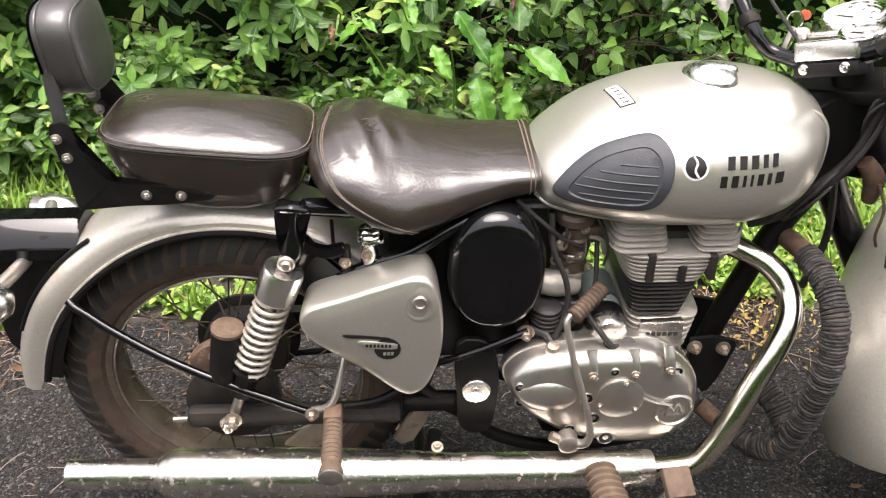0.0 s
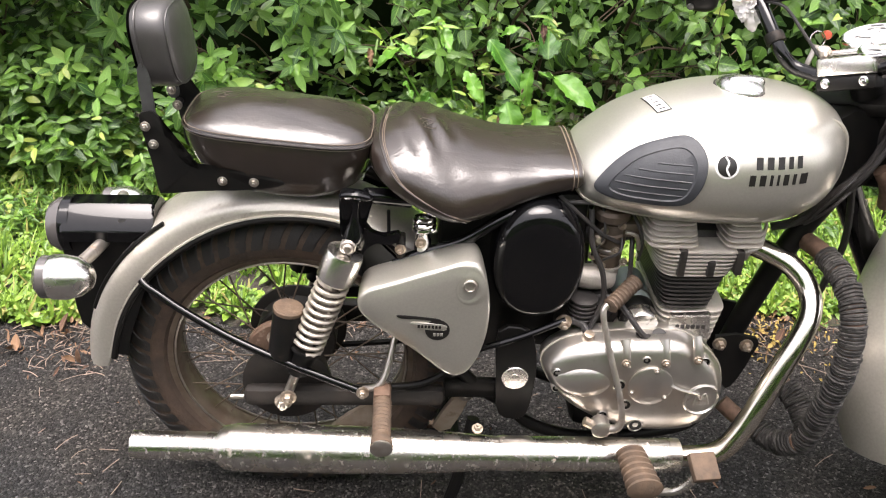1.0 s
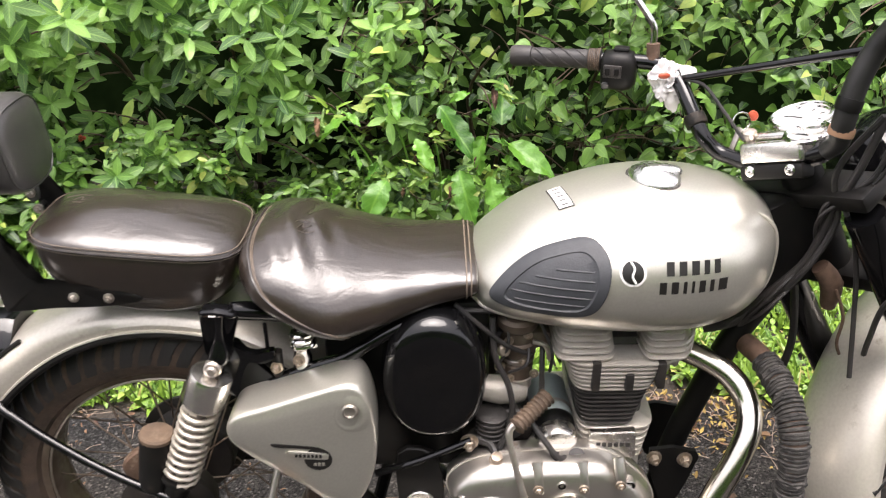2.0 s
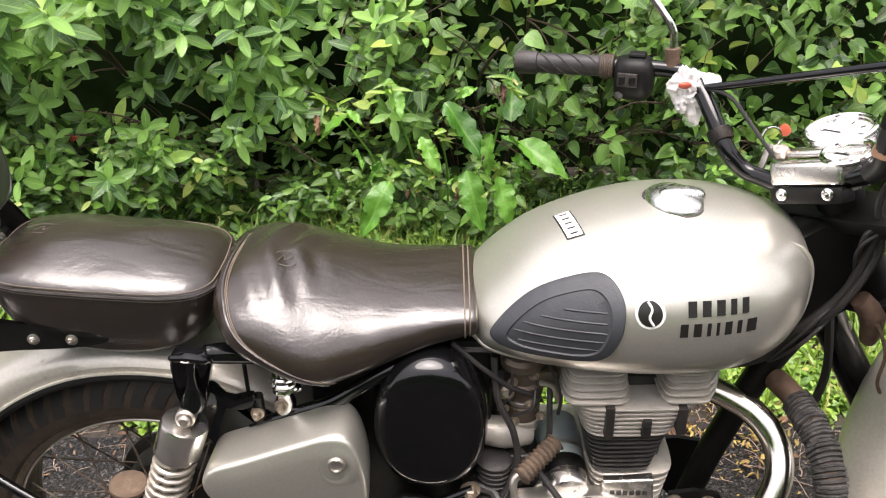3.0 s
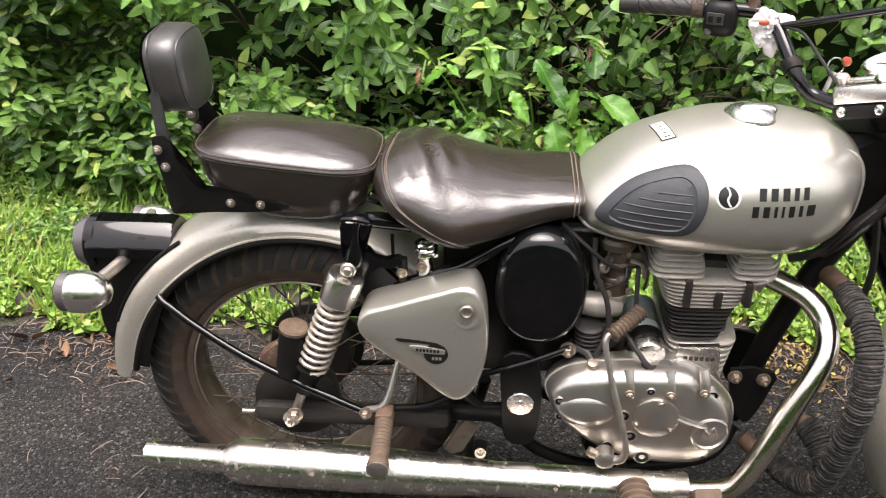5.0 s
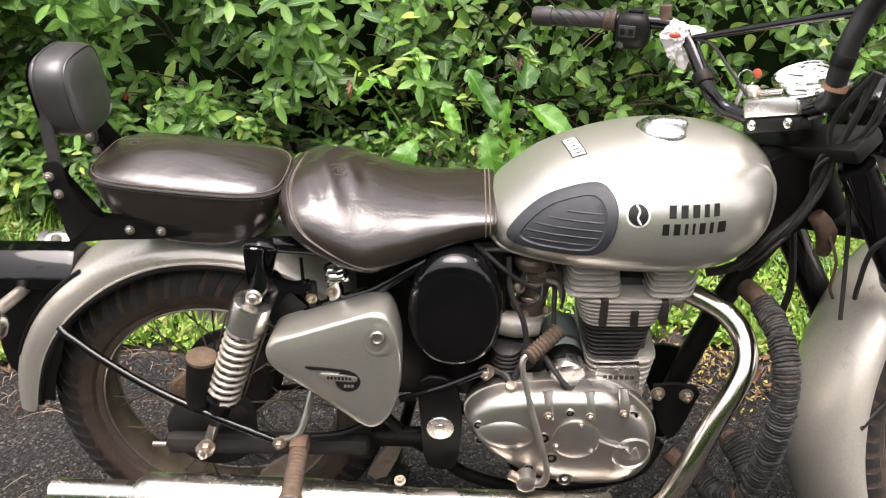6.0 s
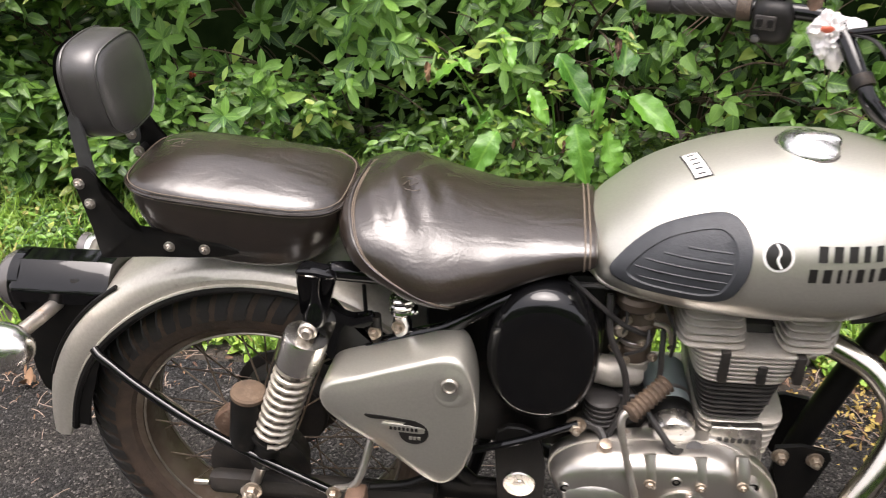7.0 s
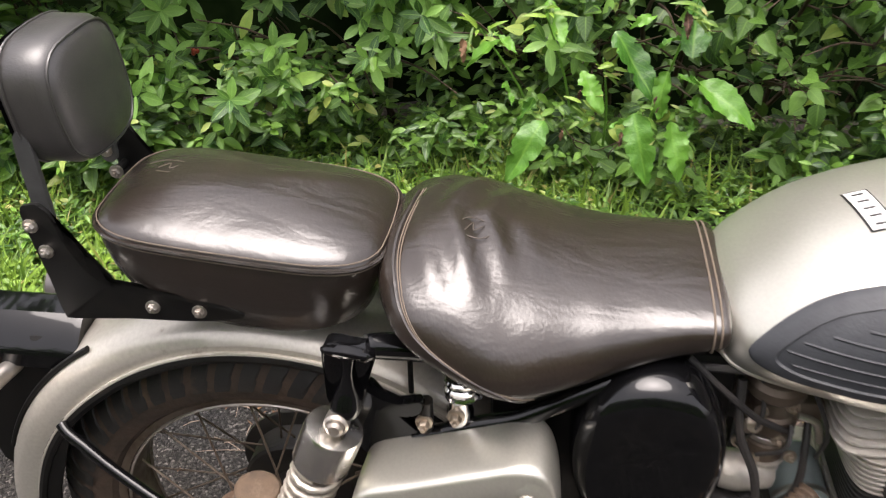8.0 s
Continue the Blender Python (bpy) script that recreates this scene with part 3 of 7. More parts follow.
plant = thing("broadleaf_plant", "tall weed with large torn light green leaves", "plant", (0.45, 1.42, 0.0))
PB = Vector(plant.location)
for foot, tip in (((0.40, 1.46, 0), (0.30, 1.36, 0.60)), ((0.52, 1.45, 0), (0.66, 1.30, 0.66)), ((0.46, 1.44, 0), (0.45, 1.32, 0.50)), ((0.34, 1.47, 0), (0.13, 1.40, 0.54))):
    a, b = Vector(foot) - PB, Vector(tip) - PB
    part("stem", tube([a, (a + b) / 2 + Vector((0.02, 0.03, 0.04)), b], [0.005, 0.004, 0.002], 8, 5), M_BROAD, plant, "green fleshy stem")
r = random.Random(5)
for k, (x, y, z, s, yaw, dip) in enumerate(((0.20, 1.36, 0.53, 0.11, 200, 20), (0.47, 1.31, 0.57, 0.16, 320, 35), (0.66, 1.28, 0.52, 0.14, 80, -55), (0.68, 1.26, 0.47, 0.15, 330, 20), (0.60, 1.25, 0.50, 0.10, 250, 60),
                                           (0.53, 1.22, 0.40, 0.15, 290, 50), (0.31, 1.22, 0.37, 0.15, 230, 40), (0.30, 1.38, 0.62, 0.11, 300, 25), (0.40, 1.30, 0.47, 0.10, 300, 30), (0.62, 1.22, 0.38, 0.13, 300, 55))):
    bm = broad_leaf(s * 1.12, s * 0.74, k)
    part("large_leaf", bm, M_BROAD, plant, "large torn green leaf", m=Matrix.Translation(Vector((x, y, z)) - PB) @ Matrix.Rotation(radians(yaw), 4, "Z") @ Matrix.Rotation(radians(dip), 4, "Y") @ Matrix.Rotation(r.uniform(-0.5, 0.5), 4, "X"))
for k in range(11):
    x, z, s = r.uniform(0.16, 0.74), r.uniform(0.33, 0.63), r.uniform(0.05, 0.085)
    part("small_leaf", broad_leaf(s, s * 0.5, k + 20), M_BROAD, plant, "small torn green leaf", m=Matrix.Translation(Vector((x, 1.33 - 0.1 * r.random(), z)) - PB) @ Matrix.Rotation(r.uniform(2.8, 6.4), 4, "Z") @ Matrix.Rotation(r.uniform(-0.3, 1.1), 4, "Y") @ Matrix.Rotation(r.uniform(-0.7, 0.7), 4, "X"))
for x, y, z, s in ((0.088, 1.39, 0.515, 0.06), (0.585, 1.24, 0.45, 0.05), (0.505, 1.19, 0.36, 0.035), (0.635, 1.27, 0.64, 0.06), (0.40, 1.29, 0.43, 0.03), (0.36, 1.26, 0.33, 0.03)):
    part("withered_leaf", broad_leaf(s, s * 0.5, int(s * 1000)), M_DRY, plant, "brown withered leaf", m=Matrix.Translation(Vector((x, y, z)) - PB) @ Matrix.Rotation(radians(220 + 900 * s), 4, "Z") @ Matrix.Rotation(radians(50), 4, "Y"))
tips = Leaves()
for x, y, z in ((0.13, 1.40, 0.54), (0.30, 1.36, 0.61), (0.45, 1.31, 0.50), (0.42, 1.27, 0.40), (0.66, 1.29, 0.66)):
    for k in range(9):
        tips.add(Vector((x, y, z)) - PB + Vector((r.uniform(-0.03, 0.03), r.uniform(-0.03, 0.0), r.uniform(-0.05, 0.02))), (r.uniform(-1, 1), r.uniform(-1, 0.1), r.uniform(-0.4, 0.9)), (0, -0.6, 0.8), r.uniform(0.03, 0.07), r.uniform(0.008, 0.016), 0.4, 0.3)
tagged(tips.make("foliage", M_GRASS, plant, "pale narrow shoot tips"), kind="stuff")
bm = bmesh.new()
for dx, dy, dz in ((0, 0, 0), (0.012, 0.0, 0.006), (0.004, -0.006, 0.012)):
    bmesh.ops.create_icosphere(bm, subdivisions=1, radius=0.008, matrix=Matrix.Translation((dx, dy, dz)))
tagged(part("red_flower", bm, M_RED), "tiny red flower cluster on a shrub", "flower").location = (-0.70, 1.47, 0.42)
tagged(part("dead_twig", tube([(0, 0, 0), (0.05, -0.05, 0.10), (0.075, -0.06, 0.17)], [0.003, 0.002, 0.001], 5, 4, bm=tube([(0.04, -0.04, 0.08), (0.02, -0.08, 0.13)], [0.002, 0.001], 5, 2)), M_DRY), "bare brown dead twig in the hedge", "twig").location = (1.00, 1.55, 0.28)

# grass and weeds on the verge
gl, wl_ = Leaves(), Leaves()
r = random.Random(21)
for k in range(9000):
    x = r.uniform(-2.4, 2.9)
    y = verge_line(x) - 0.03 + 0.95 * r.random() ** 1.15
    n = noise.noise(Vector((x * 3.5, y * 3.5, 2)))
    if n < -0.42:
        continue
    p = Vector((x, y, ground_z(x, y)))
    far = min(1, max(0, (y - 0.55) / 0.8))
    if r.random() < 0.34:
        for q in range(4):
            gl.add(p + Vector((r.uniform(-0.01, 0.01), r.uniform(-0.01, 0.01), 0)), (r.uniform(-0.9, 0.9), r.uniform(-1, 0.5), 1), (0, -1, 0.2), r.uniform(0.04, 0.09) + 0.08 * far * r.random(), r.uniform(0.005, 0.011), 0.35, 0.6, 0.1)
    elif n < 0.25 or far < 0.5:
        sprig(gl, p, r.uniform(0.02, 0.05) + 0.05 * far, (r.uniform(-0.5, 0.5), r.uniform(-0.7, 0.2)), r.uniform(0.020, 0.042), r, 0.66, 3)
    else:
        sprig(wl_, p, r.uniform(0.06, 0.14), (r.uniform(-0.5, 0.5), r.uniform(-0.7, 0.2)), r.uniform(0.03, 0.055), r, 0.42, 5)
for k in range(2600):
    x, y = r.uniform(-2.4, 2.9), r.uniform(1.2, 1.85)
    sprig(wl_, Vector((x, y, ground_z(x, y) - 0.01)), r.uniform(0.06, 0.16), (r.uniform(-0.5, 0.5), r.uniform(-0.8, 0.1)), r.uniform(0.028, 0.05), r, 0.45, 5)
tagged(gl.make("verge_grass", M_GRASS), "bright green grass and low weeds beside the road", "grass", kind="stuff")
tagged(wl_.make("verge_weeds", M_WEED), "taller dark green weeds at the hedge's foot", "weeds", kind="stuff")

# dead leaves, straws and stones on the tar
dl, straw = Leaves(), bmesh.new()
r = random.Random(8)
for k in range(900):
    x = r.uniform(-1.6, 2.0)
    e = 0.30 * abs(r.gauss(0, 0.5)) - 0.03 if k % 5 else 1.2 * r.random()
    y = verge_line(x) - 0.02 - e
    s = r.uniform(0.006, 0.018) if k % 9 else r.uniform(0.018, 0.035)
    dl.add((x, y, 0.004 + 0.004 * r.random()), (r.uniform(-1, 1), r.uniform(-1, 1), r.uniform(0.0, 0.35)), (r.uniform(-0.3, 0.3), r.uniform(-0.3, 0.3), 1), s, s * r.uniform(0.2, 0.55), r.uniform(0.36, 0.6), -r.uniform(0.1, 0.5), r.uniform(0.1, 0.6))
for k in range(330):
    x = r.uniform(-1.6, 2.0)
    y = verge_line(x) - (0.30 * abs(r.gauss(0, 0.5)) if k % 2 else 1.3 * r.random())
    a, l = r.random() * 6.28, r.uniform(0.02, 0.11) * (1 if k % 2 else 0.6)
    d = Vector((math.cos(a), math.sin(a), 0)) * l
    p = Vector((x, y, 0.004))
    tube([p, p + d * 0.5 + Vector((r.uniform(-0.003, 0.003), r.uniform(-0.003, 0.003), 0.003)), p + d], r.uniform(0.0005, 0.0011), 4, 2, bm=straw)
for x0, x1, y0, y1, count in ((-1.0, -0.35, 0.30, 0.62, 240), (0.80, 1.40, 0.36, 0.64, 220), (-0.2, 0.7, 0.45, 0.62, 70)):
    for k in range(count):
        x, y = x0 + (x1 - x0) * (r.random() + r.random()) / 2, y0 + (y1 - y0) * r.random() ** 0.7
        if k % 2:
            s = r.uniform(0.005, 0.016) if k % 7 else r.uniform(0.018, 0.034)
            dl.add((x, y, 0.005 + 0.008 * r.random()), (r.uniform(-1, 1), r.uniform(-1, 1), r.uniform(-0.1, 0.5)), (r.uniform(-0.5, 0.5), r.uniform(-0.5, 0.5), 1), s, s * r.uniform(0.25, 0.6), r.uniform(0.36, 0.6), -r.uniform(0.1, 0.5), r.uniform(0.1, 0.6))
        else:
            a, l = r.random() * 6.28, r.uniform(0.012, 0.055)
            d, p = Vector((math.cos(a), math.sin(a), 0)) * l, Vector((x, y, 0.005 + 0.006 * r.random()))
            tube([p, p + d * 0.5 + Vector((r.uniform(-0.005, 0.005), r.uniform(-0.005, 0.005), 0.005)), p + d], r.uniform(0.0006, 0.0014), 4, 2, bm=straw)
for x, y, s in ((-0.93, 0.49, 0.055), (-0.80, 0.42, 0.045), (-0.70, 0.50, 0.050), (-0.62, 0.37, 0.040), (-1.02, 0.40, 0.045), (-0.55, 0.47, 0.035), (1.02, 0.50, 0.05), (1.22, 0.46, 0.045)):
    for q in range(2):
        dl.add((x + 0.02 * q, y - 0.015 * q, 0.008 + 0.006 * q), (r.uniform(-1, 1), r.uniform(-1, 1), 0.25), (r.uniform(-0.5, 0.5), r.uniform(-0.5, 0.5), 1), s, s * 0.55, 0.42, -0.35, 0.4)
yl = Leaves()
for k in range(420):
    x, y = 1.16 + 0.20 * r.gauss(0, 0.6), 0.54 + 0.16 * r.gauss(0, 0.6)
    s = r.uniform(0.006, 0.020)
    yl.add((x, y, 0.006 + 0.010 * r.random()), (r.uniform(-1, 1), r.uniform(-1, 1), r.uniform(-0.1, 0.5)), (r.uniform(-0.6, 0.6), r.uniform(-0.6, 0.6), 1), s, s * r.uniform(0.35, 0.7), r.uniform(0.36, 0.6), -r.uniform(0.1, 0.5), r.uniform(0.1, 0.6))
tagged(yl.make("fallen_leaf_heap", M_YELLOW), "small yellowed leaves fallen at the grass edge", "leaf litter", kind="stuff")
tagged(dl.make("leaf_litter", M_DRY), "brown dead leaves scattered on the road's edge", "leaf litter", kind="stuff")
tagged(part("straw_litter", straw, M_STRAW), "dry straws and twigs scattered on the road", "straw", kind="stuff")
# the tar's coarse chippings, as small uneven pebbles half sunk in it
base_bm = bmesh.new()
bmesh.ops.create_icosphere(base_bm, subdivisions=1, radius=1.0)
pebble_v, pebble_f = [v.co.copy() for v in base_bm.verts], [[v.index for v in f.verts] for f in base_bm.faces]
base_bm.free()
sv, sf = [], []
for k in range(14000):
    x, y = r.uniform(-1.25, 1.75), r.uniform(-0.45, 0.60)
    s = r.uniform(0.0012, 0.0030)
    turn = Matrix.Rotation(r.random() * 6.28, 3, "Z") @ Matrix.Diagonal((1.25, r.uniform(0.6, 1), r.uniform(0.4, 0.75)))
    b = len(sv)
    sv += [tuple(turn @ q * s * (1 + 0.3 * noise.noise(q * 1.7 + Vector((k, 0, 0)))) + Vector((x, y, 0.001 + s * 0.12))) for q in pebble_v]
    sf += [[b + i for i in f] for f in pebble_f]
me = bpy.data.meshes.new("loose_chippings")
me.from_pydata(sv, [], sf)
me.materials.append(M_CHIP)
tagged(new("loose_chippings", me), "coarse stone chippings in the worn tar", "gravel", kind="stuff")

# the hedge on the road's other side, which shiny parts mirror
ul = Leaves()
r = random.Random(41)
for k in range(6500):
    x, z = r.uniform(-7, 8), 1.12 + 2.0 * r.random()
    y = 2.25 + 0.20 * (z - 1.12) + 0.25 * noise.noise(Vector((x * 1.1, z * 1.1, 4))) + r.uniform(-0.14, 0.14)
    s = r.uniform(0.10, 0.19) * (1 + 0.25 * (z - 1.12))
    ul.add((x, y, z), (r.uniform(-1, 1), -r.uniform(0.1, 1), r.uniform(-0.6, 0.4)), (r.uniform(-0.4, 0.4), -0.6, 0.8), s, s * 0.5)
tagged(ul.make("upper_hedge", M_LEAF), "upper leaves of the tall trees behind the hedge", "trees", kind="stuff")
fl = Leaves()
r = random.Random(33)
for k in range(9000):
    x, z = r.uniform(-8, 9), 3.4 * r.random()
    y = -4.3 + 0.4 * noise.noise(Vector((x, z, 9))) - 0.2 * z + r.uniform(-0.15, 0.15)
    s = r.uniform(0.16, 0.34)
    fl.add((x, y, z), (r.uniform(-1, 1), r.uniform(0.2, 1), r.uniform(-0.6, 0.6)), (r.uniform(-0.4, 0.4), 0.6, 0.8), s, s * 0.5)
tagged(fl.make("far_hedge", M_LEAF), "green hedge across the road", "hedge", kind="stuff")
# unseen near-black sheet, added to keep light and reflections from there dark
back = sheet("far_bank", -9, 10, 0, 3.0, lambda x, y: 0, 0.5, M_SHADE, "near-black backing sheet added as shade behind the far hedge", "bank")
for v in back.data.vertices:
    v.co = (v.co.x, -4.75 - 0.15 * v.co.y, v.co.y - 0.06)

# ---- the motorcycle ----
bike = thing("motorcycle", "champagne and black motorcycle with brown leather seats on a stand", "motorcycle")
AX = 0.327  # height of the axles


def dome(stations, n=40, top=2.2, low=2.6):
    """A body lofted along x from (x, half width, bottom, middle, top)."""
    rings = []
    for x, w, zb, zc, zt in stations:
        ring = []
        for k in range(n):
            t = 2 * math.pi * k / n
            c, s = math.cos(t), math.sin(t)
            e = top if s > 0 else low
            ring.append(Vector((x, math.copysign(abs(c) ** (2 / e), c) * w, zc + math.copysign(abs(s) ** (2 / e), s) * ((zt - zc) if s > 0 else (zc - zb)))))
        rings.append(ring)
    return rings


def rounded(ax, ay, cx, e=4.0, n=56):
    return [(cx + math.copysign(abs(math.cos(t)) ** (2 / e), math.cos(t)) * ax, math.copysign(abs(math.sin(t)) ** (2 / e), math.sin(t)) * ay) for t in [2 * math.pi * k / n for k in range(n)]]


def smooth_stations(rows, n=5):
    """More stations between the given ones, by a smooth curve through each column."""
    cols = list(zip(*rows))
    k = len(rows)
    out = []
    for i in range(k - 1):
        for s in range(n):
            t, row = s / n, []
            for c in cols:
                a, b, d, e = c[max(i - 1, 0)], c[i], c[i + 1], c[min(i + 2, k - 1)]
                row.append(0.5 * (2 * b + (d - a) * t + (2 * a - 5 * b + 4 * d - e) * t * t + (3 * b - a - 3 * d + e) * t ** 3))
            out.append(row)
    return out + [list(rows[-1])]


# fuel tank
TANK = [(0.512, 0.052, 0.735, 0.752, 0.772), (0.522, 0.085, 0.716, 0.748, 0.785), (0.545, 0.114, 0.702, 0.752, 0.806), (0.60, 0.142, 0.690, 0.765, 0.845),
        (0.67, 0.163, 0.681, 0.775, 0.872), (0.75, 0.175, 0.676, 0.783, 0.890), (0.83, 0.171, 0.674, 0.786, 0.895), (0.89, 0.154, 0.680, 0.790, 0.889),
        (0.935, 0.125, 0.697, 0.790, 0.877), (0.964, 0.092, 0.722, 0.792, 0.860), (0.978, 0.055, 0.752, 0.798, 0.836)]
tank_rows = smooth_stations(TANK)
tank = part("fuel_tank", bridge(bmesh.new(), dome(tank_rows, 56)), M_TANK, bike, "champagne metallic teardrop fuel tank")


def tank_side(x, z, lift=0.0):
    """The place on the tank's near flank at a length and a height."""
    cols = list(zip(*tank_rows))
    w, zb, zc, zt = [float(np.interp(x, cols[0], c)) for c in cols[1:]]
    s = (z - zc) / ((zt - zc) if z > zc else (zc - zb))
    e = 2.2 if z > zc else 2.6
    return Vector((x, -w * max(0.0, 1 - abs(s) ** e) ** (1 / e) - lift, z))


def on_flank(outline, lifts, n=6, fill=True):
    """A raised plate that follows the tank's flank: rings of the outline, shrunk and lifted."""
    line = spline([(x, 0, z) for x, z in outline], n, True)
    c = sum(line, Vector()) / len(line)
    rings = []
    for s, lift in lifts:
        rings.append([tank_side(c.x + (p.x - c.x) * s, c.z + (p.z - c.z) * s, lift) for p in line])
    return bridge(bmesh.new(), rings, cap=fill)


seam = []
for x, w, zb, zc, zt in tank_rows[3:-2]:
    seam.append(tank_side(x, zb + 0.014, 0.001))
seam = [mirrored(p) for p in seam][::3] + [p for p in seam[::-1]][::3]
part("seam", tube(seam, 0.0035, 8, 3, True), M_FENDER, tank, "rolled lower seam of the tank")
flange = []
for k in range(15):
    z, lo, hi = 0.724 + 0.140 * k / 14, 0.88, 0.978
    for q in range(24):
        mid = (lo + hi) / 2
        w, zb, zt = [float(np.interp(mid, [s[0] for s in tank_rows], [s[c] for s in tank_rows])) for c in (1, 2, 4)]
        inside = zb < z < zt and -tank_side(mid, z).y > 0.070
        lo, hi = (mid, hi) if inside else (lo, mid)
    flange.append((lo, -0.071, z))
part("front_seam", tube(flange, [0.0004] + [0.0040] * 13 + [0.0004], 8, 3), M_FENDER, tank, "pale rolled front seam")
PAD = [(0.541, 0.758), (0.558, 0.744), (0.603, 0.741), (0.676, 0.746), (0.701, 0.777), (0.7085, 0.822), (0.697, 0.846), (0.670, 0.849), (0.609, 0.827), (0.567, 0.795)]
pad = part("knee_pad", on_flank(PAD, [(1.0, -0.004), (1.0, 0.003), (0.97, 0.0055), (0.93, 0.006), (0.78, 0.006), (0.75, 0.0035), (0.6, 0.003), (0.3, 0.003), (0.05, 0.003)]), M_RUBBER, tank, "grey ribbed rubber knee pad")
for k in range(5):
    z = 0.763 + 0.0128 * k
    x0 = (0.577, 0.571, 0.584, 0.606, 0.634)[k]
    part("rib", tube([tank_side(x0 + (0.686 - x0) * q / 5, z - 0.002 + 0.003 * q / 5, 0.0026) for q in range(6)], 0.0015, 6, 2), M_RUBBER, pad)
# filler cap: a low oval dome with a lock flap
cap = part("filler_cap", lathe([(0.0440, -0.014), (0.0450, 0.002), (0.0440, 0.007), (0.0400, 0.0115), (0.0320, 0.0155), (0.0200, 0.0190), (0.0080, 0.0200)], (0.797, 0.0, 0.889), (-0.05, -0.02, 1), 36, scale=(1.06, 0.80)), M_CAP, tank, "chrome oval filler cap with a lock flap")
part("lock_flap", bridge(bmesh.new(), [[Vector((0.806 + a * 1.45, b, 0.898 + h)) for a, b in rounded(q, q * 0.72, 0, 2.4, 28)] for h, q in ((0.0, 0.0225), (0.006, 0.0220), (0.0105, 0.0190), (0.0130, 0.0130), (0.0138, 0.004))]), M_CAP, cap, "raised chrome lock flap", angle=60)
part("cap_ring", lathe([(0.0490, -0.012), (0.0485, 0.0030), (0.0440, 0.0040)], (0.797, 0.0, 0.889), (-0.05, -0.02, 1), 36, scale=(1.06, 0.80)), M_GRIME, cap, "dark rubber gasket")
# printed marks on the tank: a round emblem and two lines of lettering as plain bars
disc = [(0.738 + 0.0185 * math.cos(t), 0.818 + 0.0185 * math.sin(t)) for t in [k * math.pi / 5 for k in range(10)]]
part("emblem_rim", on_flank(disc, [(1.0, 0.0006), (0.5, 0.0010), (0.1, 0.0010)], 3), M_WHITE, tank, "white round sticker rim")
part("emblem", on_flank(disc, [(0.82, 0.0013), (0.4, 0.0015), (0.1, 0.0015)], 3), M_INK, tank, "black round sticker")
part("emblem_stroke", tube([tank_side(0.738 + dx, 0.818 + dz, 0.0022) for dx, dz in ((-0.003, 0.014), (0.002, 0.006), (-0.001, -0.004), (0.004, -0.013))], 0.0016, 6, 4), M_WHITE, tank)
for row, (z, h, xs) in enumerate([(0.8235, 0.018, [0.781, 0.799, 0.817, 0.835, 0.850, 0.866]), (0.797, 0.018, [0.772, 0.789, 0.806, 0.818, 0.829, 0.845, 0.858, 0.878])]):
    for a, b in zip(xs, xs[1:]):
        bar = [(a + 0.0035, z - h / 2), (b - 0.0035, z - h / 2), (b - 0.0035, z + h / 2), (a + 0.0035, z + h / 2)]
        ring = [[tank_side(x, zz, lift) for x, zz in bar] for lift in (0.0003, 0.0009)]
        part("lettering_bar", bridge(bmesh.new(), ring), M_INK, tank, smooth=False)


def tank_top(x, y, lift=0.0):
    """The place on the tank's upper side over a point of the plan."""
    cols = list(zip(*tank_rows))
    w, zb, zc, zt = [float(np.interp(x, cols[0], c)) for c in cols[1:]]
    return Vector((x, y, zc + (zt - zc) * max(0.0, 1 - abs(y / w) ** 2.2) ** (1 / 2.2) + lift))




def tank_patch(u0, u1, v0, v1, lift, thick=0.0005):
    """A thin print on the tank's shoulder: u runs along its short side, v down its long side."""
    def at(u, v, h):
        return tank_top(0.637 + 0.020 * u + 0.011 * v, 0.021 - 0.069 * v, h)
    bm, n = bmesh.new(), 8
    rings = []
    for k in range(n + 1):
        v = v0 + (v1 - v0) * k / n
        rings.append([at(u0, v, lift), at((u0 + u1) / 2, v, lift), at(u1, v, lift), at(u1, v, lift + thick), at((u0 + u1) / 2, v, lift + thick), at(u0, v, lift + thick)])
    return bridge(bm, rings)


part("sticker_edge", tank_patch(-0.10, 1.10, -0.03, 1.03, 0.0004), M_INK, tank, "black sticker border", smooth=False)
part("sticker", tank_patch(0.0, 1.0, 0.0, 1.0, 0.0009), M_WHITE, tank, "small white tank sticker", smooth=False)
for k in range(5):
    part("sticker_bar", tank_patch(0.24, 0.76, (k + 0.36) / 5, (k + 0.60) / 5, 0.0014), M_INK, tank, smooth=False)

# rider's seat
SEAT = [(0.164, 0.070, 0.772, 0.788, 0.804), (0.174, 0.104, 0.762, 0.782, 0.818), (0.20, 0.143, 0.745, 0.768, 0.830), (0.24, 0.159, 0.716, 0.752, 0.837), (0.28, 0.167, 0.695, 0.738, 0.829),
        (0.315, 0.165, 0.685, 0.730, 0.817), (0.36, 0.150, 0.690, 0.733, 0.803), (0.41, 0.130, 0.703, 0.741, 0.794), (0.46, 0.114, 0.717, 0.751, 0.790), (0.50, 0.108, 0.726, 0.757, 0.788), (0.522, 0.105, 0.734, 0.760, 0.785), (0.527, 0.094, 0.742, 0.760, 0.778)]
seat_rows = smooth_stations(SEAT)


def seat_roundness(x):
    """How square the upper half of the saddle's section is: flat at the rear, sloping at the thigh."""
    return float(np.interp(x, (0.17, 0.22, 0.30, 0.38, 0.46, 0.53), (2.3, 2.05, 1.95, 2.1, 2.6, 2.8)))


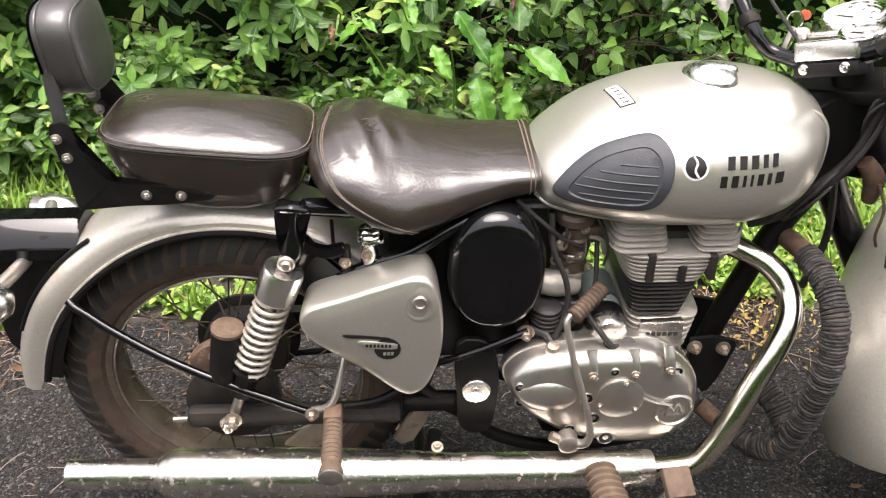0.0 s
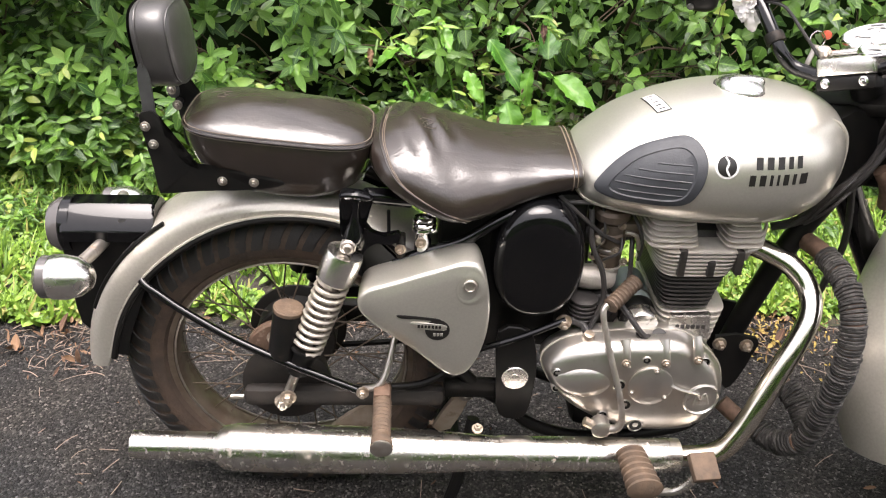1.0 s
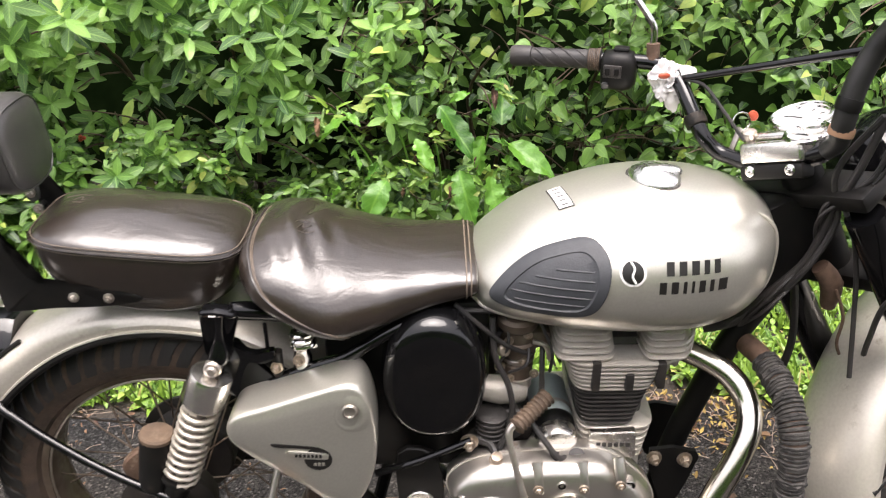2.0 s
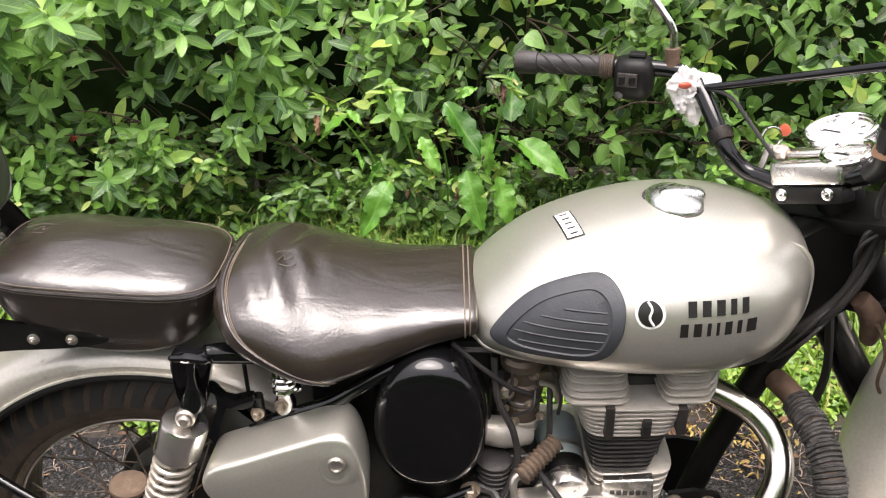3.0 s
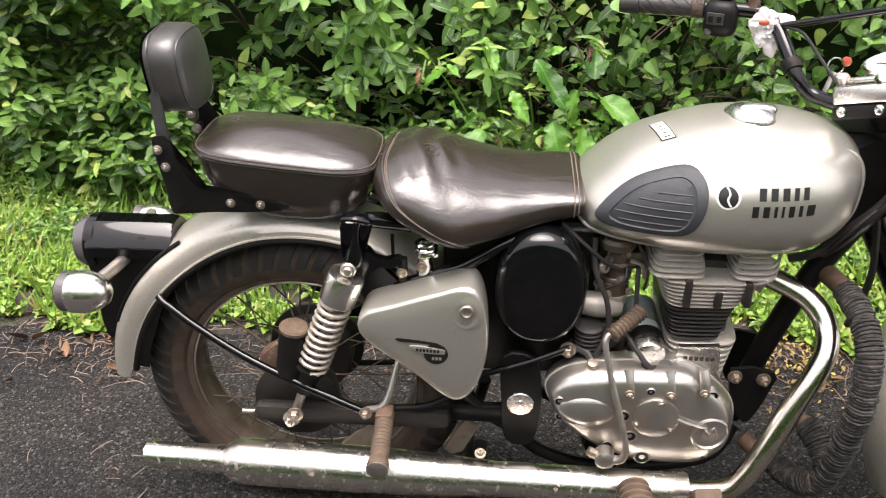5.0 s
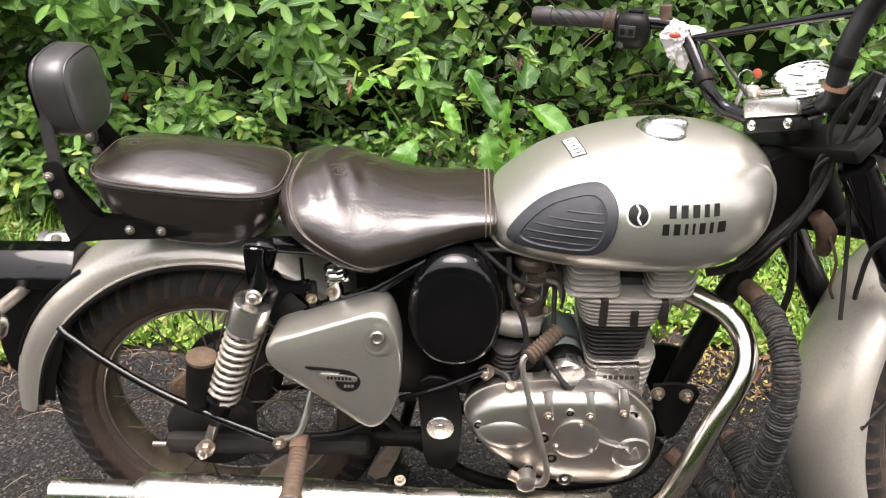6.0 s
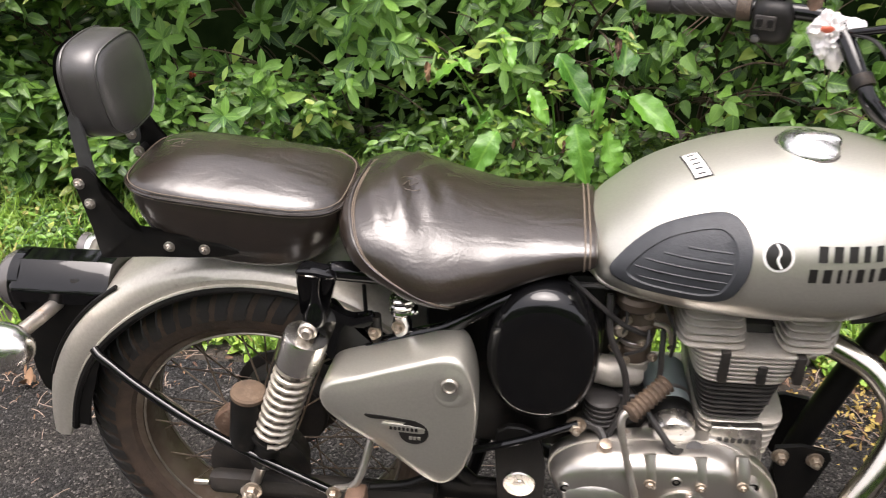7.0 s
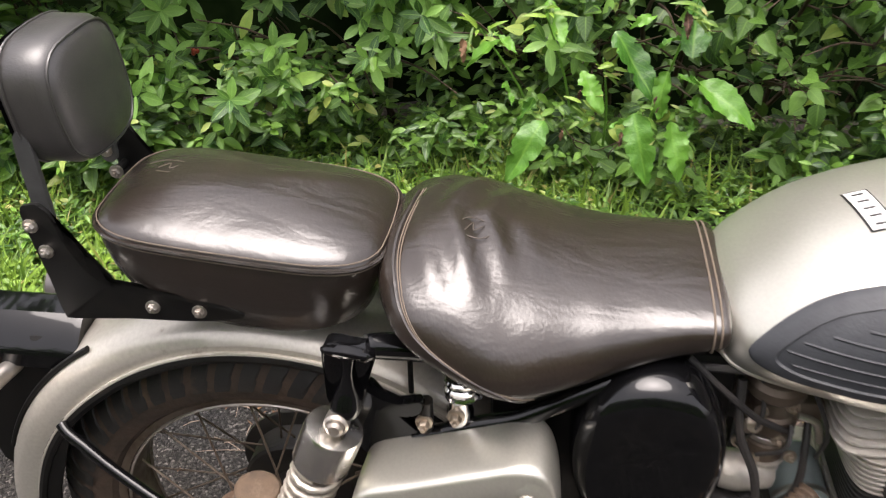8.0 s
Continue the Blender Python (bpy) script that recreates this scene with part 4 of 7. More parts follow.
def seat_skin(x, t, lift=0.0):
    """The place on the rider's seat at a length and an angle round it (0 is the near side's middle, 90 the top)."""
    cols = list(zip(*seat_rows))
    w, zb, zc, zt = [float(np.interp(x, cols[0], c)) for c in cols[1:]]
    c, s = math.cos(radians(t)), math.sin(radians(t))
    e = seat_roundness(x) if s > 0 else 2.9
    h = (zt - zc) if s > 0 else (zc - zb)
    return Vector((x, -math.copysign(abs(c) ** (2 / e), c) * (w + lift), zc + math.copysign(abs(s) ** (2 / e), s) * (h + lift)))


seat = part("rider_seat", bridge(bmesh.new(), [[seat_skin(row[0], 360 * k / 96) for k in range(96)] for row in seat_rows]), M_LEATHER, bike, "brown leather saddle seat, glossy and creased")


def seat_crease(x, y, z):
    """Broad soft folds that fan over the saddle's rear, and slack leather along its flank."""
    top = max(0.0, min(1.0, (z - 0.800) / 0.02))
    fan = math.sin((x - 0.22 - 0.35 * abs(y)) * 150 + 1.2 * noise.noise(Vector((x * 9, y * 7, 3))))
    rear = math.exp(-((x - 0.262) / 0.055) ** 2)
    flank = noise.noise(Vector((x * 15 + z * 10, y * 6, z * 17))) + 0.45 * noise.noise(Vector((x * 34, y * 12, z * 36)))
    return 0.0038 * top * rear * fan, 0.0022 * flank


for v in seat.data.vertices:
    x, y, z = v.co
    up, out = seat_crease(x, y, z)
    v.co += Vector((0, -out if y < 0 else out, up + 0.5 * out))

for off in (0.0, 0.0055, 0.0085):
    path = [seat_skin(x + off, t, 0.0010) for x, t in ((0.190, 110), (0.184, 90), (0.181, 75), (0.1815, 58), (0.187, 41), (0.198, 22), (0.218, 8), (0.258, 0), (0.303, -7), (0.326, -25))]
    part("piping" if off == 0 else "stitching", tube(path, 0.0022 if off == 0 else 0.0008, 6, 6), M_LEATHER if off == 0 else M_THREAD, seat)
for off in (0.0, 0.007):
    path = [seat_skin(0.508 + off, t, 0.0005) for t in range(-50, 231, 20)]
    part("stitching", tube(path, 0.0011, 6, 4), M_THREAD, seat)

for stroke in (((-1, 0), (-0.4, 0.8), (0.5, 0.75), (1, 0.1), (0.4, -0.7), (-0.5, -0.7)), ((-0.5, -0.4), (-0.1, 0.4), (0.0, -0.2), (0.5, 0.4))):
    part("embossed_mark", tube([seat_skin(0.262 + 0.020 * a, 78 + 7 * b, 0.0004) for a, b in stroke], 0.0007, 5, 4), M_EMBOSS, seat)

# pillion seat


def pillion_ring(ax, ay, z, sag=0.0, cx=0.012, e=4.0):
    return [Vector((x, y, z - 0.1 * x - sag * (1 - ((x - cx) / 0.16) ** 2))) for x, y in rounded(ax, ay, cx, e)]


P_RINGS = [(0.12, 0.082, 0.752, 0.035), (0.140, 0.095, 0.762, 0.033), (0.152, 0.103, 0.785, 0.02), (0.157, 0.107, 0.806, 0.005), (0.158, 0.1075, 0.824, 0.0), (0.1545, 0.1035, 0.8305, 0), (0.146, 0.095, 0.8368, 0), (0.130, 0.081, 0.8435, 0), (0.107, 0.064, 0.8498, 0), (0.08, 0.046, 0.8548, 0), (0.05, 0.028, 0.8580, 0), (0.02, 0.011, 0.8590, 0)]
pillion = part("pillion_seat", bridge(bmesh.new(), [pillion_ring(*q) for q in P_RINGS]), M_LEATHER, bike, "brown leather pillion seat pad")
part("piping", tube(pillion_ring(0.1595, 0.109, 0.825)[::2], 0.0024, 6, 2, True), M_LEATHER, pillion)
for z, g in ((0.820, 0.1588), (0.830, 0.1565)):
    part("stitching", tube(pillion_ring(g, g - 0.0505, z)[::2], 0.0008, 5, 2, True), M_THREAD, pillion)

for v in pillion.data.vertices:
    v.co.z += 0.0022 * noise.noise(Vector((v.co.x * 13, v.co.y * 17, 2))) * min(1.0, max(0.0, (v.co.z - 0.83) / 0.01))
for ux, uy, ss in ((-0.085, 0.015, 1.0),):
    for stroke in (((-1, 0), (-0.4, 0.7), (0.5, 0.75), (1, 0.1), (0.4, -0.6), (-0.5, -0.7)), ((-0.5, -0.3), (-0.1, 0.4), (0.0, -0.2), (0.4, 0.4)), ((0.2, -0.3), (0.6, -0.2), (0.7, 0.2))):
        part("embossed_mark", tube([Vector((ux + 0.024 * a, uy + 0.018 * b, 0.852 - 0.1 * (ux + 0.024 * a))) for a, b in stroke], 0.0007, 5, 4), M_EMBOSS, pillion)

# backrest on its brackets
BR = [(-0.172, 0.868), (-0.160, 0.822), (-0.138, 0.785), (-0.105, 0.772), (-0.03, 0.768), (0.02, 0.752), (0.012, 0.742), (-0.04, 0.735), (-0.11, 0.733), (-0.175, 0.728), (-0.186, 0.735), (-0.190, 0.78), (-0.200, 0.858), (-0.190, 0.872)]
for side in (-1, 1):
    ys = 0.099 * side
    br = part("seat_bracket", slab(BR, [(ys - 0.0028, 0.985), (ys - 0.0022, 1.0), (ys + 0.0022, 1.0), (ys + 0.0028, 0.985)], 4), M_SATIN, bike, "matt black steel backrest bracket")
    for x, z in ((-0.192, 0.848), (-0.183, 0.817), (-0.079, 0.752), (-0.027, 0.750)):
        part("bolt", bolt((x, 0.102 * side, z), 0.0055, 0.006, (0, side, 0)), M_STEEL, br)
    for x, z in ((-0.193, 0.847), (-0.186, 0.818)):
        part("spacer", tube([(x, 0.096 * side, z), (x, 0.078 * side, z)], 0.006, 10, 1), M_SATIN, br)
        part("nut", bolt((x, 0.0715 * side, z), 0.0058, 0.006, (0, -side, 0)), M_STEEL, br)
    arm = [(-0.200, 0.835), (-0.182, 0.835), (-0.181, 0.87), (-0.183, 0.935), (-0.199, 0.935), (-0.200, 0.87)]
    part("backrest_arm", slab(arm, [(ys * 0.76 - 0.003, 1), (ys * 0.76 + 0.003, 1)], 3), M_ARM, br, "flat grey steel arm")
b_rings = []
for f, lx in ((-0.031, 0.78), (-0.029, 0.93), (-0.020, 1.0), (0.0, 1.0), (0.018, 1.0), (0.028, 0.93), (0.034, 0.78), (0.037, 0.4)):
    ring = []
    for y, zz in rounded(0.078 * lx, 0.068 * lx, 0, 3.2, 48):
        ring.append(Vector((-0.170 + f - 0.10 * zz - 0.9 * y * y * (1 if f > 0 else 0.2), y, 0.960 + zz)))
    b_rings.append(ring)
backrest = part("backrest", bridge(bmesh.new(), b_rings), M_VINYL, bike, "black vinyl backrest pad")
part("piping", tube([p + Vector((0.001, 0, 0)) for p in b_rings[5]][::3], 0.0016, 6, 2, True), M_VINYL, backrest)
part("piping", tube([p + Vector((0.0, p.y * 0.008, (p.z - 0.960) * 0.008)) for p in b_rings[2]][::3], 0.0016, 6, 2, True), M_VINYL, backrest)
part("back_shell", bridge(bmesh.new(), [[Vector((p.x - 0.004, p.y * 1.02, 0.960 + (p.z - 0.960) * 1.02)) for p in b_rings[1]], [Vector((p.x - 0.008, p.y * 0.97, 0.960 + (p.z - 0.960) * 0.97)) for p in b_rings[0]]]), M_GLOSS, backrest, "glossy black back shell")


# wheels
def wheel(name, label, m=None):
    w = part(name, tyre_mesh(), M_TYRE, bike, label, m=m)
    part("tread", tread_mesh(), M_TREAD, w, "black tread blocks with mud between", m=m, angle=25)
    bm = bmesh.new()
    prof = [(-0.042, 0.240), (-0.038, 0.243), (-0.033, 0.236), (-0.022, 0.230), (0, 0.226), (0.022, 0.230), (0.033, 0.236), (0.038, 0.243), (0.042, 0.240), (0.038, 0.230), (0.022, 0.227), (0, 0.221), (-0.022, 0.223), (-0.038, 0.230)]
    rings = [[Vector((r * math.cos(t), y, r * math.sin(t))) for y, r in prof] for t in [2 * math.pi * k / 72 for k in range(72)]]
    part("rim", bridge(bm, rings, close=True), M_RIM, w, "muddy steel rim", m=m)
    for side in (-1, 1):
        part("rim_lip", tube([(0.2265 * math.cos(t), 0.036 * side, 0.2265 * math.sin(t)) for t in [2 * math.pi * k / 60 for k in range(60)]], 0.0022, 6, 1, True), M_STEEL, w, "worn bright rim lip", m=m)
    bm = lathe([(0.018, -0.085), (0.030, -0.084), (0.072, -0.078), (0.074, -0.058), (0.040, -0.05), (0.030, 0.0), (0.042, 0.05), (0.072, 0.056), (0.070, 0.075), (0.02, 0.085)], (0, 0, 0), (0, 1, 0), 32)
    part("hub", bm, M_GRIME, w, "dark dirty hub", m=m)
    for k in range(36):
        t = 2 * math.pi * k / 36
        d = (1 if k % 4 < 2 else -1) * 0.42
        yy = 0.055 if k % 2 else -0.055
        a, b = Vector((0.066 * math.cos(t + d), yy, 0.066 * math.sin(t + d))), Vector((0.229 * math.cos(t), yy * 0.15, 0.229 * math.sin(t)))
        part("spoke", tube([a, b], 0.0017, 5, 1), M_RIM, w, m=m)
    return w


def tyre_mesh():
    """A tyre's carcass, with a rounded crown."""
    prof = [(0.036, 0.236), (0.046, 0.244), (0.0490, 0.2465), (0.0495, 0.2505), (0.0540, 0.256), (0.0565, 0.274), (0.0555, 0.288), (0.049, 0.302), (0.037, 0.3145), (0.021, 0.3205), (0, 0.3225)]
    prof = prof + [(-y, r) for y, r in prof[-2::-1]] + [(-0.030, 0.236), (0.030, 0.236)]
    rings = [[Vector((r * math.cos(t), -y, r * math.sin(t))) for y, r in prof] for t in [2 * math.pi * k / 96 for k in range(96)]]
    return bridge(bmesh.new(), rings, close=True)


def tread_mesh():
    """Slanted tread blocks, raised from the carcass, with grooves between them."""
    bm, count = bmesh.new(), 56
    line = [(0.003, 0.328), (0.020, 0.326), (0.036, 0.3195), (0.047, 0.308), (0.0550, 0.294), (0.0590, 0.277)]
    for side in (-1, 1):
        for k in range(count):
            t0 = 2 * math.pi * (k + (0.5 if side > 0 else 0)) / count
            rings = []
            for j, (y, r) in enumerate(line):
                slant = 0.9 * j * 2 * math.pi / count / 4
                a, b = t0 + slant, t0 + slant + 2 * math.pi / count * (0.84 - 0.045 * j)
                rings.append([Vector((q * math.cos(t), y * side, q * math.sin(t))) for q, t in ((r - 0.008, a), (r, a + 0.004), (r, b - 0.004), (r - 0.008, b))])
            bridge(bm, rings)
    return bm


rear = wheel("rear_wheel", "rear wheel with a muddy black tyre", Matrix.Translation((0, 0, AX)))
part("sprocket", lathe([(0.030, -0.02), (0.060, -0.012), (0.094, -0.004), (0.100, 0.0), (0.100, 0.006), (0.094, 0.008), (0.060, 0.016), (0.03, 0.03)], (0, 0.082, AX), (0, 1, 0), 40), M_GRIME, rear, "grimy rear sprocket")
part("drum_shell", lathe([(0.078, 0.0), (0.082, 0.004), (0.082, 0.050), (0.078, 0.054)], (0, 0.030, AX), (0, 1, 0), 36), M_GRIME, rear, "dirty brake drum")
part("axle_nut", bolt((0, -0.160, AX), 0.011, 0.014), M_STEEL, rear, "dull steel axle nut", m=None)

# rear mudguard: its skirt deepens towards the rear
def guard_section(depth, crown=0.386, half=0.080):
    """Half an arch from the lip to the crown, as (y, radius), mirrored to a whole."""
    side = [(-half + 0.001, crown - depth), (-half, crown - depth + 0.010), (-half, crown - 0.030), (-half + 0.007, crown - 0.016), (-half + 0.025, crown - 0.006), (-half * 0.33, crown - 0.0015), (0, crown)]
    return side + [(-y, r) for y, r in side[-2::-1]]


def arch(section, a0, a1, n, thick=0.003, centre=(0, AX)):
    """A mudguard: section(u) swept from one angle to another round a wheel's centre."""
    rings = []
    for k in range(n + 1):
        t = radians(a0 + (a1 - a0) * k / n)
        prof = section(k / n)
        out = [Vector((centre[0] + r * math.cos(t), y, centre[1] + r * math.sin(t))) for y, r in prof]
        inn = [Vector((centre[0] + (r - thick) * math.cos(t), y * 0.96, centre[1] + (r - thick) * math.sin(t))) for y, r in prof[::-1]]
        rings.append(out + inn)
    return bridge(bmesh.new(), rings)


def rear_depth(u):
    return float(np.interp(u, (0, 0.04, 0.15, 0.30, 0.37, 0.47, 0.57, 0.67, 0.80, 1.0), (0.044, 0.056, 0.057, 0.056, 0.055, 0.049, 0.041, 0.036, 0.030, 0.027)))


guard = part("rear_mudguard", arch(lambda u: guard_section(rear_depth(u), 0.386 + 0.010 * max(0, 0.3 - u)), 177, 42, 70), M_FENDER, bike, "champagne rear mudguard, weathered paint")
for side in (-1, 1):
    strip = []
    for k in range(15):
        u = 0.03 + 0.97 * k / 14
        t, q = radians(177 - 135 * u), 0.386 + 0.010 * max(0, 0.3 - u) - rear_depth(u)
        strip.append((u, t, q))
    part("edge_strip", tube([((q - 0.006) * math.cos(t), 0.0800 * side, AX + (q - 0.006) * math.sin(t)) for u, t, q in strip], 0.0070, 8, 3), M_SATIN, guard, "black edge strip")
    part("edge_bead", tube([(q * math.cos(t), 0.0815 * side, AX + q * math.sin(t)) for u, t, q in strip], 0.0030, 8, 3), M_FENDER, guard)
    stay = [(-0.246, 0.092 * side, 0.549), (-0.236, 0.099 * side, 0.541), (-0.215, 0.106 * side, 0.529), (-0.17, 0.121 * side, 0.503), (-0.08, 0.146 * side, 0.459), (0.03, 0.172 * side, 0.419), (0.145, 0.190 * side, 0.378)]
    part("mudguard_stay", tube(stay, 0.0075, 12), M_GLOSS, guard, "black tubular stay")

# tail lamp, number plate and indicators
roof = [(-0.056, 0.606), (-0.057, 0.626), (-0.053, 0.634), (-0.026, 0.660), (-0.018, 0.664), (0.018, 0.664), (0.026, 0.660), (0.053, 0.634), (0.057, 0.626), (0.056, 0.606)]
tail = part("tail_lamp", bridge(bmesh.new(), [[Vector((x, y * f, 0.606 + (z - 0.606) * f)) for y, z in roof] for x, f in ((-0.388, 0.97), (-0.384, 1.0), (-0.235, 1.0), (-0.225, 0.95))]), M_GLOSS, bike, "glossy black tail lamp housing", angle=20)
part("lens", lathe([(0.050, 0.0), (0.050, 0.02), (0.042, 0.034), (0.02, 0.042)], (-0.385, 0, 0.612), (-1, 0, 0), 28), M_SMOKE, tail, "dark tail lamp lens")
part("bezel", lathe([(0.055, -0.012), (0.055, 0.004), (0.051, 0.008)], (-0.388, 0, 0.612), (-1, 0, 0), 28), M_GLOSS, tail)
part("lamp_body", slab([(-0.385, 0.625), (-0.24, 0.64), (-0.30, 0.54), (-0.345, 0.42), (-0.39, 0.42), (-0.392, 0.55)], [(-0.046, 0.96), (-0.042, 1.0), (0.042, 1.0), (0.046, 0.96)], 3), M_SATIN, tail, "black plate carrier")
for side in (-1, 1):
    ind = part("indicator", lathe([(0.006, 0.05), (0.020, 0.044), (0.033, 0.026), (0.0385, 0.004), (0.0385, -0.018), (0.036, -0.022)], (-0.345, 0.165 * side, 0.601 if side < 0 else 0.566), (1, 0, 0), 28), M_SPRING, bike, "chrome bullet indicator")
    part("lens", lathe([(0.036, -0.020), (0.0365, -0.036), (0.028, -0.044), (0.01, -0.047)], (-0.345, 0.165 * side, 0.601 if side < 0 else 0.566), (1, 0, 0), 24), M_SMOKE, ind, "smoky indicator lens")
    part("stem", tube([(-0.335, 0.135 * side, 0.603), (-0.325, 0.095 * side, 0.603), (-0.318, 0.04 * side, 0.60)], 0.0115, 12, 2), M_STEEL, ind)

# shock absorbers
for side in (-1, 1):
    y = 0.157 * side
    top, low = Vector((0.128, y, 0.655)), Vector((0.012, y, 0.352))
    ax = (low - top).normalized()
    sh = part("shock_absorber", tube([top, low], 0.009, 12, 1), M_STEEL, bike, "chrome spring shock absorber")
    part("top_cover", lathe([(0.018, 0.0), (0.031, 0.002), (0.033, 0.008), (0.033, 0.056), (0.030, 0.060)], top + ax * 0.004, ax, 28), M_SPRING, sh, "chrome top cover")
    part("top_eye", lathe([(0.0125, -0.012), (0.0135, -0.004), (0.0135, 0.006), (0.0110, 0.009), (0.0095, 0.0085), (0.0090, 0.013), (0.006, 0.016)], (0.131, y + 0.006 * side, 0.664), (0, side, 0.1), 20), M_STEEL, sh, "worn steel top eye and nut")
    helix, turns = [], 10
    q = ax.to_track_quat("Z", "Y").to_matrix()
    for k in range(turns * 12 + 1):
        t = 2 * math.pi * k / 12
        helix.append(top + ax * (0.066 + 0.150 * k / (turns * 12)) + q @ Vector((0.0265 * math.cos(t), 0.0265 * math.sin(t), 0)))
    part("spring", tube(helix, 0.0044, 8, 1), M_COIL, sh, "pale steel coil spring")
    part("lower_cup", lathe([(0.030, 0.214), (0.031, 0.220), (0.022, 0.226), (0.020, 0.275), (0.012, 0.280)], top, ax, 24), M_SATIN, sh)
    part("gas_canister", lathe([(0.018, 0.0), (0.0255, 0.003), (0.0265, 0.012), (0.0265, 0.10), (0.02, 0.104)], (0.022, y * 0.95, 0.530), (-0.17, 0, -1), 24), M_SATIN, sh, "black gas canister with a rusty lid")
    part("canister_lid", lathe([(0.024, -0.003), (0.0272, 0.0), (0.0272, 0.006), (0.025, 0.008)], (0.022, y * 0.95, 0.531), (-0.17, 0, -1), 24), M_DIRTY, sh)
    part("lower_bolt", bolt((0.013, y + 0.02 * side, 0.352), 0.010, 0.012, (0, side, 0)), M_BOLT, sh)

# swing arm, chain, brake
arm = part("swing_arm", box(-0.075, 0.30, -0.152, -0.122, 0.306, 0.346, 0.012), M_GRIME, bike, "dirty black swing arm")
part("arm_front", box(0.298, 0.425, -0.118, -0.096, 0.300, 0.340, 0.008), M_SATIN, arm)
part("far_arm", box(-0.075, 0.46, 0.128, 0.158, 0.305, 0.350, 0.006), M_GRIME, arm)
part("adjuster_bolt", tube([(-0.075, -0.143, 0.325), (-0.10, -0.143, 0.325)], 0.005, 8, 1), M_STEEL, arm)
part("cross_tube", tube([(0.43, -0.11, 0.33), (0.43, 0.11, 0.33)], 0.020, 16, 1), M_SATIN, arm)

# side panel: an upright box side with a raised ridge round a flatter face
SIDE = [(0.146, 0.566), (0.158, 0.598), (0.211, 0.618), (0.28, 0.642), (0.325, 0.655), (0.354, 0.643), (0.369, 0.585), (0.368, 0.515), (0.352, 0.455), (0.330, 0.424), (0.300, 0.424), (0.239, 0.478), (0.170, 0.532)]
panel = part("side_panel", slab(SIDE, [(-0.120, 0.97), (-0.165, 0.995), (-0.188, 1.0), (-0.1945, 0.995), (-0.1990, 0.980), (-0.2015, 0.955), (-0.2025, 0.925), (-0.2032, 0.895), (-0.2050, 0.84), (-0.2072, 0.70), (-0.2082, 0.4), (-0.2085, 0.1)], 8), M_TANK, bike, "champagne triangular side panel", angle=60)
part("lock_dish", lathe([(0.0360, -0.0015), (0.0300, 0.0004), (0.0250, 0.0022), (0.0215, 0.0018), (0.0170, -0.0002), (0.0120, -0.0012)], (0.3325, -0.2060, 0.606), (0, -1, 0.03), 32, scale=(0.86, 1.0)), M_TANK, panel, "shallow dish round the lock", angle=80)
part("lock_knob", lathe([(0.0125, -0.006), (0.0125, 0.003), (0.0105, 0.006), (0.0085, 0.0065), (0.0075, 0.003), (0.003, 0.003)], (0.334, -0.206, 0.615), (0, -1, 0.1), 24), M_STEEL, panel, "round steel lock knob")
part("badge_bar", slab([(0.214, 0.5575), (0.25, 0.5545), (0.284, 0.5495), (0.284, 0.5450), (0.25, 0.5490), (0.220, 0.5508)], [(-0.2070, 1), (-0.2096, 1)], 3), M_INK, panel, "black printed badge")
part("badge_disc", lathe([(0.0210, -0.002), (0.0210, 0.0012), (0.0205, 0.0014)], (0.2815, -0.2082, 0.5270), (0, -1, 0), 28), M_INK, panel, "black round printed badge")
part("badge_band", slab([(0.238, 0.5430), (0.292, 0.5385), (0.2970, 0.5315), (0.292, 0.5265), (0.255, 0.5290), (0.243, 0.5330)], [(-0.2080, 1), (-0.2098, 1), (-0.2101, 0.96)], 3), M_TANK, panel, "pale band across the badge")
for k in range(7):
    part("badge_mark", box(0.2475 + 0.0060 * k, 0.2515 + 0.0060 * k, -0.2108, -0.2090, 0.5325 - 0.0003 * k, 0.5383 - 0.0003 * k, 0), M_INK, panel, smooth=False)
for k in range(3):
    part("badge_mark", box(0.2745 + 0.0060 * k, 0.2788 + 0.0060 * k, -0.2104, -0.2085, 0.5150, 0.5205, 0), M_TANK, panel, smooth=False)

# air filter drum
OV = [(0.457 + 0.0825 * math.copysign(abs(math.cos(t)) ** 0.9, math.cos(t)), 0.614 + 0.114 * math.copysign(abs(math.sin(t)) ** 0.9, math.sin(t))) for t in [k * math.pi / 8 for k in range(16)]]
drum = part("air_filter_drum", slab(OV, [(0.11, 0.97), (-0.108, 1.0), (-0.118, 0.994), (-0.128, 0.975), (-0.1365, 0.942), (-0.1430, 0.895), (-0.1470, 0.835), (-0.1490, 0.76), (-0.1497, 0.65), (-0.1500, 0.35), (-0.1501, 0.06)], 4), M_GLOSS, bike, "glossy black oval air filter drum", angle=60)

# exhaust
ex = part("exhaust_pipe", tube([(0.862, -0.03, 0.600), (0.900, -0.05, 0.590), (0.934, -0.075, 0.576), (0.957, -0.105, 0.548), (0.957, -0.135, 0.515), (0.936, -0.16, 0.475), (0.906, -0.18, 0.427), (0.874, -0.20, 0.362), (0.846, -0.21, 0.300), (0.815, -0.215, 0.258), (0.765, -0.215, 0.245), (0.66, -0.215, 0.246), (0.40, -0.215, 0.252)], 0.0200, 20, 6), M_PIPE, bike, "chrome exhaust pipe, yellowed and scratched")
part("heat_shield", lathe([(0.0, 0.0), (0.0315, 0.0), (0.0325, 0.004), (0.0325, 0.335), (0.031, 0.340), (0.022, 0.342)], (0.398, -0.215, 0.252), (0.335, 0, -0.006), 28), M_OLDCHROME, ex, "chrome heat shield sleeve")
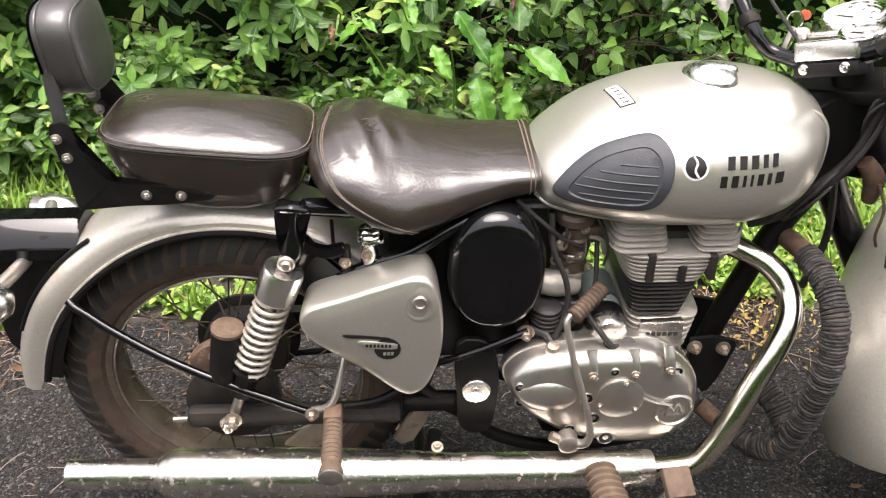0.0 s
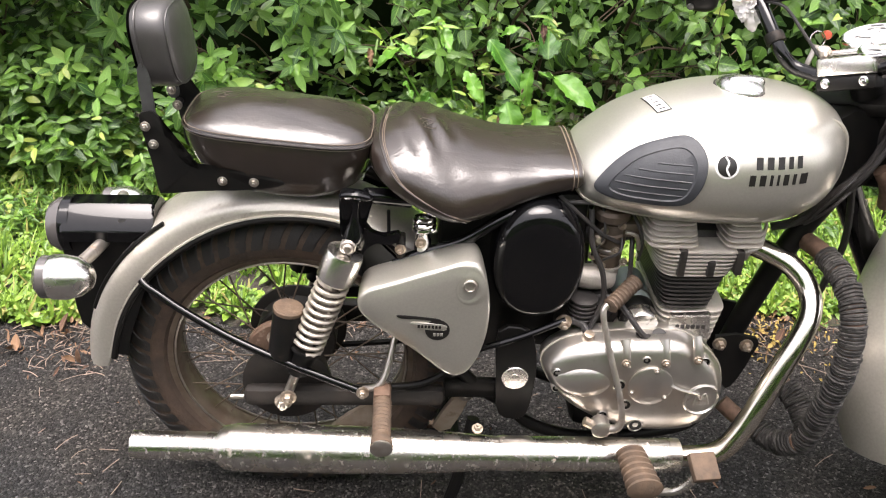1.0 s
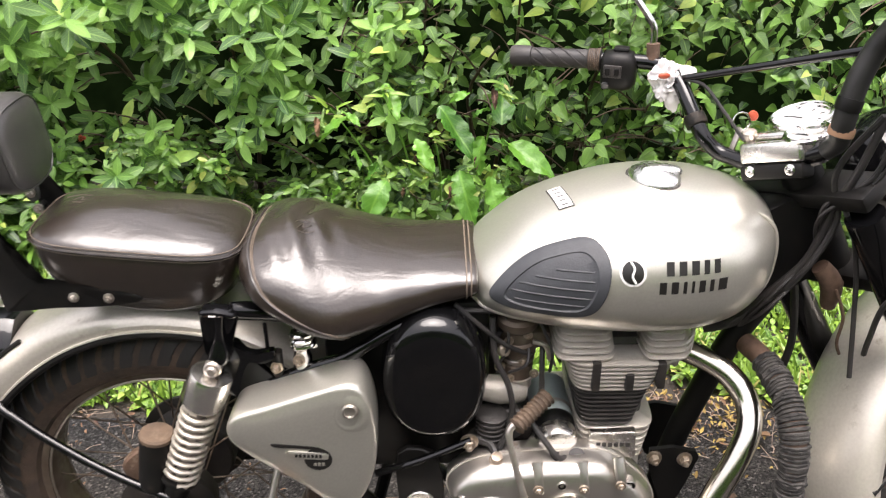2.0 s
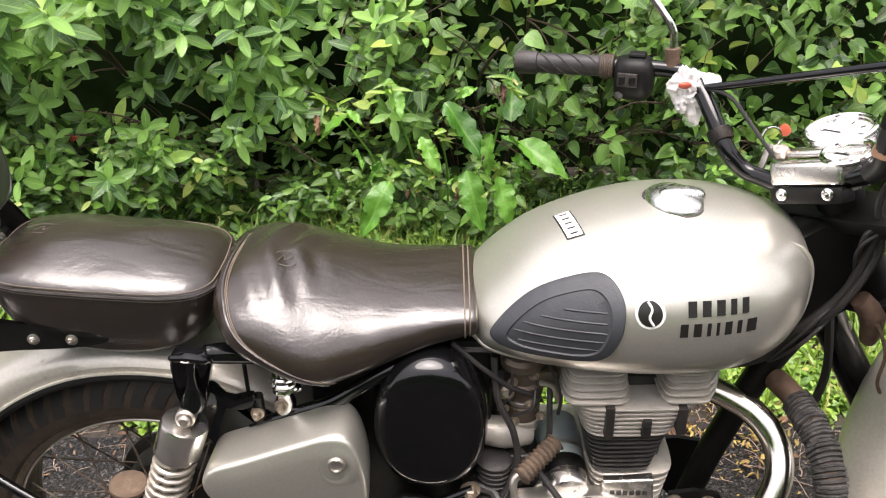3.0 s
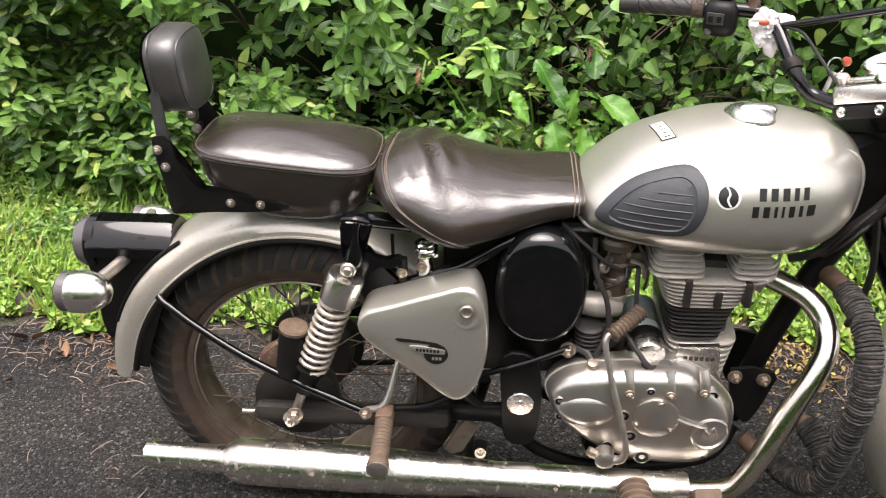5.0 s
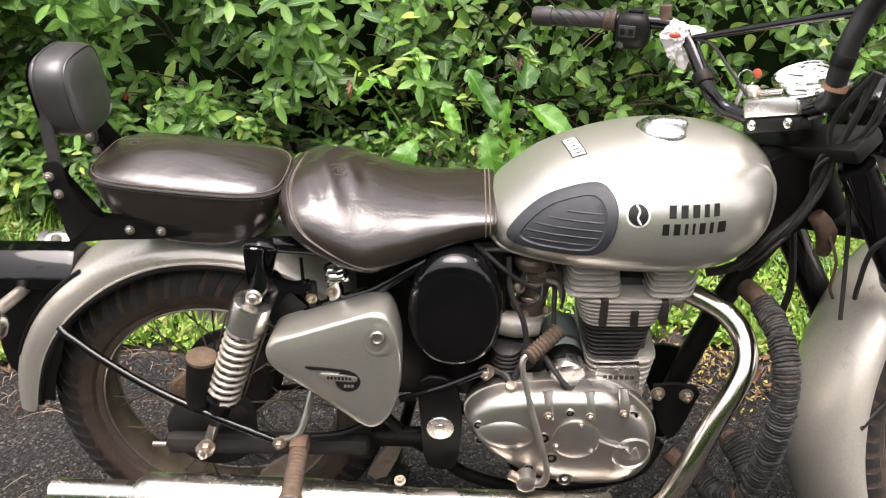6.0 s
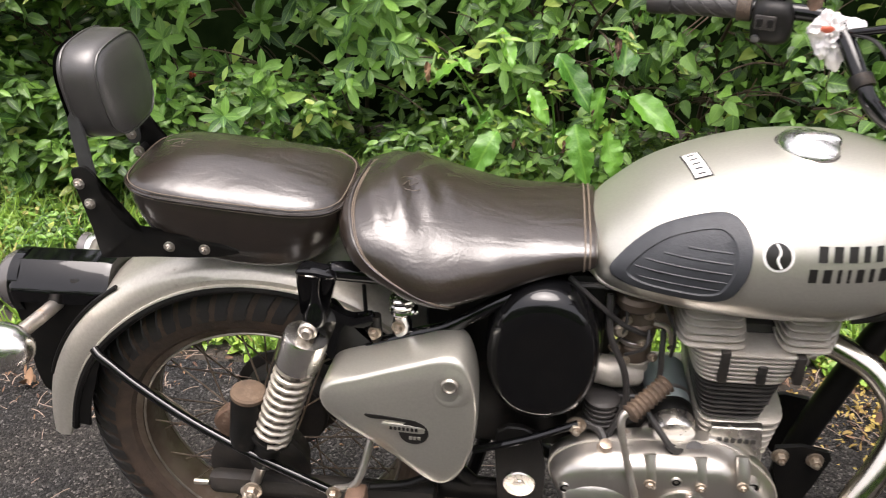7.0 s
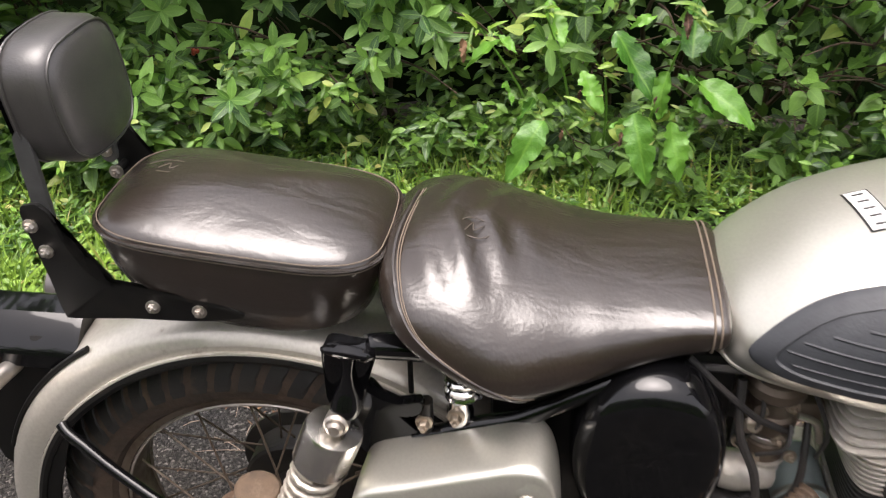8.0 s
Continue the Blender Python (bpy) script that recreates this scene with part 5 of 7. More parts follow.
part("silencer", lathe([(0.0, 0.0), (0.020, 0.0), (0.024, 0.002), (0.0265, 0.003), (0.0265, 0.150), (0.032, 0.158), (0.040, 0.170), (0.0435, 0.190), (0.0435, 0.40), (0.041, 0.50), (0.036, 0.60), (0.030, 0.69)], (-0.272, -0.215, 0.272), (0.66, 0, -0.02), 32), M_OLDCHROME, ex, "chrome silencer with rust pitting")
part("port_ring", lathe([(0.026, 0.0), (0.030, 0.003), (0.030, 0.012), (0.024, 0.016)], (0.855, -0.028, 0.602), (1, -0.5, -0.2), 20), M_STEEL, ex)

# engine
eng = part("engine", box(0.54, 0.80, -0.105, 0.10, 0.265, 0.470, 0.02), M_CAST, bike, "dusty aluminium engine crankcase")
CASE = [(0.476, 0.425), (0.494, 0.452), (0.530, 0.471), (0.60, 0.482), (0.67, 0.484), (0.725, 0.481), (0.768, 0.452), (0.805, 0.410), (0.816, 0.365), (0.808, 0.315), (0.772, 0.280), (0.70, 0.272), (0.64, 0.280), (0.575, 0.303), (0.51, 0.350), (0.484, 0.390)]
cover = part("engine_cover", slab(CASE, [(-0.118, 1.0), (-0.142, 1.010), (-0.146, 0.995), (-0.160, 0.985), (-0.174, 0.955), (-0.184, 0.90), (-0.191, 0.80), (-0.195, 0.5), (-0.196, 0.15)], 6), M_CASE, eng, "polished aluminium clutch cover, stained")
part("gasket", slab(CASE, [(-0.1405, 1.012), (-0.1445, 1.012)], 6), M_CAST, cover)
part("kick_bulge", lathe([(0.068, -0.034), (0.064, -0.010), (0.053, 0.006), (0.036, 0.015), (0.014, 0.018)], (0.552, -0.184, 0.400), (0.0, -1, 0.0), 32, scale=(1.0, 0.66)), M_CASE, cover)
pts_cover = part("points_cover", lathe([(0.041, -0.010), (0.041, 0.004), (0.038, 0.006), (0.012, 0.0068)], (0.668, -0.196, 0.398), (0, -1, 0), 36), M_CASE, cover, "round polished cover held by three screws")
for a in (80, 200, 320):
    part("screw", bolt((0.668 + 0.036 * math.cos(radians(a)), -0.201, 0.398 + 0.036 * math.sin(radians(a))), 0.004, 0.004), M_STEEL, pts_cover)
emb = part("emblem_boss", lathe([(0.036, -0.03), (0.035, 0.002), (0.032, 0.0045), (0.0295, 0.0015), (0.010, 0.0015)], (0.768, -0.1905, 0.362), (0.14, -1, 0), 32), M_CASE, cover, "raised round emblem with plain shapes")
part("emblem_shape", tube([(0.752, -0.1945, 0.352), (0.756, -0.1945, 0.374), (0.766, -0.1925, 0.362), (0.774, -0.1915, 0.375), (0.783, -0.1905, 0.350)], 0.0026, 6, 3), M_CASE, emb)
part("rib", tube([(0.690, -0.199, 0.410), (0.72, -0.199, 0.392), (0.76, -0.196, 0.378)], 0.003, 6, 4), M_CASE, cover)


def cover_y(x, z):
    """How far out the clutch cover stands at a place of its face."""
    line = spline([(a, 0, b) for a, b in CASE], 6, True)
    c = sum(line, Vector()) / len(line)
    d = Vector((x, 0, z)) - c
    rim = max(line, key=lambda p: (p - c).normalized().dot(d.normalized()))
    return float(np.interp(d.length / (rim - c).length, (0.15, 0.5, 0.80, 0.90, 0.955, 0.985), (-0.196, -0.195, -0.191, -0.184, -0.174, -0.160)))


for x, z, rr in ((0.499, 0.418, 0.0075), (0.502, 0.378, 0.0070), (0.612, 0.398, 0.010), (0.628, 0.352, 0.010), (0.655, 0.300, 0.012), (0.655, 0.452, 0.0065), (0.765, 0.440, 0.0080), (0.59, 0.325, 0.008)):
    y = cover_y(x, z)
    w = part("bolt_well", lathe([(rr * 1.4, -0.012), (rr * 1.25, 0.001), (rr * 1.05, 0.0022), (rr * 0.98, 0.0), (rr * 0.4, 0.0)], (x, y, z), (0, -1, 0), 18), M_CASE, cover)
    part("socket_bolt", lathe([(rr * 0.97, -0.003), (rr * 0.97, 0.0014), (rr * 0.5, 0.0008), (rr * 0.35, -0.001)], (x, y, z), (0, -1, 0), 14), M_SATIN, w)
for x, z in ((0.617, 0.448), (0.688, 0.448), (0.745, 0.455)):
    ridge = part("cable_ridge", tube([(x, -0.172, z + 0.035), (x + 0.002, -0.186, z + 0.012), (x + 0.004, -0.193, z - 0.01)], [0.009, 0.009, 0.007], 12, 4), M_CASE, cover)
    part("bolt", bolt((x + 0.001, -0.197, z), 0.0055, 0.006), M_BOLT, ridge)
filler = part("oil_filler", lathe([(0.024, -0.02), (0.025, 0.002), (0.0235, 0.006), (0.020, 0.007), (0.019, 0.004)], (0.648, -0.158, 0.466), (0.05, -0.6, 1), 24, scale=(1.0, 0.9)), M_CASE, eng, "bright alloy filler neck")
part("plug", lathe([(0.0185, 0.002), (0.0185, 0.009), (0.016, 0.012), (0.006, 0.013)], (0.648, -0.158, 0.466), (0.05, -0.6, 1), 20), M_SATIN, filler, "black oil plug")
part("plug_grip", box(-0.014, 0.014, -0.003, 0.003, 0.010, 0.018, 0.002), M_SATIN, filler, m=Matrix.Translation((0.648, -0.158, 0.466)) @ Matrix.Rotation(radians(31), 4, "X") @ Matrix.Rotation(radians(-60), 4, "Z"))
part("breather_union", lathe([(0.018, -0.02), (0.018, 0.006), (0.013, 0.008), (0.013, 0.016)], (0.682, -0.150, 0.468), (0, -0.45, 1), 16), M_GRIP, eng)
part("banjo_bolt", lathe([(0.013, -0.008), (0.013, 0.004), (0.010, 0.006), (0.009, 0.016), (0.004, 0.017)], (0.555, -0.155, 0.470), (0, -0.3, 1), 18), M_BOLT, eng)
part("sump", box(0.56, 0.78, -0.07, 0.08, 0.185, 0.245, 0.02), M_SATIN, eng, "dark oily sump")

# cylinder and head
cyl = part("cylinder", box(0.690, 0.800, -0.085, 0.085, 0.43, 0.66, 0.02), M_BLACKFIN, bike, "finned engine cylinder")


def fin(x0, x1, y0, y1, z, th, material, name="fin", e=6):
    cx, cy = (x0 + x1) / 2, (y0 + y1) / 2
    ring = rounded((x1 - x0) / 2, (y1 - y0) / 2, 0, e, 40)
    bm = bmesh.new()
    lays = [(0, 0.985), (th * 0.2, 1.0), (th * 0.8, 1.0), (th, 0.985)]
    return part(name, bridge(bm, [[Vector((cx + x * s, cy + y * s, z + h)) for x, y in ring] for h, s in lays]), material, cyl)


for k in range(6):
    g = 0.010 * k / 5
    fin(0.692 - g * 0.7, 0.802 + g * 1.2, -0.118 - g * 0.3, 0.11, 0.440 + 0.0125 * k, 0.0055, M_CAST, "base_fin")
part("name_plate", slab([(0.706, 0.506), (0.778, 0.508), (0.782, 0.456), (0.700, 0.456)], [(-0.118, 1.0), (-0.131, 1.0), (-0.134, 0.95)], 1), M_SPRING, cyl, "plain aluminium plate with raised marks", smooth=False)
for k in range(6):
    part("plate_mark", box(0.716 + 0.0095 * k, 0.7225 + 0.0095 * k, -0.1352, -0.133, 0.480, 0.488, 0), M_BLACKFIN, cyl, smooth=False)


def fin_ends(z):
    """Where the cooling fins end fore and aft: the stack widens upwards."""
    return float(np.interp(z, (0.516, 0.583, 0.64, 0.70), (0.686, 0.672, 0.655, 0.637))), float(np.interp(z, (0.516, 0.583, 0.64, 0.70), (0.782, 0.800, 0.832, 0.850)))


for k in range(8):
    z = 0.516 + 0.0092 * k
    x0, x1 = fin_ends(z)
    fin(x0, x1, -0.122 - 0.0012 * k, 0.115, z, 0.0038, M_BLACKFIN, "barrel_fin")
head = part("cylinder_head", box(0.685, 0.815, -0.095, 0.095, 0.585, 0.645, 0.015), M_GRIME, bike, "cast aluminium cylinder head, dusty")


for k in range(7):
    z = 0.590 + 0.0082 * k
    x0, x1 = fin_ends(z)
    fin(x0, x1, -0.134 - 0.0010 * k, 0.13, z, 0.0040, M_CAST, "head_fin").parent = head
for x, z0, z1 in ((0.700, 0.592, 0.648), (0.752, 0.592, 0.626), (0.800, 0.596, 0.645)):
    part("fin_damper", box(x - 0.001, x + 0.012, -0.1425, -0.12, z0 + 0.002, z1, 0.003), M_GRIME, head, "black rubber fin damper")
for x0, x1 in ((0.640, 0.738), (0.776, 0.850)):
    for k in range(6):
        fin(x0 + 0.002 * k, x1 - 0.001 * k, -0.136 + 0.005 * k, 0.10, 0.648 + 0.0082 * k, 0.0040, M_CAST, "rocker_fin").parent = head
part("rocker_cover", box(0.660, 0.730, -0.080, 0.08, 0.640, 0.700, 0.012), M_CAST, head, "rocker cover")
part("rocker_cover", box(0.785, 0.845, -0.080, 0.08, 0.640, 0.700, 0.012), M_CAST, head, "rocker cover")
part("head_bolt", bolt((0.809, -0.118, 0.624), 0.009, 0.010), M_STEEL, head)
part("port", tube([(0.82, -0.01, 0.615), (0.87, -0.035, 0.598)], 0.033, 20, 1), M_CAST, head)
for z in (0.628, 0.642, 0.655):
    part("port_fin", tube([(0.815, -0.115, z), (0.852, -0.10, z + 0.004), (0.872, -0.06, z + 0.006)], 0.003, 6, 4), M_CAST, head)

# carburettor, starter, cables
carb = part("carburettor", lathe([(0.020, 0.0), (0.024, 0.004), (0.025, 0.030), (0.021, 0.034), (0.021, 0.046), (0.028, 0.050), (0.029, 0.072), (0.025, 0.076), (0.025, 0.095)], (0.592, -0.062, 0.572), (0, -0.04, 1), 26), M_RIM, bike, "grimy aluminium carburettor")
part("intake", tube([(0.53, -0.03, 0.625), (0.585, -0.035, 0.628), (0.68, -0.02, 0.635)], 0.024, 16, 3), M_GRIP, carb, "black rubber intake hose")
part("float_bowl", lathe([(0.010, -0.012), (0.019, -0.008), (0.023, 0.0), (0.024, 0.016), (0.027, 0.018), (0.027, 0.022)], (0.592, -0.062, 0.556), (0, -0.04, 1), 24), M_CAST, carb, "cast float bowl")
part("top_cap", lathe([(0.030, 0.0), (0.033, 0.004), (0.033, 0.016), (0.028, 0.022), (0.012, 0.026)], (0.590, -0.066, 0.672), (0, -0.06, 1), 24), M_RIM, carb, "dusty round top cap")
part("choke_arm", tube([(0.612, -0.090, 0.655), (0.632, -0.092, 0.648), (0.640, -0.090, 0.620)], 0.004, 8, 3), M_STEEL, carb)
part("jet_block", box(0.608, 0.640, -0.085, -0.055, 0.640, 0.668, 0.005), M_RIM, carb, "small cast linkage block")
part("fuel_tap", lathe([(0.008, 0.0), (0.011, 0.002), (0.011, 0.012), (0.006, 0.016)], (0.566, -0.085, 0.640), (0, -1, 0.2), 14), M_BOLT, carb)
part("clamp_band", lathe([(0.0262, 0.0), (0.0270, 0.001), (0.0270, 0.007), (0.0262, 0.008)], (0.592, -0.062, 0.608), (0, -0.04, 1), 24), M_STEEL, carb)
for p in ((0.575, -0.088, 0.655), (0.604, -0.092, 0.668), (0.598, -0.090, 0.618), (0.616, -0.088, 0.592), (0.578, -0.086, 0.582)):
    part("screw", bolt(p, 0.005, 0.006), M_BOLT, carb)
for a, b in (((0.622, -0.088, 0.690), (0.640, -0.094, 0.600)), ((0.570, -0.080, 0.700), (0.556, -0.094, 0.610)), ((0.606, -0.095, 0.645), (0.575, -0.102, 0.605))):
    a, b = Vector(a), Vector(b)
    part("thin_cable", tube([a, a.lerp(b, 0.5) + Vector((0.010, -0.012, 0)), b], 0.0026, 6, 5), M_GRIP, carb)
start = part("starter_motor", lathe([(0.030, 0.0), (0.034, 0.003), (0.034, 0.125), (0.030, 0.13)], (0.655, -0.120, 0.478), (-0.05, 1, 0.16), 28), M_STARTER, bike, "blue-grey starter motor with a chrome end cap")
part("end_cap", lathe([(0.0345, 0.02), (0.0345, 0.0), (0.031, -0.006), (0.020, -0.009)], (0.655, -0.122, 0.478), (-0.05, 1, 0.16), 28), M_SPRING, start, "chrome end cap")
part("band", lathe([(0.0346, 0.060), (0.0352, 0.061), (0.0352, 0.066), (0.0346, 0.067)], (0.655, -0.120, 0.478), (-0.05, 1, 0.16), 28), M_STEEL, start)
part("collar", lathe([(0.0342, 0.018), (0.0348, 0.019), (0.0348, 0.042), (0.0342, 0.043)], (0.655, -0.120, 0.478), (-0.05, 1, 0.16), 28), M_SATIN, start, "black collar")
for k in range(4):
    t = radians(45 + 90 * k)
    part("cap_mark", box(-0.006, 0.006, -0.0008, 0.0008, -0.0012, 0.0012, 0), M_STEEL, start, m=Matrix.Translation((0.655 + 0.017 * math.cos(t), -0.1315, 0.478 + 0.017 * math.sin(t))) @ Matrix.Rotation(-t, 4, "Y"), smooth=False)
for path, rr in (([(0.632, -0.05, 0.66), (0.628, -0.09, 0.61), (0.627, -0.10, 0.56), (0.610, -0.10, 0.53), (0.57, -0.10, 0.525)], 0.0045),
                 ([(0.60, -0.13, 0.545), (0.63, -0.155, 0.51), (0.652, -0.165, 0.485), (0.672, -0.15, 0.475)], 0.005),
                 ([(0.49, -0.09, 0.725), (0.53, -0.10, 0.69), (0.57, -0.10, 0.655), (0.61, -0.09, 0.63)], 0.0038),
                 ([(0.515, -0.12, 0.49), (0.545, -0.13, 0.485), (0.555, -0.15, 0.475)], 0.007),
                 ([(0.44, -0.07, 0.72), (0.48, -0.085, 0.712), (0.54, -0.09, 0.712), (0.62, -0.08, 0.70)], 0.0045)):
    part("cable", tube(path, rr, 8, 6), M_GRIP, bike, "black rubber cable")
part("clip", bolt((0.562, -0.078, 0.60), 0.006, 0.006), M_BOLT, eng)
part("oil_hose", tube([(0.548, -0.09, 0.70), (0.552, -0.105, 0.64), (0.575, -0.115, 0.585), (0.58, -0.12, 0.53), (0.56, -0.135, 0.48)], 0.005, 8, 6), M_GRIP, eng)
part("gearbox_shell", slab([(0.50, 0.47), (0.53, 0.505), (0.585, 0.512), (0.62, 0.49), (0.60, 0.45), (0.53, 0.44)], [(-0.10, 0.9), (-0.09, 1.0), (0.05, 1.0)], 4), M_GRIME, eng, "dark grimy gearbox shell")
part("alloy_elbow", tube([(0.525, -0.075, 0.560), (0.565, -0.080, 0.556), (0.600, -0.070, 0.548)], [0.021, 0.024, 0.020], 18, 4), M_CAST, eng, "pale cast alloy elbow")
for k in range(6):
    part("bellows", lathe([(0.020, 0.0), (0.027, 0.003), (0.027, 0.006), (0.020, 0.009)], (0.548, -0.105, 0.478 + 0.009 * k), (0.05, -0.05, 1), 20), M_GRIP, eng, "black rubber bellows ring")
part("back_wall", box(0.535, 0.562, -0.050, 0.05, 0.56, 0.70, 0.008), M_GRIME, eng, "grimy rear engine bracket")
part("gearbox_top", lathe([(0.034, 0.0), (0.030, 0.015), (0.02, 0.03)], (0.575, -0.09, 0.50), (0, -0.4, 1), 20), M_SATIN, eng)

# kick starter
kick = part("kick_starter", tube([(0.595, -0.212, 0.310), (0.612, -0.222, 0.320), (0.618, -0.222, 0.345), (0.607, -0.215, 0.400), (0.588, -0.195, 0.465), (0.573, -0.175, 0.525), (0.574, -0.165, 0.545), (0.59, -0.158, 0.553)], [0.0088, 0.0078, 0.0064, 0.0056, 0.0054, 0.0054, 0.0060, 0.0066], 12, 6), M_STEEL, bike, "steel kick starter lever with a rubber")
rub = []
for k in range(29):
    rub.append((0.0125 + (0.0028 if k % 3 == 1 else 0.0), 0.0026 * k))
part("rubber", lathe([(0.008, -0.001)] + rub + [(0.008, 0.076)], (0.582, -0.166, 0.548), (0.065, 0.055, 0.030), 18), M_DIRTY, kick, "ribbed brown rubber")
part("boss", lathe([(0.018, 0.0), (0.018, 0.024), (0.014, 0.027), (0.009, 0.028)], (0.585, -0.196, 0.312), (0, -1, 0), 20), M_STEEL, kick)
part("clamp_bolt", tube([(0.555, -0.205, 0.322), (0.600, -0.212, 0.300)], 0.009, 8, 1), M_BOLT, kick)

# frame
frame_ob = part("frame", tube([(1.05, 0, 0.755), (0.965, 0, 0.61), (0.912, 0, 0.47), (0.88, 0, 0.36), (0.86, 0, 0.25)], 0.021, 14, 5), M_SATIN, bike, "black tubular steel frame")
part("top_tube", tube([(1.06, 0, 0.80), (0.90, 0, 0.755), (0.60, 0, 0.725), (0.40, 0, 0.715)], 0.02, 12, 4), M_SATIN, frame_ob)
part("steering_head", tube([(1.005, 0, 0.93), (1.10, 0, 0.735)], 0.032, 16, 1), M_SATIN, frame_ob)
part("gusset", slab([(0.955, 0.84), (1.04, 0.86), (1.065, 0.75), (1.03, 0.71), (0.965, 0.645), (0.945, 0.70)], [(-0.03, 0.97), (-0.025, 1.0), (0.025, 1.0), (0.03, 0.97)], 2), M_SATIN, frame_ob)
for side in (-1, 1):
    part("seat_rail", tube([(0.47, 0.070 * side, 0.735), (0.43, 0.105 * side, 0.712), (0.381, 0.12 * side, 0.689), (0.326, 0.12 * side, 0.652), (0.265, 0.12 * side, 0.630), (0.205, 0.12 * side, 0.606)], 0.0105, 12, 5), M_GLOSS, frame_ob)
    part("down_rail", tube([(0.30, 0.105 * side, 0.40), (0.36, 0.105 * side, 0.325), (0.42, 0.10 * side, 0.275), (0.48, 0.095 * side, 0.215), (0.60, 0.085 * side, 0.175), (0.80, 0.06 * side, 0.185), (0.86, 0.03 * side, 0.25)], 0.0125, 12, 5), M_SATIN, frame_ob)
    part("cross_rod", tube([(0.36, 0.14 * side, 0.435), (0.44, 0.14 * side, 0.465), (0.515, 0.135 * side, 0.498)], 0.006, 10, 3), M_GLOSS, frame_ob)
    yo = 0.147 * side
    hood = part("shock_mount", slab([(0.120, 0.752), (0.146, 0.753), (0.172, 0.746), (0.168, 0.722), (0.159, 0.690), (0.154, 0.668), (0.137, 0.662), (0.119, 0.674), (0.117, 0.712)], [(yo - 0.020 * side, 0.98), (yo - 0.003 * side, 1.0), (yo, 0.985), (yo + 0.001 * side, 0.95), (yo - 0.002 * side, 0.86), (yo - 0.003 * side, 0.4)], 4), M_GLOSS, frame_ob, "glossy black flanged shock absorber mount", angle=60)
    part("flange", tube([(0.119, yo, 0.749), (0.128, yo + 0.004 * side, 0.752), (0.146, yo + 0.006 * side, 0.753), (0.164, yo + 0.004 * side, 0.748), (0.172, yo, 0.744)], [0.003, 0.006, 0.007, 0.006, 0.003], 10, 4), M_GLOSS, hood)
    web = []
    for z, hw, d in ((0.748, 0.011, 0.004), (0.738, 0.0065, 0.006), (0.722, 0.0060, 0.007), (0.706, 0.0085, 0.009), (0.692, 0.0140, 0.013), (0.681, 0.0175, 0.018), (0.673, 0.0175, 0.021), (0.667, 0.0150, 0.018)):
        web.append([Vector((0.1465 - 0.10 * (0.75 - z) + a * hw, yo + b * d * (1 if b * side > 0 else 0.3), z)) for a, b in rounded(1, 1, 0, 2.3, 24)])
    part("rib", bridge(bmesh.new(), web), M_GLOSS, hood, angle=60)
    part("mount_arm", tube([(0.160, 0.130 * side, 0.742), (0.185, 0.118 * side, 0.735), (0.235, 0.105 * side, 0.722)], [0.013, 0.015, 0.014], 14, 4), M_GLOSS, frame_ob)
    part("upper_web", slab([(0.148, 0.686), (0.172, 0.672), (0.196, 0.666), (0.216, 0.672), (0.216, 0.656), (0.195, 0.648), (0.165, 0.656), (0.146, 0.664)], [(0.126 * side - 0.007, 0.94), (0.126 * side - 0.004, 1.0), (0.126 * side + 0.004, 1.0), (0.126 * side + 0.007, 0.94)], 4), M_GLOSS, frame_ob)
    part("inner_plate", slab([(0.142, 0.664), (0.156, 0.684), (0.172, 0.664), (0.190, 0.640), (0.214, 0.612), (0.206, 0.600), (0.180, 0.588), (0.150, 0.576), (0.136, 0.61)], [(0.116 * side - 0.008, 0.96), (0.116 * side - 0.005, 1.0), (0.116 * side + 0.005, 1.0), (0.116 * side + 0.008, 0.96)], 4), M_GLOSS, frame_ob)
    part("seat_post", tube([(0.218, 0.120 * side, 0.620), (0.218, 0.120 * side, 0.664)], 0.0085, 12, 1), M_SATIN, frame_ob)
    part("spring_post", lathe([(0.010, -0.004), (0.0145, 0.0), (0.0150, 0.018), (0.0125, 0.024), (0.0125, 0.032), (0.016, 0.036)], (0.255, 0.113 * side, 0.632), (0, 0, 1), 18), M_CHROME, frame_ob, "chrome seat spring post")
    part("pivot_plate", slab([(0.396, 0.47), (0.452, 0.47), (0.470, 0.40), (0.466, 0.31), (0.450, 0.265), (0.405, 0.275), (0.396, 0.36)], [(0.128 * side - 0.006, 0.98), (0.128 * side - 0.004, 1.0), (0.128 * side + 0.004, 1.0), (0.128 * side + 0.006, 0.98)], 3), M_SATIN, frame_ob, "black pivot plate")
    part("pivot_cap", lathe([(0.0255, -0.004), (0.0255, 0.003), (0.024, 0.0045), (0.020, 0.0045), (0.0195, 0.0032), (0.010, 0.0032), (0.009, 0.0055), (0.003, 0.0058)], (0.431, 0.134 * side, 0.366), (0, side, 0), 28), M_SPRING, frame_ob, "chrome pivot cap")
    part("engine_plate", slab([(0.825, 0.412), (0.905, 0.408), (0.905, 0.375), (0.885, 0.31), (0.865, 0.285), (0.840, 0.33)], [(0.062 * side - 0.004, 1.0), (0.062 * side + 0.004, 1.0)], 2), M_SATIN, frame_ob, "dark engine mounting plate")
    for x, z in ((0.833, 0.397), (0.886, 0.393)):
        part("bolt", bolt((x, 0.068 * side, z), 0.009, 0.012, (0, side, 0)), M_BOLT, frame_ob)
    part("bolt", bolt((0.512, 0.130 * side, 0.490), 0.010, 0.014, (0, side, 0)), M_BOLT, frame_ob)
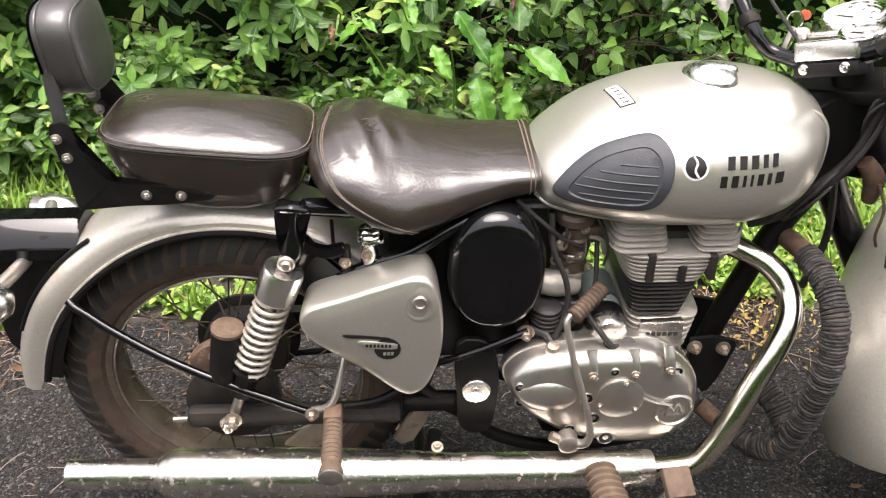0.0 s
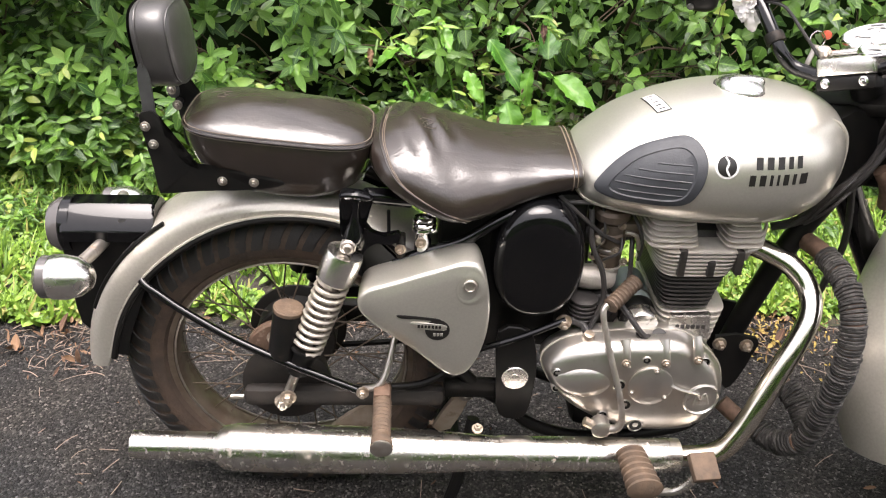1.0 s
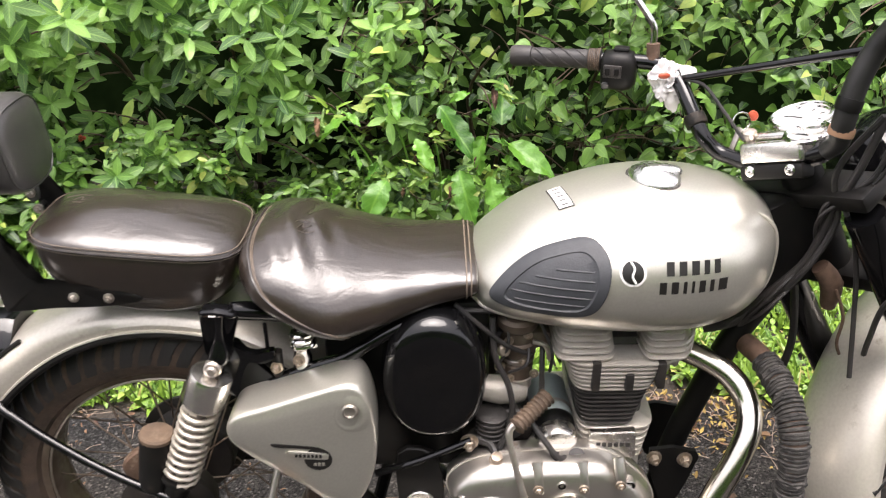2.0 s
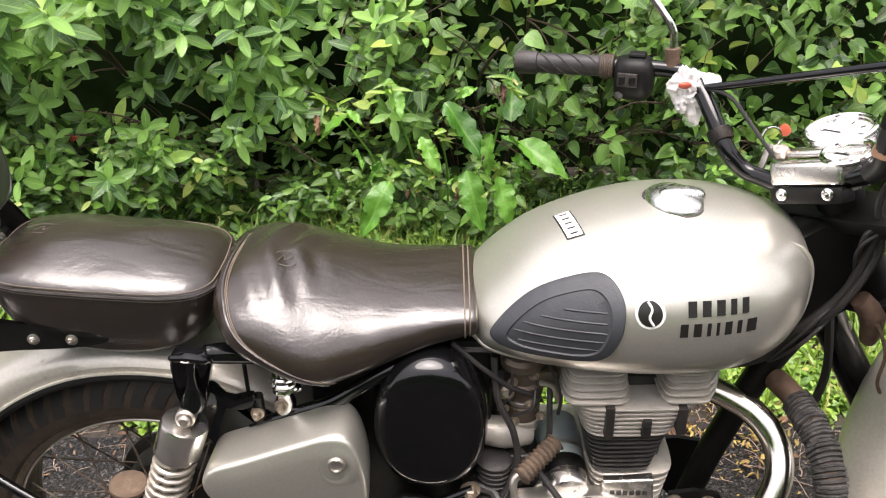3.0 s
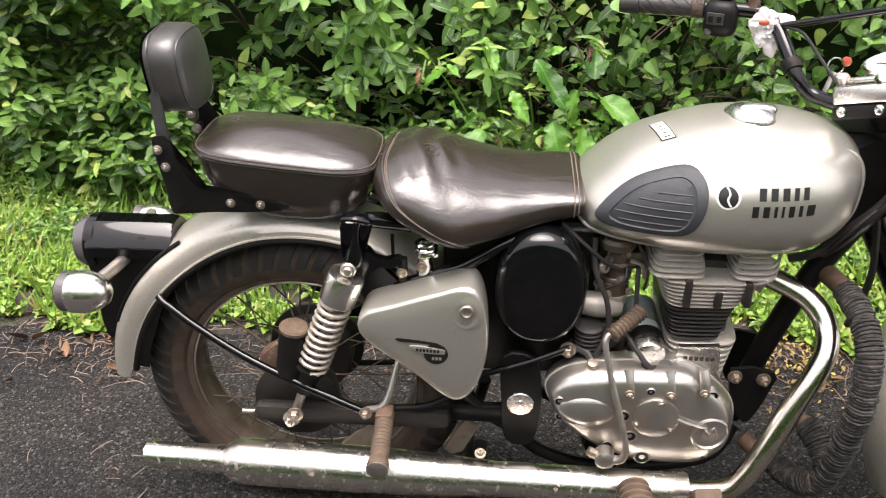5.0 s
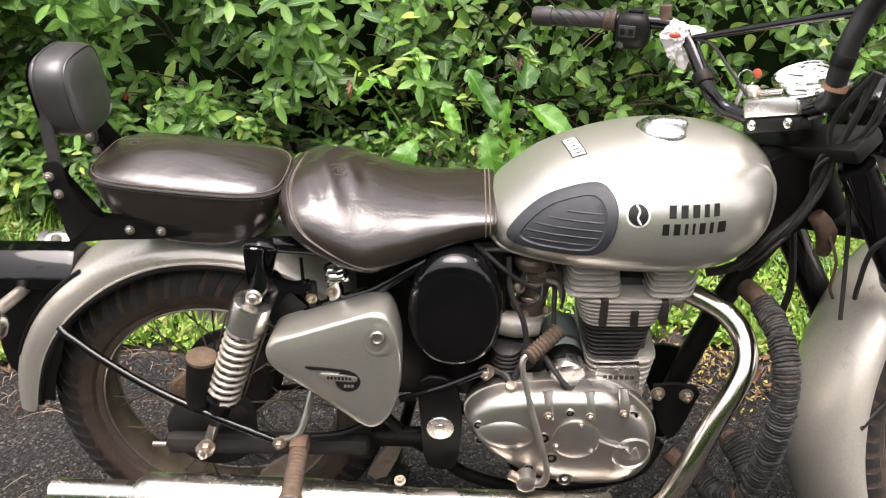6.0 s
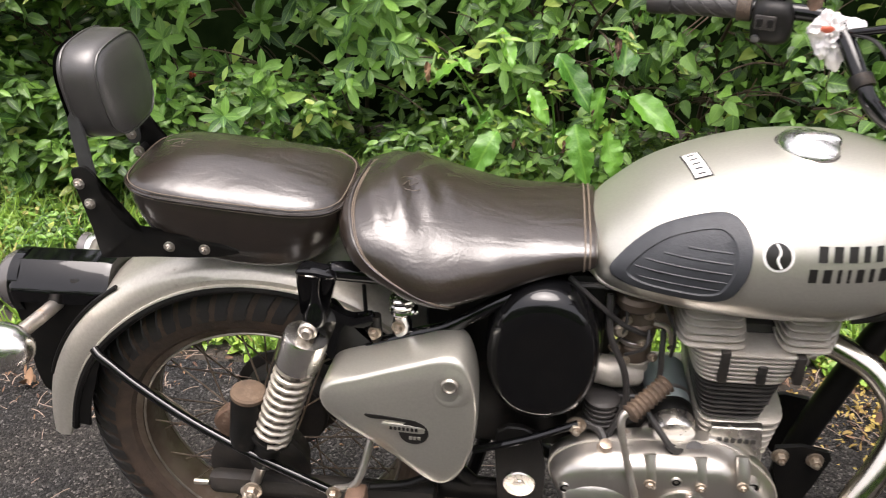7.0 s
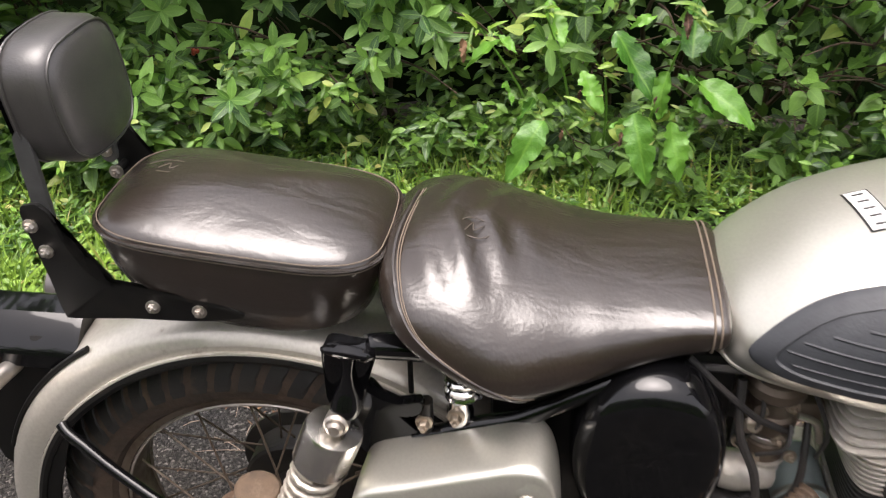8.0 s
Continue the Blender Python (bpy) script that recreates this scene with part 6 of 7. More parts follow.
    for x, z in ((0.217, 0.638), (0.252, 0.650)):
        part("bolt", bolt((x, 0.127 * side, z), 0.0065, 0.010, (0, side, 0)), M_BOLT, frame_ob)
    sp = []
    for k in range(41):
        t = 2 * math.pi * k / 13
        sp.append((0.258 + 0.017 * math.cos(t), 0.110 * side + 0.016 * math.sin(t), 0.664 + 0.030 * k / 40))
    part("seat_spring", tube(sp, 0.0042, 8, 1), M_CHROME, frame_ob, "chrome seat spring")
part("battery_box", box(0.285, 0.545, -0.085, 0.085, 0.40, 0.725, 0.012), M_SATIN, frame_ob, "black battery box under the seat")
part("guard_strap", tube([(0.196, -0.0835, 0.640), (0.196, -0.0835, 0.690)], 0.0032, 8, 1), M_SATIN, guard)
part("rubber_edge", tube([(0.379 * math.cos(radians(a)), -0.062, AX + 0.379 * math.sin(radians(a))) for a in range(122, 160, 4)], 0.0042, 8, 3), M_SATIN, guard, "black rubber edge")
flap = []
for a in range(138, 174, 3):
    ca, sa = math.cos(radians(a)), math.sin(radians(a))
    lo = 0.318 - 0.016 * min(1.0, (a - 138) / 14)
    flap.append([Vector((q * ca, yy, AX + q * sa)) for q, yy in ((0.333, -0.0828), (lo, -0.0828), (lo, -0.0785), (0.333, -0.0785))])
part("rear_flap", bridge(bmesh.new(), flap), M_SATIN, guard, "black rubber flap inside the mudguard")
part("inner_guard", arch(lambda u: guard_section(0.03, 0.374, 0.064), 75, 40, 20), M_FENDER, guard, "champagne inner mudguard")

# rear foot pegs, stand, chain
for side in (-1, 1):
    hanger = part("peg_hanger", tube([(0.218, 0.115 * side, 0.50), (0.205, 0.15 * side, 0.455), (0.185, 0.185 * side, 0.395), (0.150, 0.185 * side, 0.378)], 0.0062, 10, 4), M_STEEL, bike, "steel pillion peg hanger")
    part("loop", tube([(0.20, 0.17 * side, 0.372), (0.26, 0.15 * side, 0.365), (0.31, 0.13 * side, 0.385), (0.325, 0.115 * side, 0.42)], 0.0065, 10, 4), M_SATIN, hanger)
    part("knuckle", box(0.170, 0.201, min(0.18 * side, 0.215 * side), max(0.18 * side, 0.215 * side), 0.360, 0.390, 0.005), M_RUST, hanger)
    part("hanger_bolt", bolt((0.150, 0.195 * side, 0.378), 0.008, 0.010, (0, side, 0)), M_BOLT, hanger)
    rub = [(0.0145 + (0.0025 if k % 2 else 0.0), 0.0042 * k) for k in range(22)]
    part("peg_rubber", lathe([(0.009, -0.003)] + rub + [(0.019, 0.094), (0.020, 0.104), (0.017, 0.108), (0.006, 0.108)], (0.186, 0.210 * side, 0.372), (0.002, side * 0.113, -0.014), 20), M_DIRTY, hanger, "ribbed dusty brown peg rubber")
    part("peg_end", lathe([(0.019, 0.106), (0.0195, 0.110), (0.015, 0.112), (0.004, 0.112)], (0.186, 0.210 * side, 0.372), (0.002, side * 0.113, -0.014), 20), M_STEEL, hanger, "worn steel end washer")
part("chain", tube([(0.03, 0.10, 0.395), (0.25, 0.10, 0.40), (0.45, 0.095, 0.395), (0.50, 0.095, 0.36), (0.45, 0.095, 0.30), (0.25, 0.10, 0.28), (0.03, 0.10, 0.262)], 0.007, 6, 5), M_SATIN, bike, "oily drive chain")
stand = part("centre_stand", tube([(0.36, -0.10, 0.235), (0.335, -0.13, 0.12), (0.30, -0.15, 0.012)], 0.013, 10, 4), M_SATIN, bike, "black centre stand standing on the road")
part("leg", tube([(0.36, 0.10, 0.235), (0.335, 0.13, 0.12), (0.30, 0.15, 0.012)], 0.013, 10, 4), M_SATIN, stand)
part("cross_bar", tube([(0.33, -0.13, 0.11), (0.33, 0.13, 0.11)], 0.010, 10, 1), M_SATIN, stand)
for x, y in ((0.30, -0.15), (0.30, 0.15)):
    part("foot", box(x - 0.035, x + 0.03, y - 0.02, y + 0.02, 0.0, 0.014, 0.004), M_RUST, stand)
part("tan_plate", slab([(0.280, 0.170), (0.318, 0.165), (0.355, 0.25), (0.352, 0.268), (0.335, 0.266)], [(-0.054, 0.97), (-0.050, 1), (-0.046, 1), (-0.042, 0.97)], 2), M_TAN, stand, "dusty tan stand plate")
part("plate_bolt", bolt((0.346, -0.056, 0.256), 0.009, 0.008), M_STEEL, stand)
part("silencer_bracket", slab([(0.080, 0.222), (0.158, 0.222), (0.165, 0.276), (0.150, 0.278)], [(-0.112, 0.98), (-0.109, 1), (-0.104, 1), (-0.101, 0.98)], 2), M_TAN, bike, "dusty tan silencer bracket")
part("bracket_stud", bolt((0.36, -0.20, 0.298), 0.007, 0.01, (0, -0.3, 1)), M_TAN, bike)
part("chain_guard", slab([(0.06, 0.42), (0.30, 0.42), (0.45, 0.41), (0.46, 0.40), (0.06, 0.395)], [(0.09, 1), (0.115, 1)], 2), M_SATIN, bike, "black chain guard")
part("brake_arm", slab([(-0.065, 0.425), (-0.03, 0.462), (0.03, 0.470), (0.05, 0.445), (0.02, 0.40), (-0.04, 0.385)], [(-0.108, 0.9), (-0.104, 1.0), (-0.094, 1.0)], 4), M_RUST, rear, "rusty brake arm plate")
part("brake_cam", bolt((-0.015, -0.108, 0.435), 0.010, 0.014), M_BOLT, rear)
part("brake_plate", lathe([(0.02, 0.0), (0.085, 0.002), (0.085, 0.012), (0.05, 0.02)], (0, -0.092, AX), (0, -1, 0), 32), M_GRIME, rear, "dirty drum brake plate")

# rider's foot rest and brake pedal
rest = part("foot_rest", tube([(0.62, -0.10, 0.24), (0.63, -0.20, 0.255), (0.635, -0.25, 0.275)], 0.010, 10, 3), M_SATIN, bike, "foot rest with a ribbed brown rubber")
rub = [(0.0175 + (0.0070 if k % 4 in (1, 2) else 0.0) + 0.0002 * k, 0.0036 * k) for k in range(27)]
part("rubber", lathe([(0.010, -0.003)] + rub + [(0.010, 0.099)], (0.634, -0.250, 0.290), (0.008, -0.10, -0.002), 20, scale=(1.1, 0.8)), M_DIRTY, rest, "ribbed brown rubber")
pedal = part("brake_pedal", tube([(0.60, -0.14, 0.215), (0.66, -0.24, 0.20), (0.72, -0.275, 0.215), (0.752, -0.285, 0.262)], 0.008, 10, 5), M_OLDCHROME, bike, "brake pedal with a brown rubber pad")
bm = box(-0.024, 0.024, -0.026, 0.026, -0.010, 0.010, 0.004)
part("pedal_pad", bm, M_DIRTY, pedal, "worn brown pedal rubber", m=pose(0.760, -0.285, 0.285, 28, 0, 6))

# ---- steering: all of it turned to the left about the steering axis ----
HEAD = Vector((1.06, 0, 0.85))
DOWN = Vector((math.sin(radians(30)), 0, -math.cos(radians(30))))
AHEAD = Vector((math.cos(radians(30)), 0, math.sin(radians(30))))
S = Matrix.Translation(HEAD) @ Matrix.Rotation(radians(34), 4, -DOWN) @ Matrix.Translation(-HEAD)
PIVOT = Vector((1.04, 0, 0.85))
S_BAR = Matrix.Translation(PIVOT) @ Matrix.Rotation(radians(43), 4, -DOWN) @ Matrix.Translation(-PIVOT)
FAX = HEAD + DOWN * ((HEAD.z + 0.06 * AHEAD.z - AX) / -DOWN.z) + AHEAD * 0.06
FAX.y = 0


def other_side(p):
    """The mirror image of a point of the turned steering."""
    q = S_BAR.inverted() @ Vector(p)
    return S_BAR @ Vector((q.x, -q.y, q.z))


fw = wheel("front_wheel", "front wheel with a muddy tyre, turned to the left", S @ Matrix.Translation(FAX))
fg = part("front_mudguard", arch(lambda u: guard_section(0.042, 0.374), 205, 20, 72, centre=(FAX.x, FAX.z)), M_FENDER, bike, "champagne front mudguard", m=S.copy())
for side in (-1, 1):
    part("edge_bead", tube([(FAX.x + 0.3325 * math.cos(radians(a)), 0.0735 * side, FAX.z + 0.3325 * math.sin(radians(a))) for a in range(204, 20, -8)], 0.0035, 8, 3), M_CHROME, fg, "pale rolled edge", m=S.copy())
    part("mudguard_stay", tube([(FAX.x - 0.02, 0.09 * side, FAX.z), (FAX.x - 0.20, 0.082 * side, FAX.z + 0.10), (FAX.x - 0.345, 0.076 * side, FAX.z + 0.05)], 0.005, 8, 4), M_SATIN, fg, m=S.copy())
    top, low = HEAD - DOWN * 0.01 - AHEAD * 0.035 + Vector((0, 0.10 * side, 0)), FAX - AHEAD * 0.095 + Vector((0, 0.10 * side, 0))
    leg = part("fork_leg", tube([top, top.lerp(low, 0.66)], 0.0285, 20, 1), M_GLOSS, bike, "glossy black front fork leg", m=S.copy())
    part("lower_leg", lathe([(0.030, 0.0), (0.030, 0.02), (0.026, 0.03), (0.026, 0.20), (0.018, 0.215)], top.lerp(low, 0.64), DOWN, 20), M_CASE, leg, "aluminium lower leg", m=S.copy())
    part("axle_lug", tube([low, FAX + Vector((0, 0.10 * side, 0))], [0.018, 0.016], 12, 1), M_CASE, leg, m=S.copy())
    if side < 0:
        part("shroud_ring", lathe([(0.031, -0.012), (0.032, 0.0), (0.031, 0.012)], top.lerp(low, 0.36), DOWN, 20), M_STEEL, leg, m=S.copy())
for d in (-0.035, 0.125):
    c = HEAD + DOWN * d - AHEAD * 0.015
    part("yoke", box(-0.032, 0.036, -0.118, 0.118, -0.015, 0.015, 0.008), M_SATIN, bike, "black fork yoke", m=S @ Matrix.Translation(c) @ Matrix.Rotation(radians(-30), 4, "Y"))
nac = part("headlamp", lathe([(0.02, -0.10), (0.06, -0.085), (0.088, -0.04), (0.096, 0.02), (0.098, 0.06), (0.090, 0.068)], (1.235, 0, 0.885), (1, 0, -0.05), 32), M_GLOSS, bike, "glossy black headlamp shell", m=S.copy())
part("rim", lathe([(0.099, 0.05), (0.103, 0.062), (0.098, 0.078), (0.090, 0.080)], (1.235, 0, 0.885), (1, 0, -0.05), 32), M_CHROME, nac, "chrome headlamp rim", m=S.copy())
part("lens", lathe([(0.092, 0.074), (0.07, 0.086), (0.03, 0.093)], (1.235, 0, 0.885), (1, 0, -0.05), 32), M_DIAL, nac, m=S.copy())
for side in (-1, 1):
    ind = part("front_indicator", lathe([(0.006, -0.05), (0.020, -0.044), (0.033, -0.026), (0.0385, -0.004), (0.0385, 0.018), (0.036, 0.022)], (1.20, 0.16 * side, 0.83), (1, 0, 0), 24), M_CHROME, bike, "chrome bullet indicator", m=S.copy())
    part("stem", tube([(1.20, 0.13 * side, 0.83), (1.19, 0.05 * side, 0.84)], 0.010, 10, 1), M_STEEL, ind, m=S.copy())

# handlebar
BAR = [(0.958, -0.004, 0.912), (0.925, 0.040, 0.907), (0.905, 0.058, 0.912), (0.884, 0.072, 0.934), (0.868, 0.105, 0.972), (0.856, 0.140, 1.000), (0.836, 0.170, 1.016), (0.795, 0.192, 1.018), (0.70, 0.225, 1.015), (0.607, 0.257, 1.012)]
bars = part("handlebar", tube([other_side(p) for p in BAR[:0:-1]] + BAR, 0.0125, 14, 5), M_GLOSS, bike, "black tubular handlebar turned to the left")
for far in (False, True):
    f = (lambda p: other_side(p)) if far else (lambda p: Vector(p))
    a, b = f((0.742, 0.211, 1.016)), f((0.607, 0.257, 1.012))
    grip = part("grip", lathe([(0.013, -0.002), (0.0178, 0.0), (0.0178, 0.020), (0.0158, 0.022), (0.0155, 0.060), (0.0152, 0.112), (0.0150, 0.118)], a, b - a, 24), M_GRIP, bars, "worn black rubber grip")
    way = (b - a).normalized()
    gu = way.orthogonal().normalized()
    gv = way.cross(gu)
    for k in range(5):
        swirl = [a + way * (0.024 + 0.088 * q / 24) + 0.0154 * (math.cos(0.19 * q + 1.257 * k) * gu + math.sin(0.19 * q + 1.257 * k) * gv) for q in range(25)]
        part("grip_rib", tube(swirl, 0.0013, 5, 1), M_GRIP, grip)
    for k in range(6):
        part("grip_ring", lathe([(0.0176, 0.0), (0.0188, 0.0008), (0.0188, 0.0018), (0.0176, 0.0026)], a + way * (0.0005 + 0.0033 * k), way, 20), M_DIRTY, grip)
    part("bar_end", lathe([(0.0150, 0.117), (0.0172, 0.118), (0.0178, 0.121), (0.0178, 0.148), (0.016, 0.153), (0.006, 0.155)], a, b - a, 24), M_GRIP, grip, "round grip end")
    at_pod = Matrix.Translation(f((0.773, 0.20, 1.005))) @ Matrix.Rotation(radians(-18 if not far else 60), 4, "Z")
    pod = part("switch_pod", bridge(bmesh.new(), [[Vector((x, yy * (1 if yy < 0 else 0.9), zz * 1.12 - 0.003)) for yy, zz in rounded(q, q, 0, 3.0, 32)] for x, q in ((-0.030, 0.016), (-0.029, 0.0225), (-0.024, 0.0270), (-0.010, 0.0295), (0.008, 0.0300), (0.020, 0.0270), (0.027, 0.0200), (0.028, 0.012))]), M_SATIN, bars, "black switch pod", m=at_pod, angle=40)
    part("switch_panel", box(-0.024, 0.006, -0.0312, -0.022, -0.010, 0.011, 0.002), M_GRIP, pod, m=at_pod)
    part("switch", box(-0.021, -0.012, -0.0345, -0.028, -0.006, 0.007, 0.002), M_SATIN, pod, m=at_pod)
    part("switch", box(-0.006, 0.003, -0.0340, -0.028, -0.006, 0.007, 0.002), M_SATIN, pod, m=at_pod)
    part("horn_button", lathe([(0.0062, 0.0), (0.0062, 0.004), (0.004, 0.005)], (-0.020, -0.024, -0.024), (0, -1, -0.3), 14), M_ARM, pod, m=at_pod)
    part("pod_top", box(-0.012, 0.014, -0.012, 0.010, 0.028, 0.036, 0.004), M_SATIN, pod, m=at_pod)
    part("collar", lathe([(0.017, 0), (0.0175, 0.002), (0.0175, 0.016), (0.017, 0.018)], f((0.878, 0.08, 0.945)), f((0.868, 0.105, 0.972)) - f((0.878, 0.08, 0.945)), 16), M_SATIN, bars)
    part("mirror_base", tube([f((0.822, 0.180, 1.02)), f((0.820, 0.182, 1.050))], 0.011, 10, 1), M_RUST, bars, "rusty mirror clamp")
    part("mirror_stem", tube([f((0.820, 0.182, 1.045)), f((0.819, 0.184, 1.075)), f((0.800, 0.192, 1.105)), f((0.765, 0.205, 1.15)), f((0.73, 0.22, 1.21)), f((0.70, 0.23, 1.26))], 0.0055, 10, 5), M_CHROME, bars, "chrome mirror stem")
    part("mirror_head", lathe([(0.02, -0.012), (0.04, -0.008), (0.047, 0.004), (0.047, 0.008), (0.02, 0.009)], f((0.69, 0.235, 1.30)), Vector((-1, -0.4 if not far else -0.2, -0.1)), 24), M_CHROME, bars, "round chrome mirror")
    lever = [f((0.80, 0.215, 1.0)), f((0.76, 0.245, 0.995)), f((0.68, 0.28, 0.99)), f((0.60, 0.30, 0.99))]
    part("lever", tube(lever, 0.0055, 8, 4), M_STEEL, bars, "steel lever")
lo, hi = Vector((0.856, 0.140, 1.002)), other_side((0.856, 0.140, 1.002))
part("cross_bar", tube([lo, hi], 0.0062, 12, 1), M_GLOSS, bars, "thin black cross bar")
part("sleeve", tube([other_side(p) for p in BAR[1:7]], [0.0132, 0.0150, 0.0158, 0.0158, 0.0158, 0.0150], 14, 5), M_SLEEVE, bars, "black rubber sleeve")
part("strap", lathe([(0.0176, -0.006), (0.0182, 0.0), (0.0176, 0.006)], other_side((0.894, 0.065, 0.923)), other_side((0.868, 0.105, 0.972)) - other_side((0.884, 0.072, 0.934)), 16), M_BRASS, bars, "tan strap")
# crumpled plastic tied round the clutch perch: a creased film with loose corners
bm = bmesh.new()
bmesh.ops.create_icosphere(bm, subdivisions=5, radius=0.030)
for v in bm.verts:
    d = v.co.normalized()
    corner = sum(w * max(0.0, d.dot(Vector(c).normalized())) ** 14 for c, w in (((-1, -0.5, 0.35), 0.020), ((1, -0.4, 0.45), 0.024), ((0.25, -0.5, -1), 0.026), ((-0.5, -0.3, 1), 0.016), ((0.8, -0.7, -0.4), 0.012), ((-0.6, -0.8, -0.7), 0.014)))
    ridge = 1.0 - abs(noise.noise(d * 3.1 + Vector((4, 2, 9)))) * 2.2
    fine = 1.0 - abs(noise.noise(d * 7.5 + Vector((1, 8, 3)))) * 2.2
    v.co = d * (0.0200 + 0.8 * corner + 0.0065 * ridge + 0.0030 * fine)
    v.co.z *= 1.12
bag = part("plastic_wrap", bm, M_PLASTIC, bars, "crumpled white plastic film round the lever perch", m=Matrix.Translation((0.844, 0.156, 0.996)), angle=70)
bm = bmesh.new()
bmesh.ops.create_icosphere(bm, subdivisions=2, radius=0.010)
part("print_patch", bm, M_RED, bag, "faded red print", m=Matrix.Translation((0.829, 0.128, 1.012)) @ Matrix.Diagonal((1.0, 0.40, 0.55, 1)))
part("cable", tube([(0.856, 0.135, 1.005), (0.885, 0.10, 1.005), (0.91, 0.07, 0.975), (0.94, 0.04, 0.935)], 0.003, 8, 5), M_GRIP, bars)

part("cable", tube([other_side((0.80, 0.19, 1.0)), Vector((1.12, -0.20, 0.86)), Vector((1.10, -0.17, 0.76)), Vector((1.115, -0.13, 0.68)), Vector((1.13, -0.10, 0.63))], 0.0045, 8, 6), M_GRIP, bars)
part("cable", tube([Vector((1.03, 0.01, 0.78)), Vector((1.06, 0.02, 0.66)), Vector((1.075, 0.03, 0.56)), Vector((1.06, 0.04, 0.45))], 0.007, 8, 6), M_GRIP, bars)

part("wiring_harness", tube([(1.079, -0.10, 1.02), (1.060, -0.09, 0.93), (1.048, -0.065, 0.860), (1.034, -0.055, 0.775), (0.984, -0.045, 0.705), (0.945, -0.03, 0.650), (0.90, -0.02, 0.63)], [0.006, 0.006, 0.007, 0.009, 0.009, 0.009, 0.008], 10, 6), M_GRIP, bars, "taped black wiring harness")
for dx, dz, rr in ((0.012, 0.012, 0.004), (-0.010, -0.014, 0.005), (0.016, -0.006, 0.003)):
    part("cable", tube([(1.085 + dx, -0.10, 1.02), (1.058 + dx * 2, -0.085 - dx, 0.93), (1.046 - dx, -0.07, 0.86 + dz), (1.03 + dx, -0.06 + dx, 0.772 + dz), (0.984, -0.05 - dx, 0.705 + dz), (0.94 + dx, -0.035, 0.645)], rr, 8, 6), M_GRIP, bars)
part("cable", tube([(1.050, -0.075, 0.890), (1.073, -0.09, 0.839), (1.092, -0.09, 0.775), (1.100, -0.10, 0.70), (1.105, -0.12, 0.60)], 0.004, 8, 6), M_GRIP, bars)
part("steering_lock", lathe([(0.013, -0.01), (0.013, 0.004), (0.010, 0.006), (0.003, 0.006)], (1.095, 0.050, 0.645), (-0.3, -1, 0.2), 18), M_STEEL, bars, "steel steering lock")

part("cable_clamp", tube([(1.052, -0.058, 0.765), (1.075, -0.060, 0.735), (1.082, -0.050, 0.690)], [0.014, 0.018, 0.012], 12, 3), M_RUST, bars, "rusty headstock bracket")
part("horn_wire", tube([(1.075, -0.078, 0.735), (1.092, -0.085, 0.690), (1.094, -0.080, 0.640), (1.108, -0.070, 0.610)], 0.0026, 6, 5), M_RUST, bars)
# clamp, dials, key
mid = (Vector(BAR[1]) + other_side(BAR[1])) / 2
face = Matrix.Translation(mid) @ S_BAR.to_3x3().to_4x4() @ Matrix.Rotation(radians(90), 4, "Z")
clamp = part("bar_clamp", box(-0.052, 0.052, -0.018, 0.018, -0.012, 0.020, 0.006, segs=3), M_SPRING, bike, "polished alloy handlebar clamp", m=face.copy())
part("lower_clamp", box(-0.052, 0.052, -0.014, 0.020, -0.036, -0.013, 0.005), M_SATIN, clamp, m=face.copy())
sgn = 1 if (face.to_3x3() @ Vector((0, 1, 0))).x < 0 else -1
for u in (-0.033, 0.033):
    p = face @ Vector((u, 0.020 * sgn, -0.022))
    part("bolt", bolt(p, 0.0056, 0.005, face.to_3x3() @ Vector((0, sgn, 0))), M_CHROME, clamp)
dash = part("dash_plate", box(-0.062, 0.062, -0.05, 0.05, -0.006, 0.006, 0.005, segs=3), M_SPRING, bike, "polished alloy yoke cover", m=face @ Matrix.Translation((0, -0.068 * sgn, 0.026)))
for p, rr, nm in (((1.035, 0.060, 0.956), 0.046, "speedometer"), ((1.008, -0.033, 0.962), 0.031, "ammeter")):
    ax = Vector((-0.34, 0.04, 1))
    dial = part(nm, lathe([(rr * 0.9, -0.03), (rr * 1.0, -0.01), (rr * 1.06, 0.004), (rr * 1.03, 0.009), (rr * 0.96, 0.010), (rr * 0.89, 0.005)], p, ax, 36), M_CHROME, bike, "round chrome-rimmed dial with a white face")
    part("bowl_rim", tube([Vector(p) + ax.to_track_quat("Z", "Y").to_matrix() @ Vector((rr * math.cos(t), rr * math.sin(t), 0.011)) for t in [2 * math.pi * k / 32 for k in range(32)]], 0.0042, 10, 2, True), M_CHROME, dial, "thick chrome bezel")
    part("dial_face", lathe([(rr * 0.92, 0.0050), (rr * 0.9, 0.0062), (rr * 0.1, 0.0062)], p, ax, 32), M_DIAL, dial, "white dial face")
    q = ax.to_track_quat("Z", "Y").to_matrix()
    for k in range(7):
        t = radians(-40 + 43 * k)
        c = Vector(p) + q @ Vector((rr * 0.72 * math.cos(t), rr * 0.72 * math.sin(t), 0.0068))
        e = Vector(p) + q @ Vector((rr * 0.58 * math.cos(t), rr * 0.58 * math.sin(t), 0.0068))
        part("tick", tube([c, e], 0.0007, 4, 1), M_INK, dial)
    part("needle", tube([Vector(p) + q @ Vector((0, 0, 0.0074)), Vector(p) + q @ Vector((-rr * 0.5, -rr * 0.35, 0.0074))], 0.0009, 5, 1), M_INK, dial)
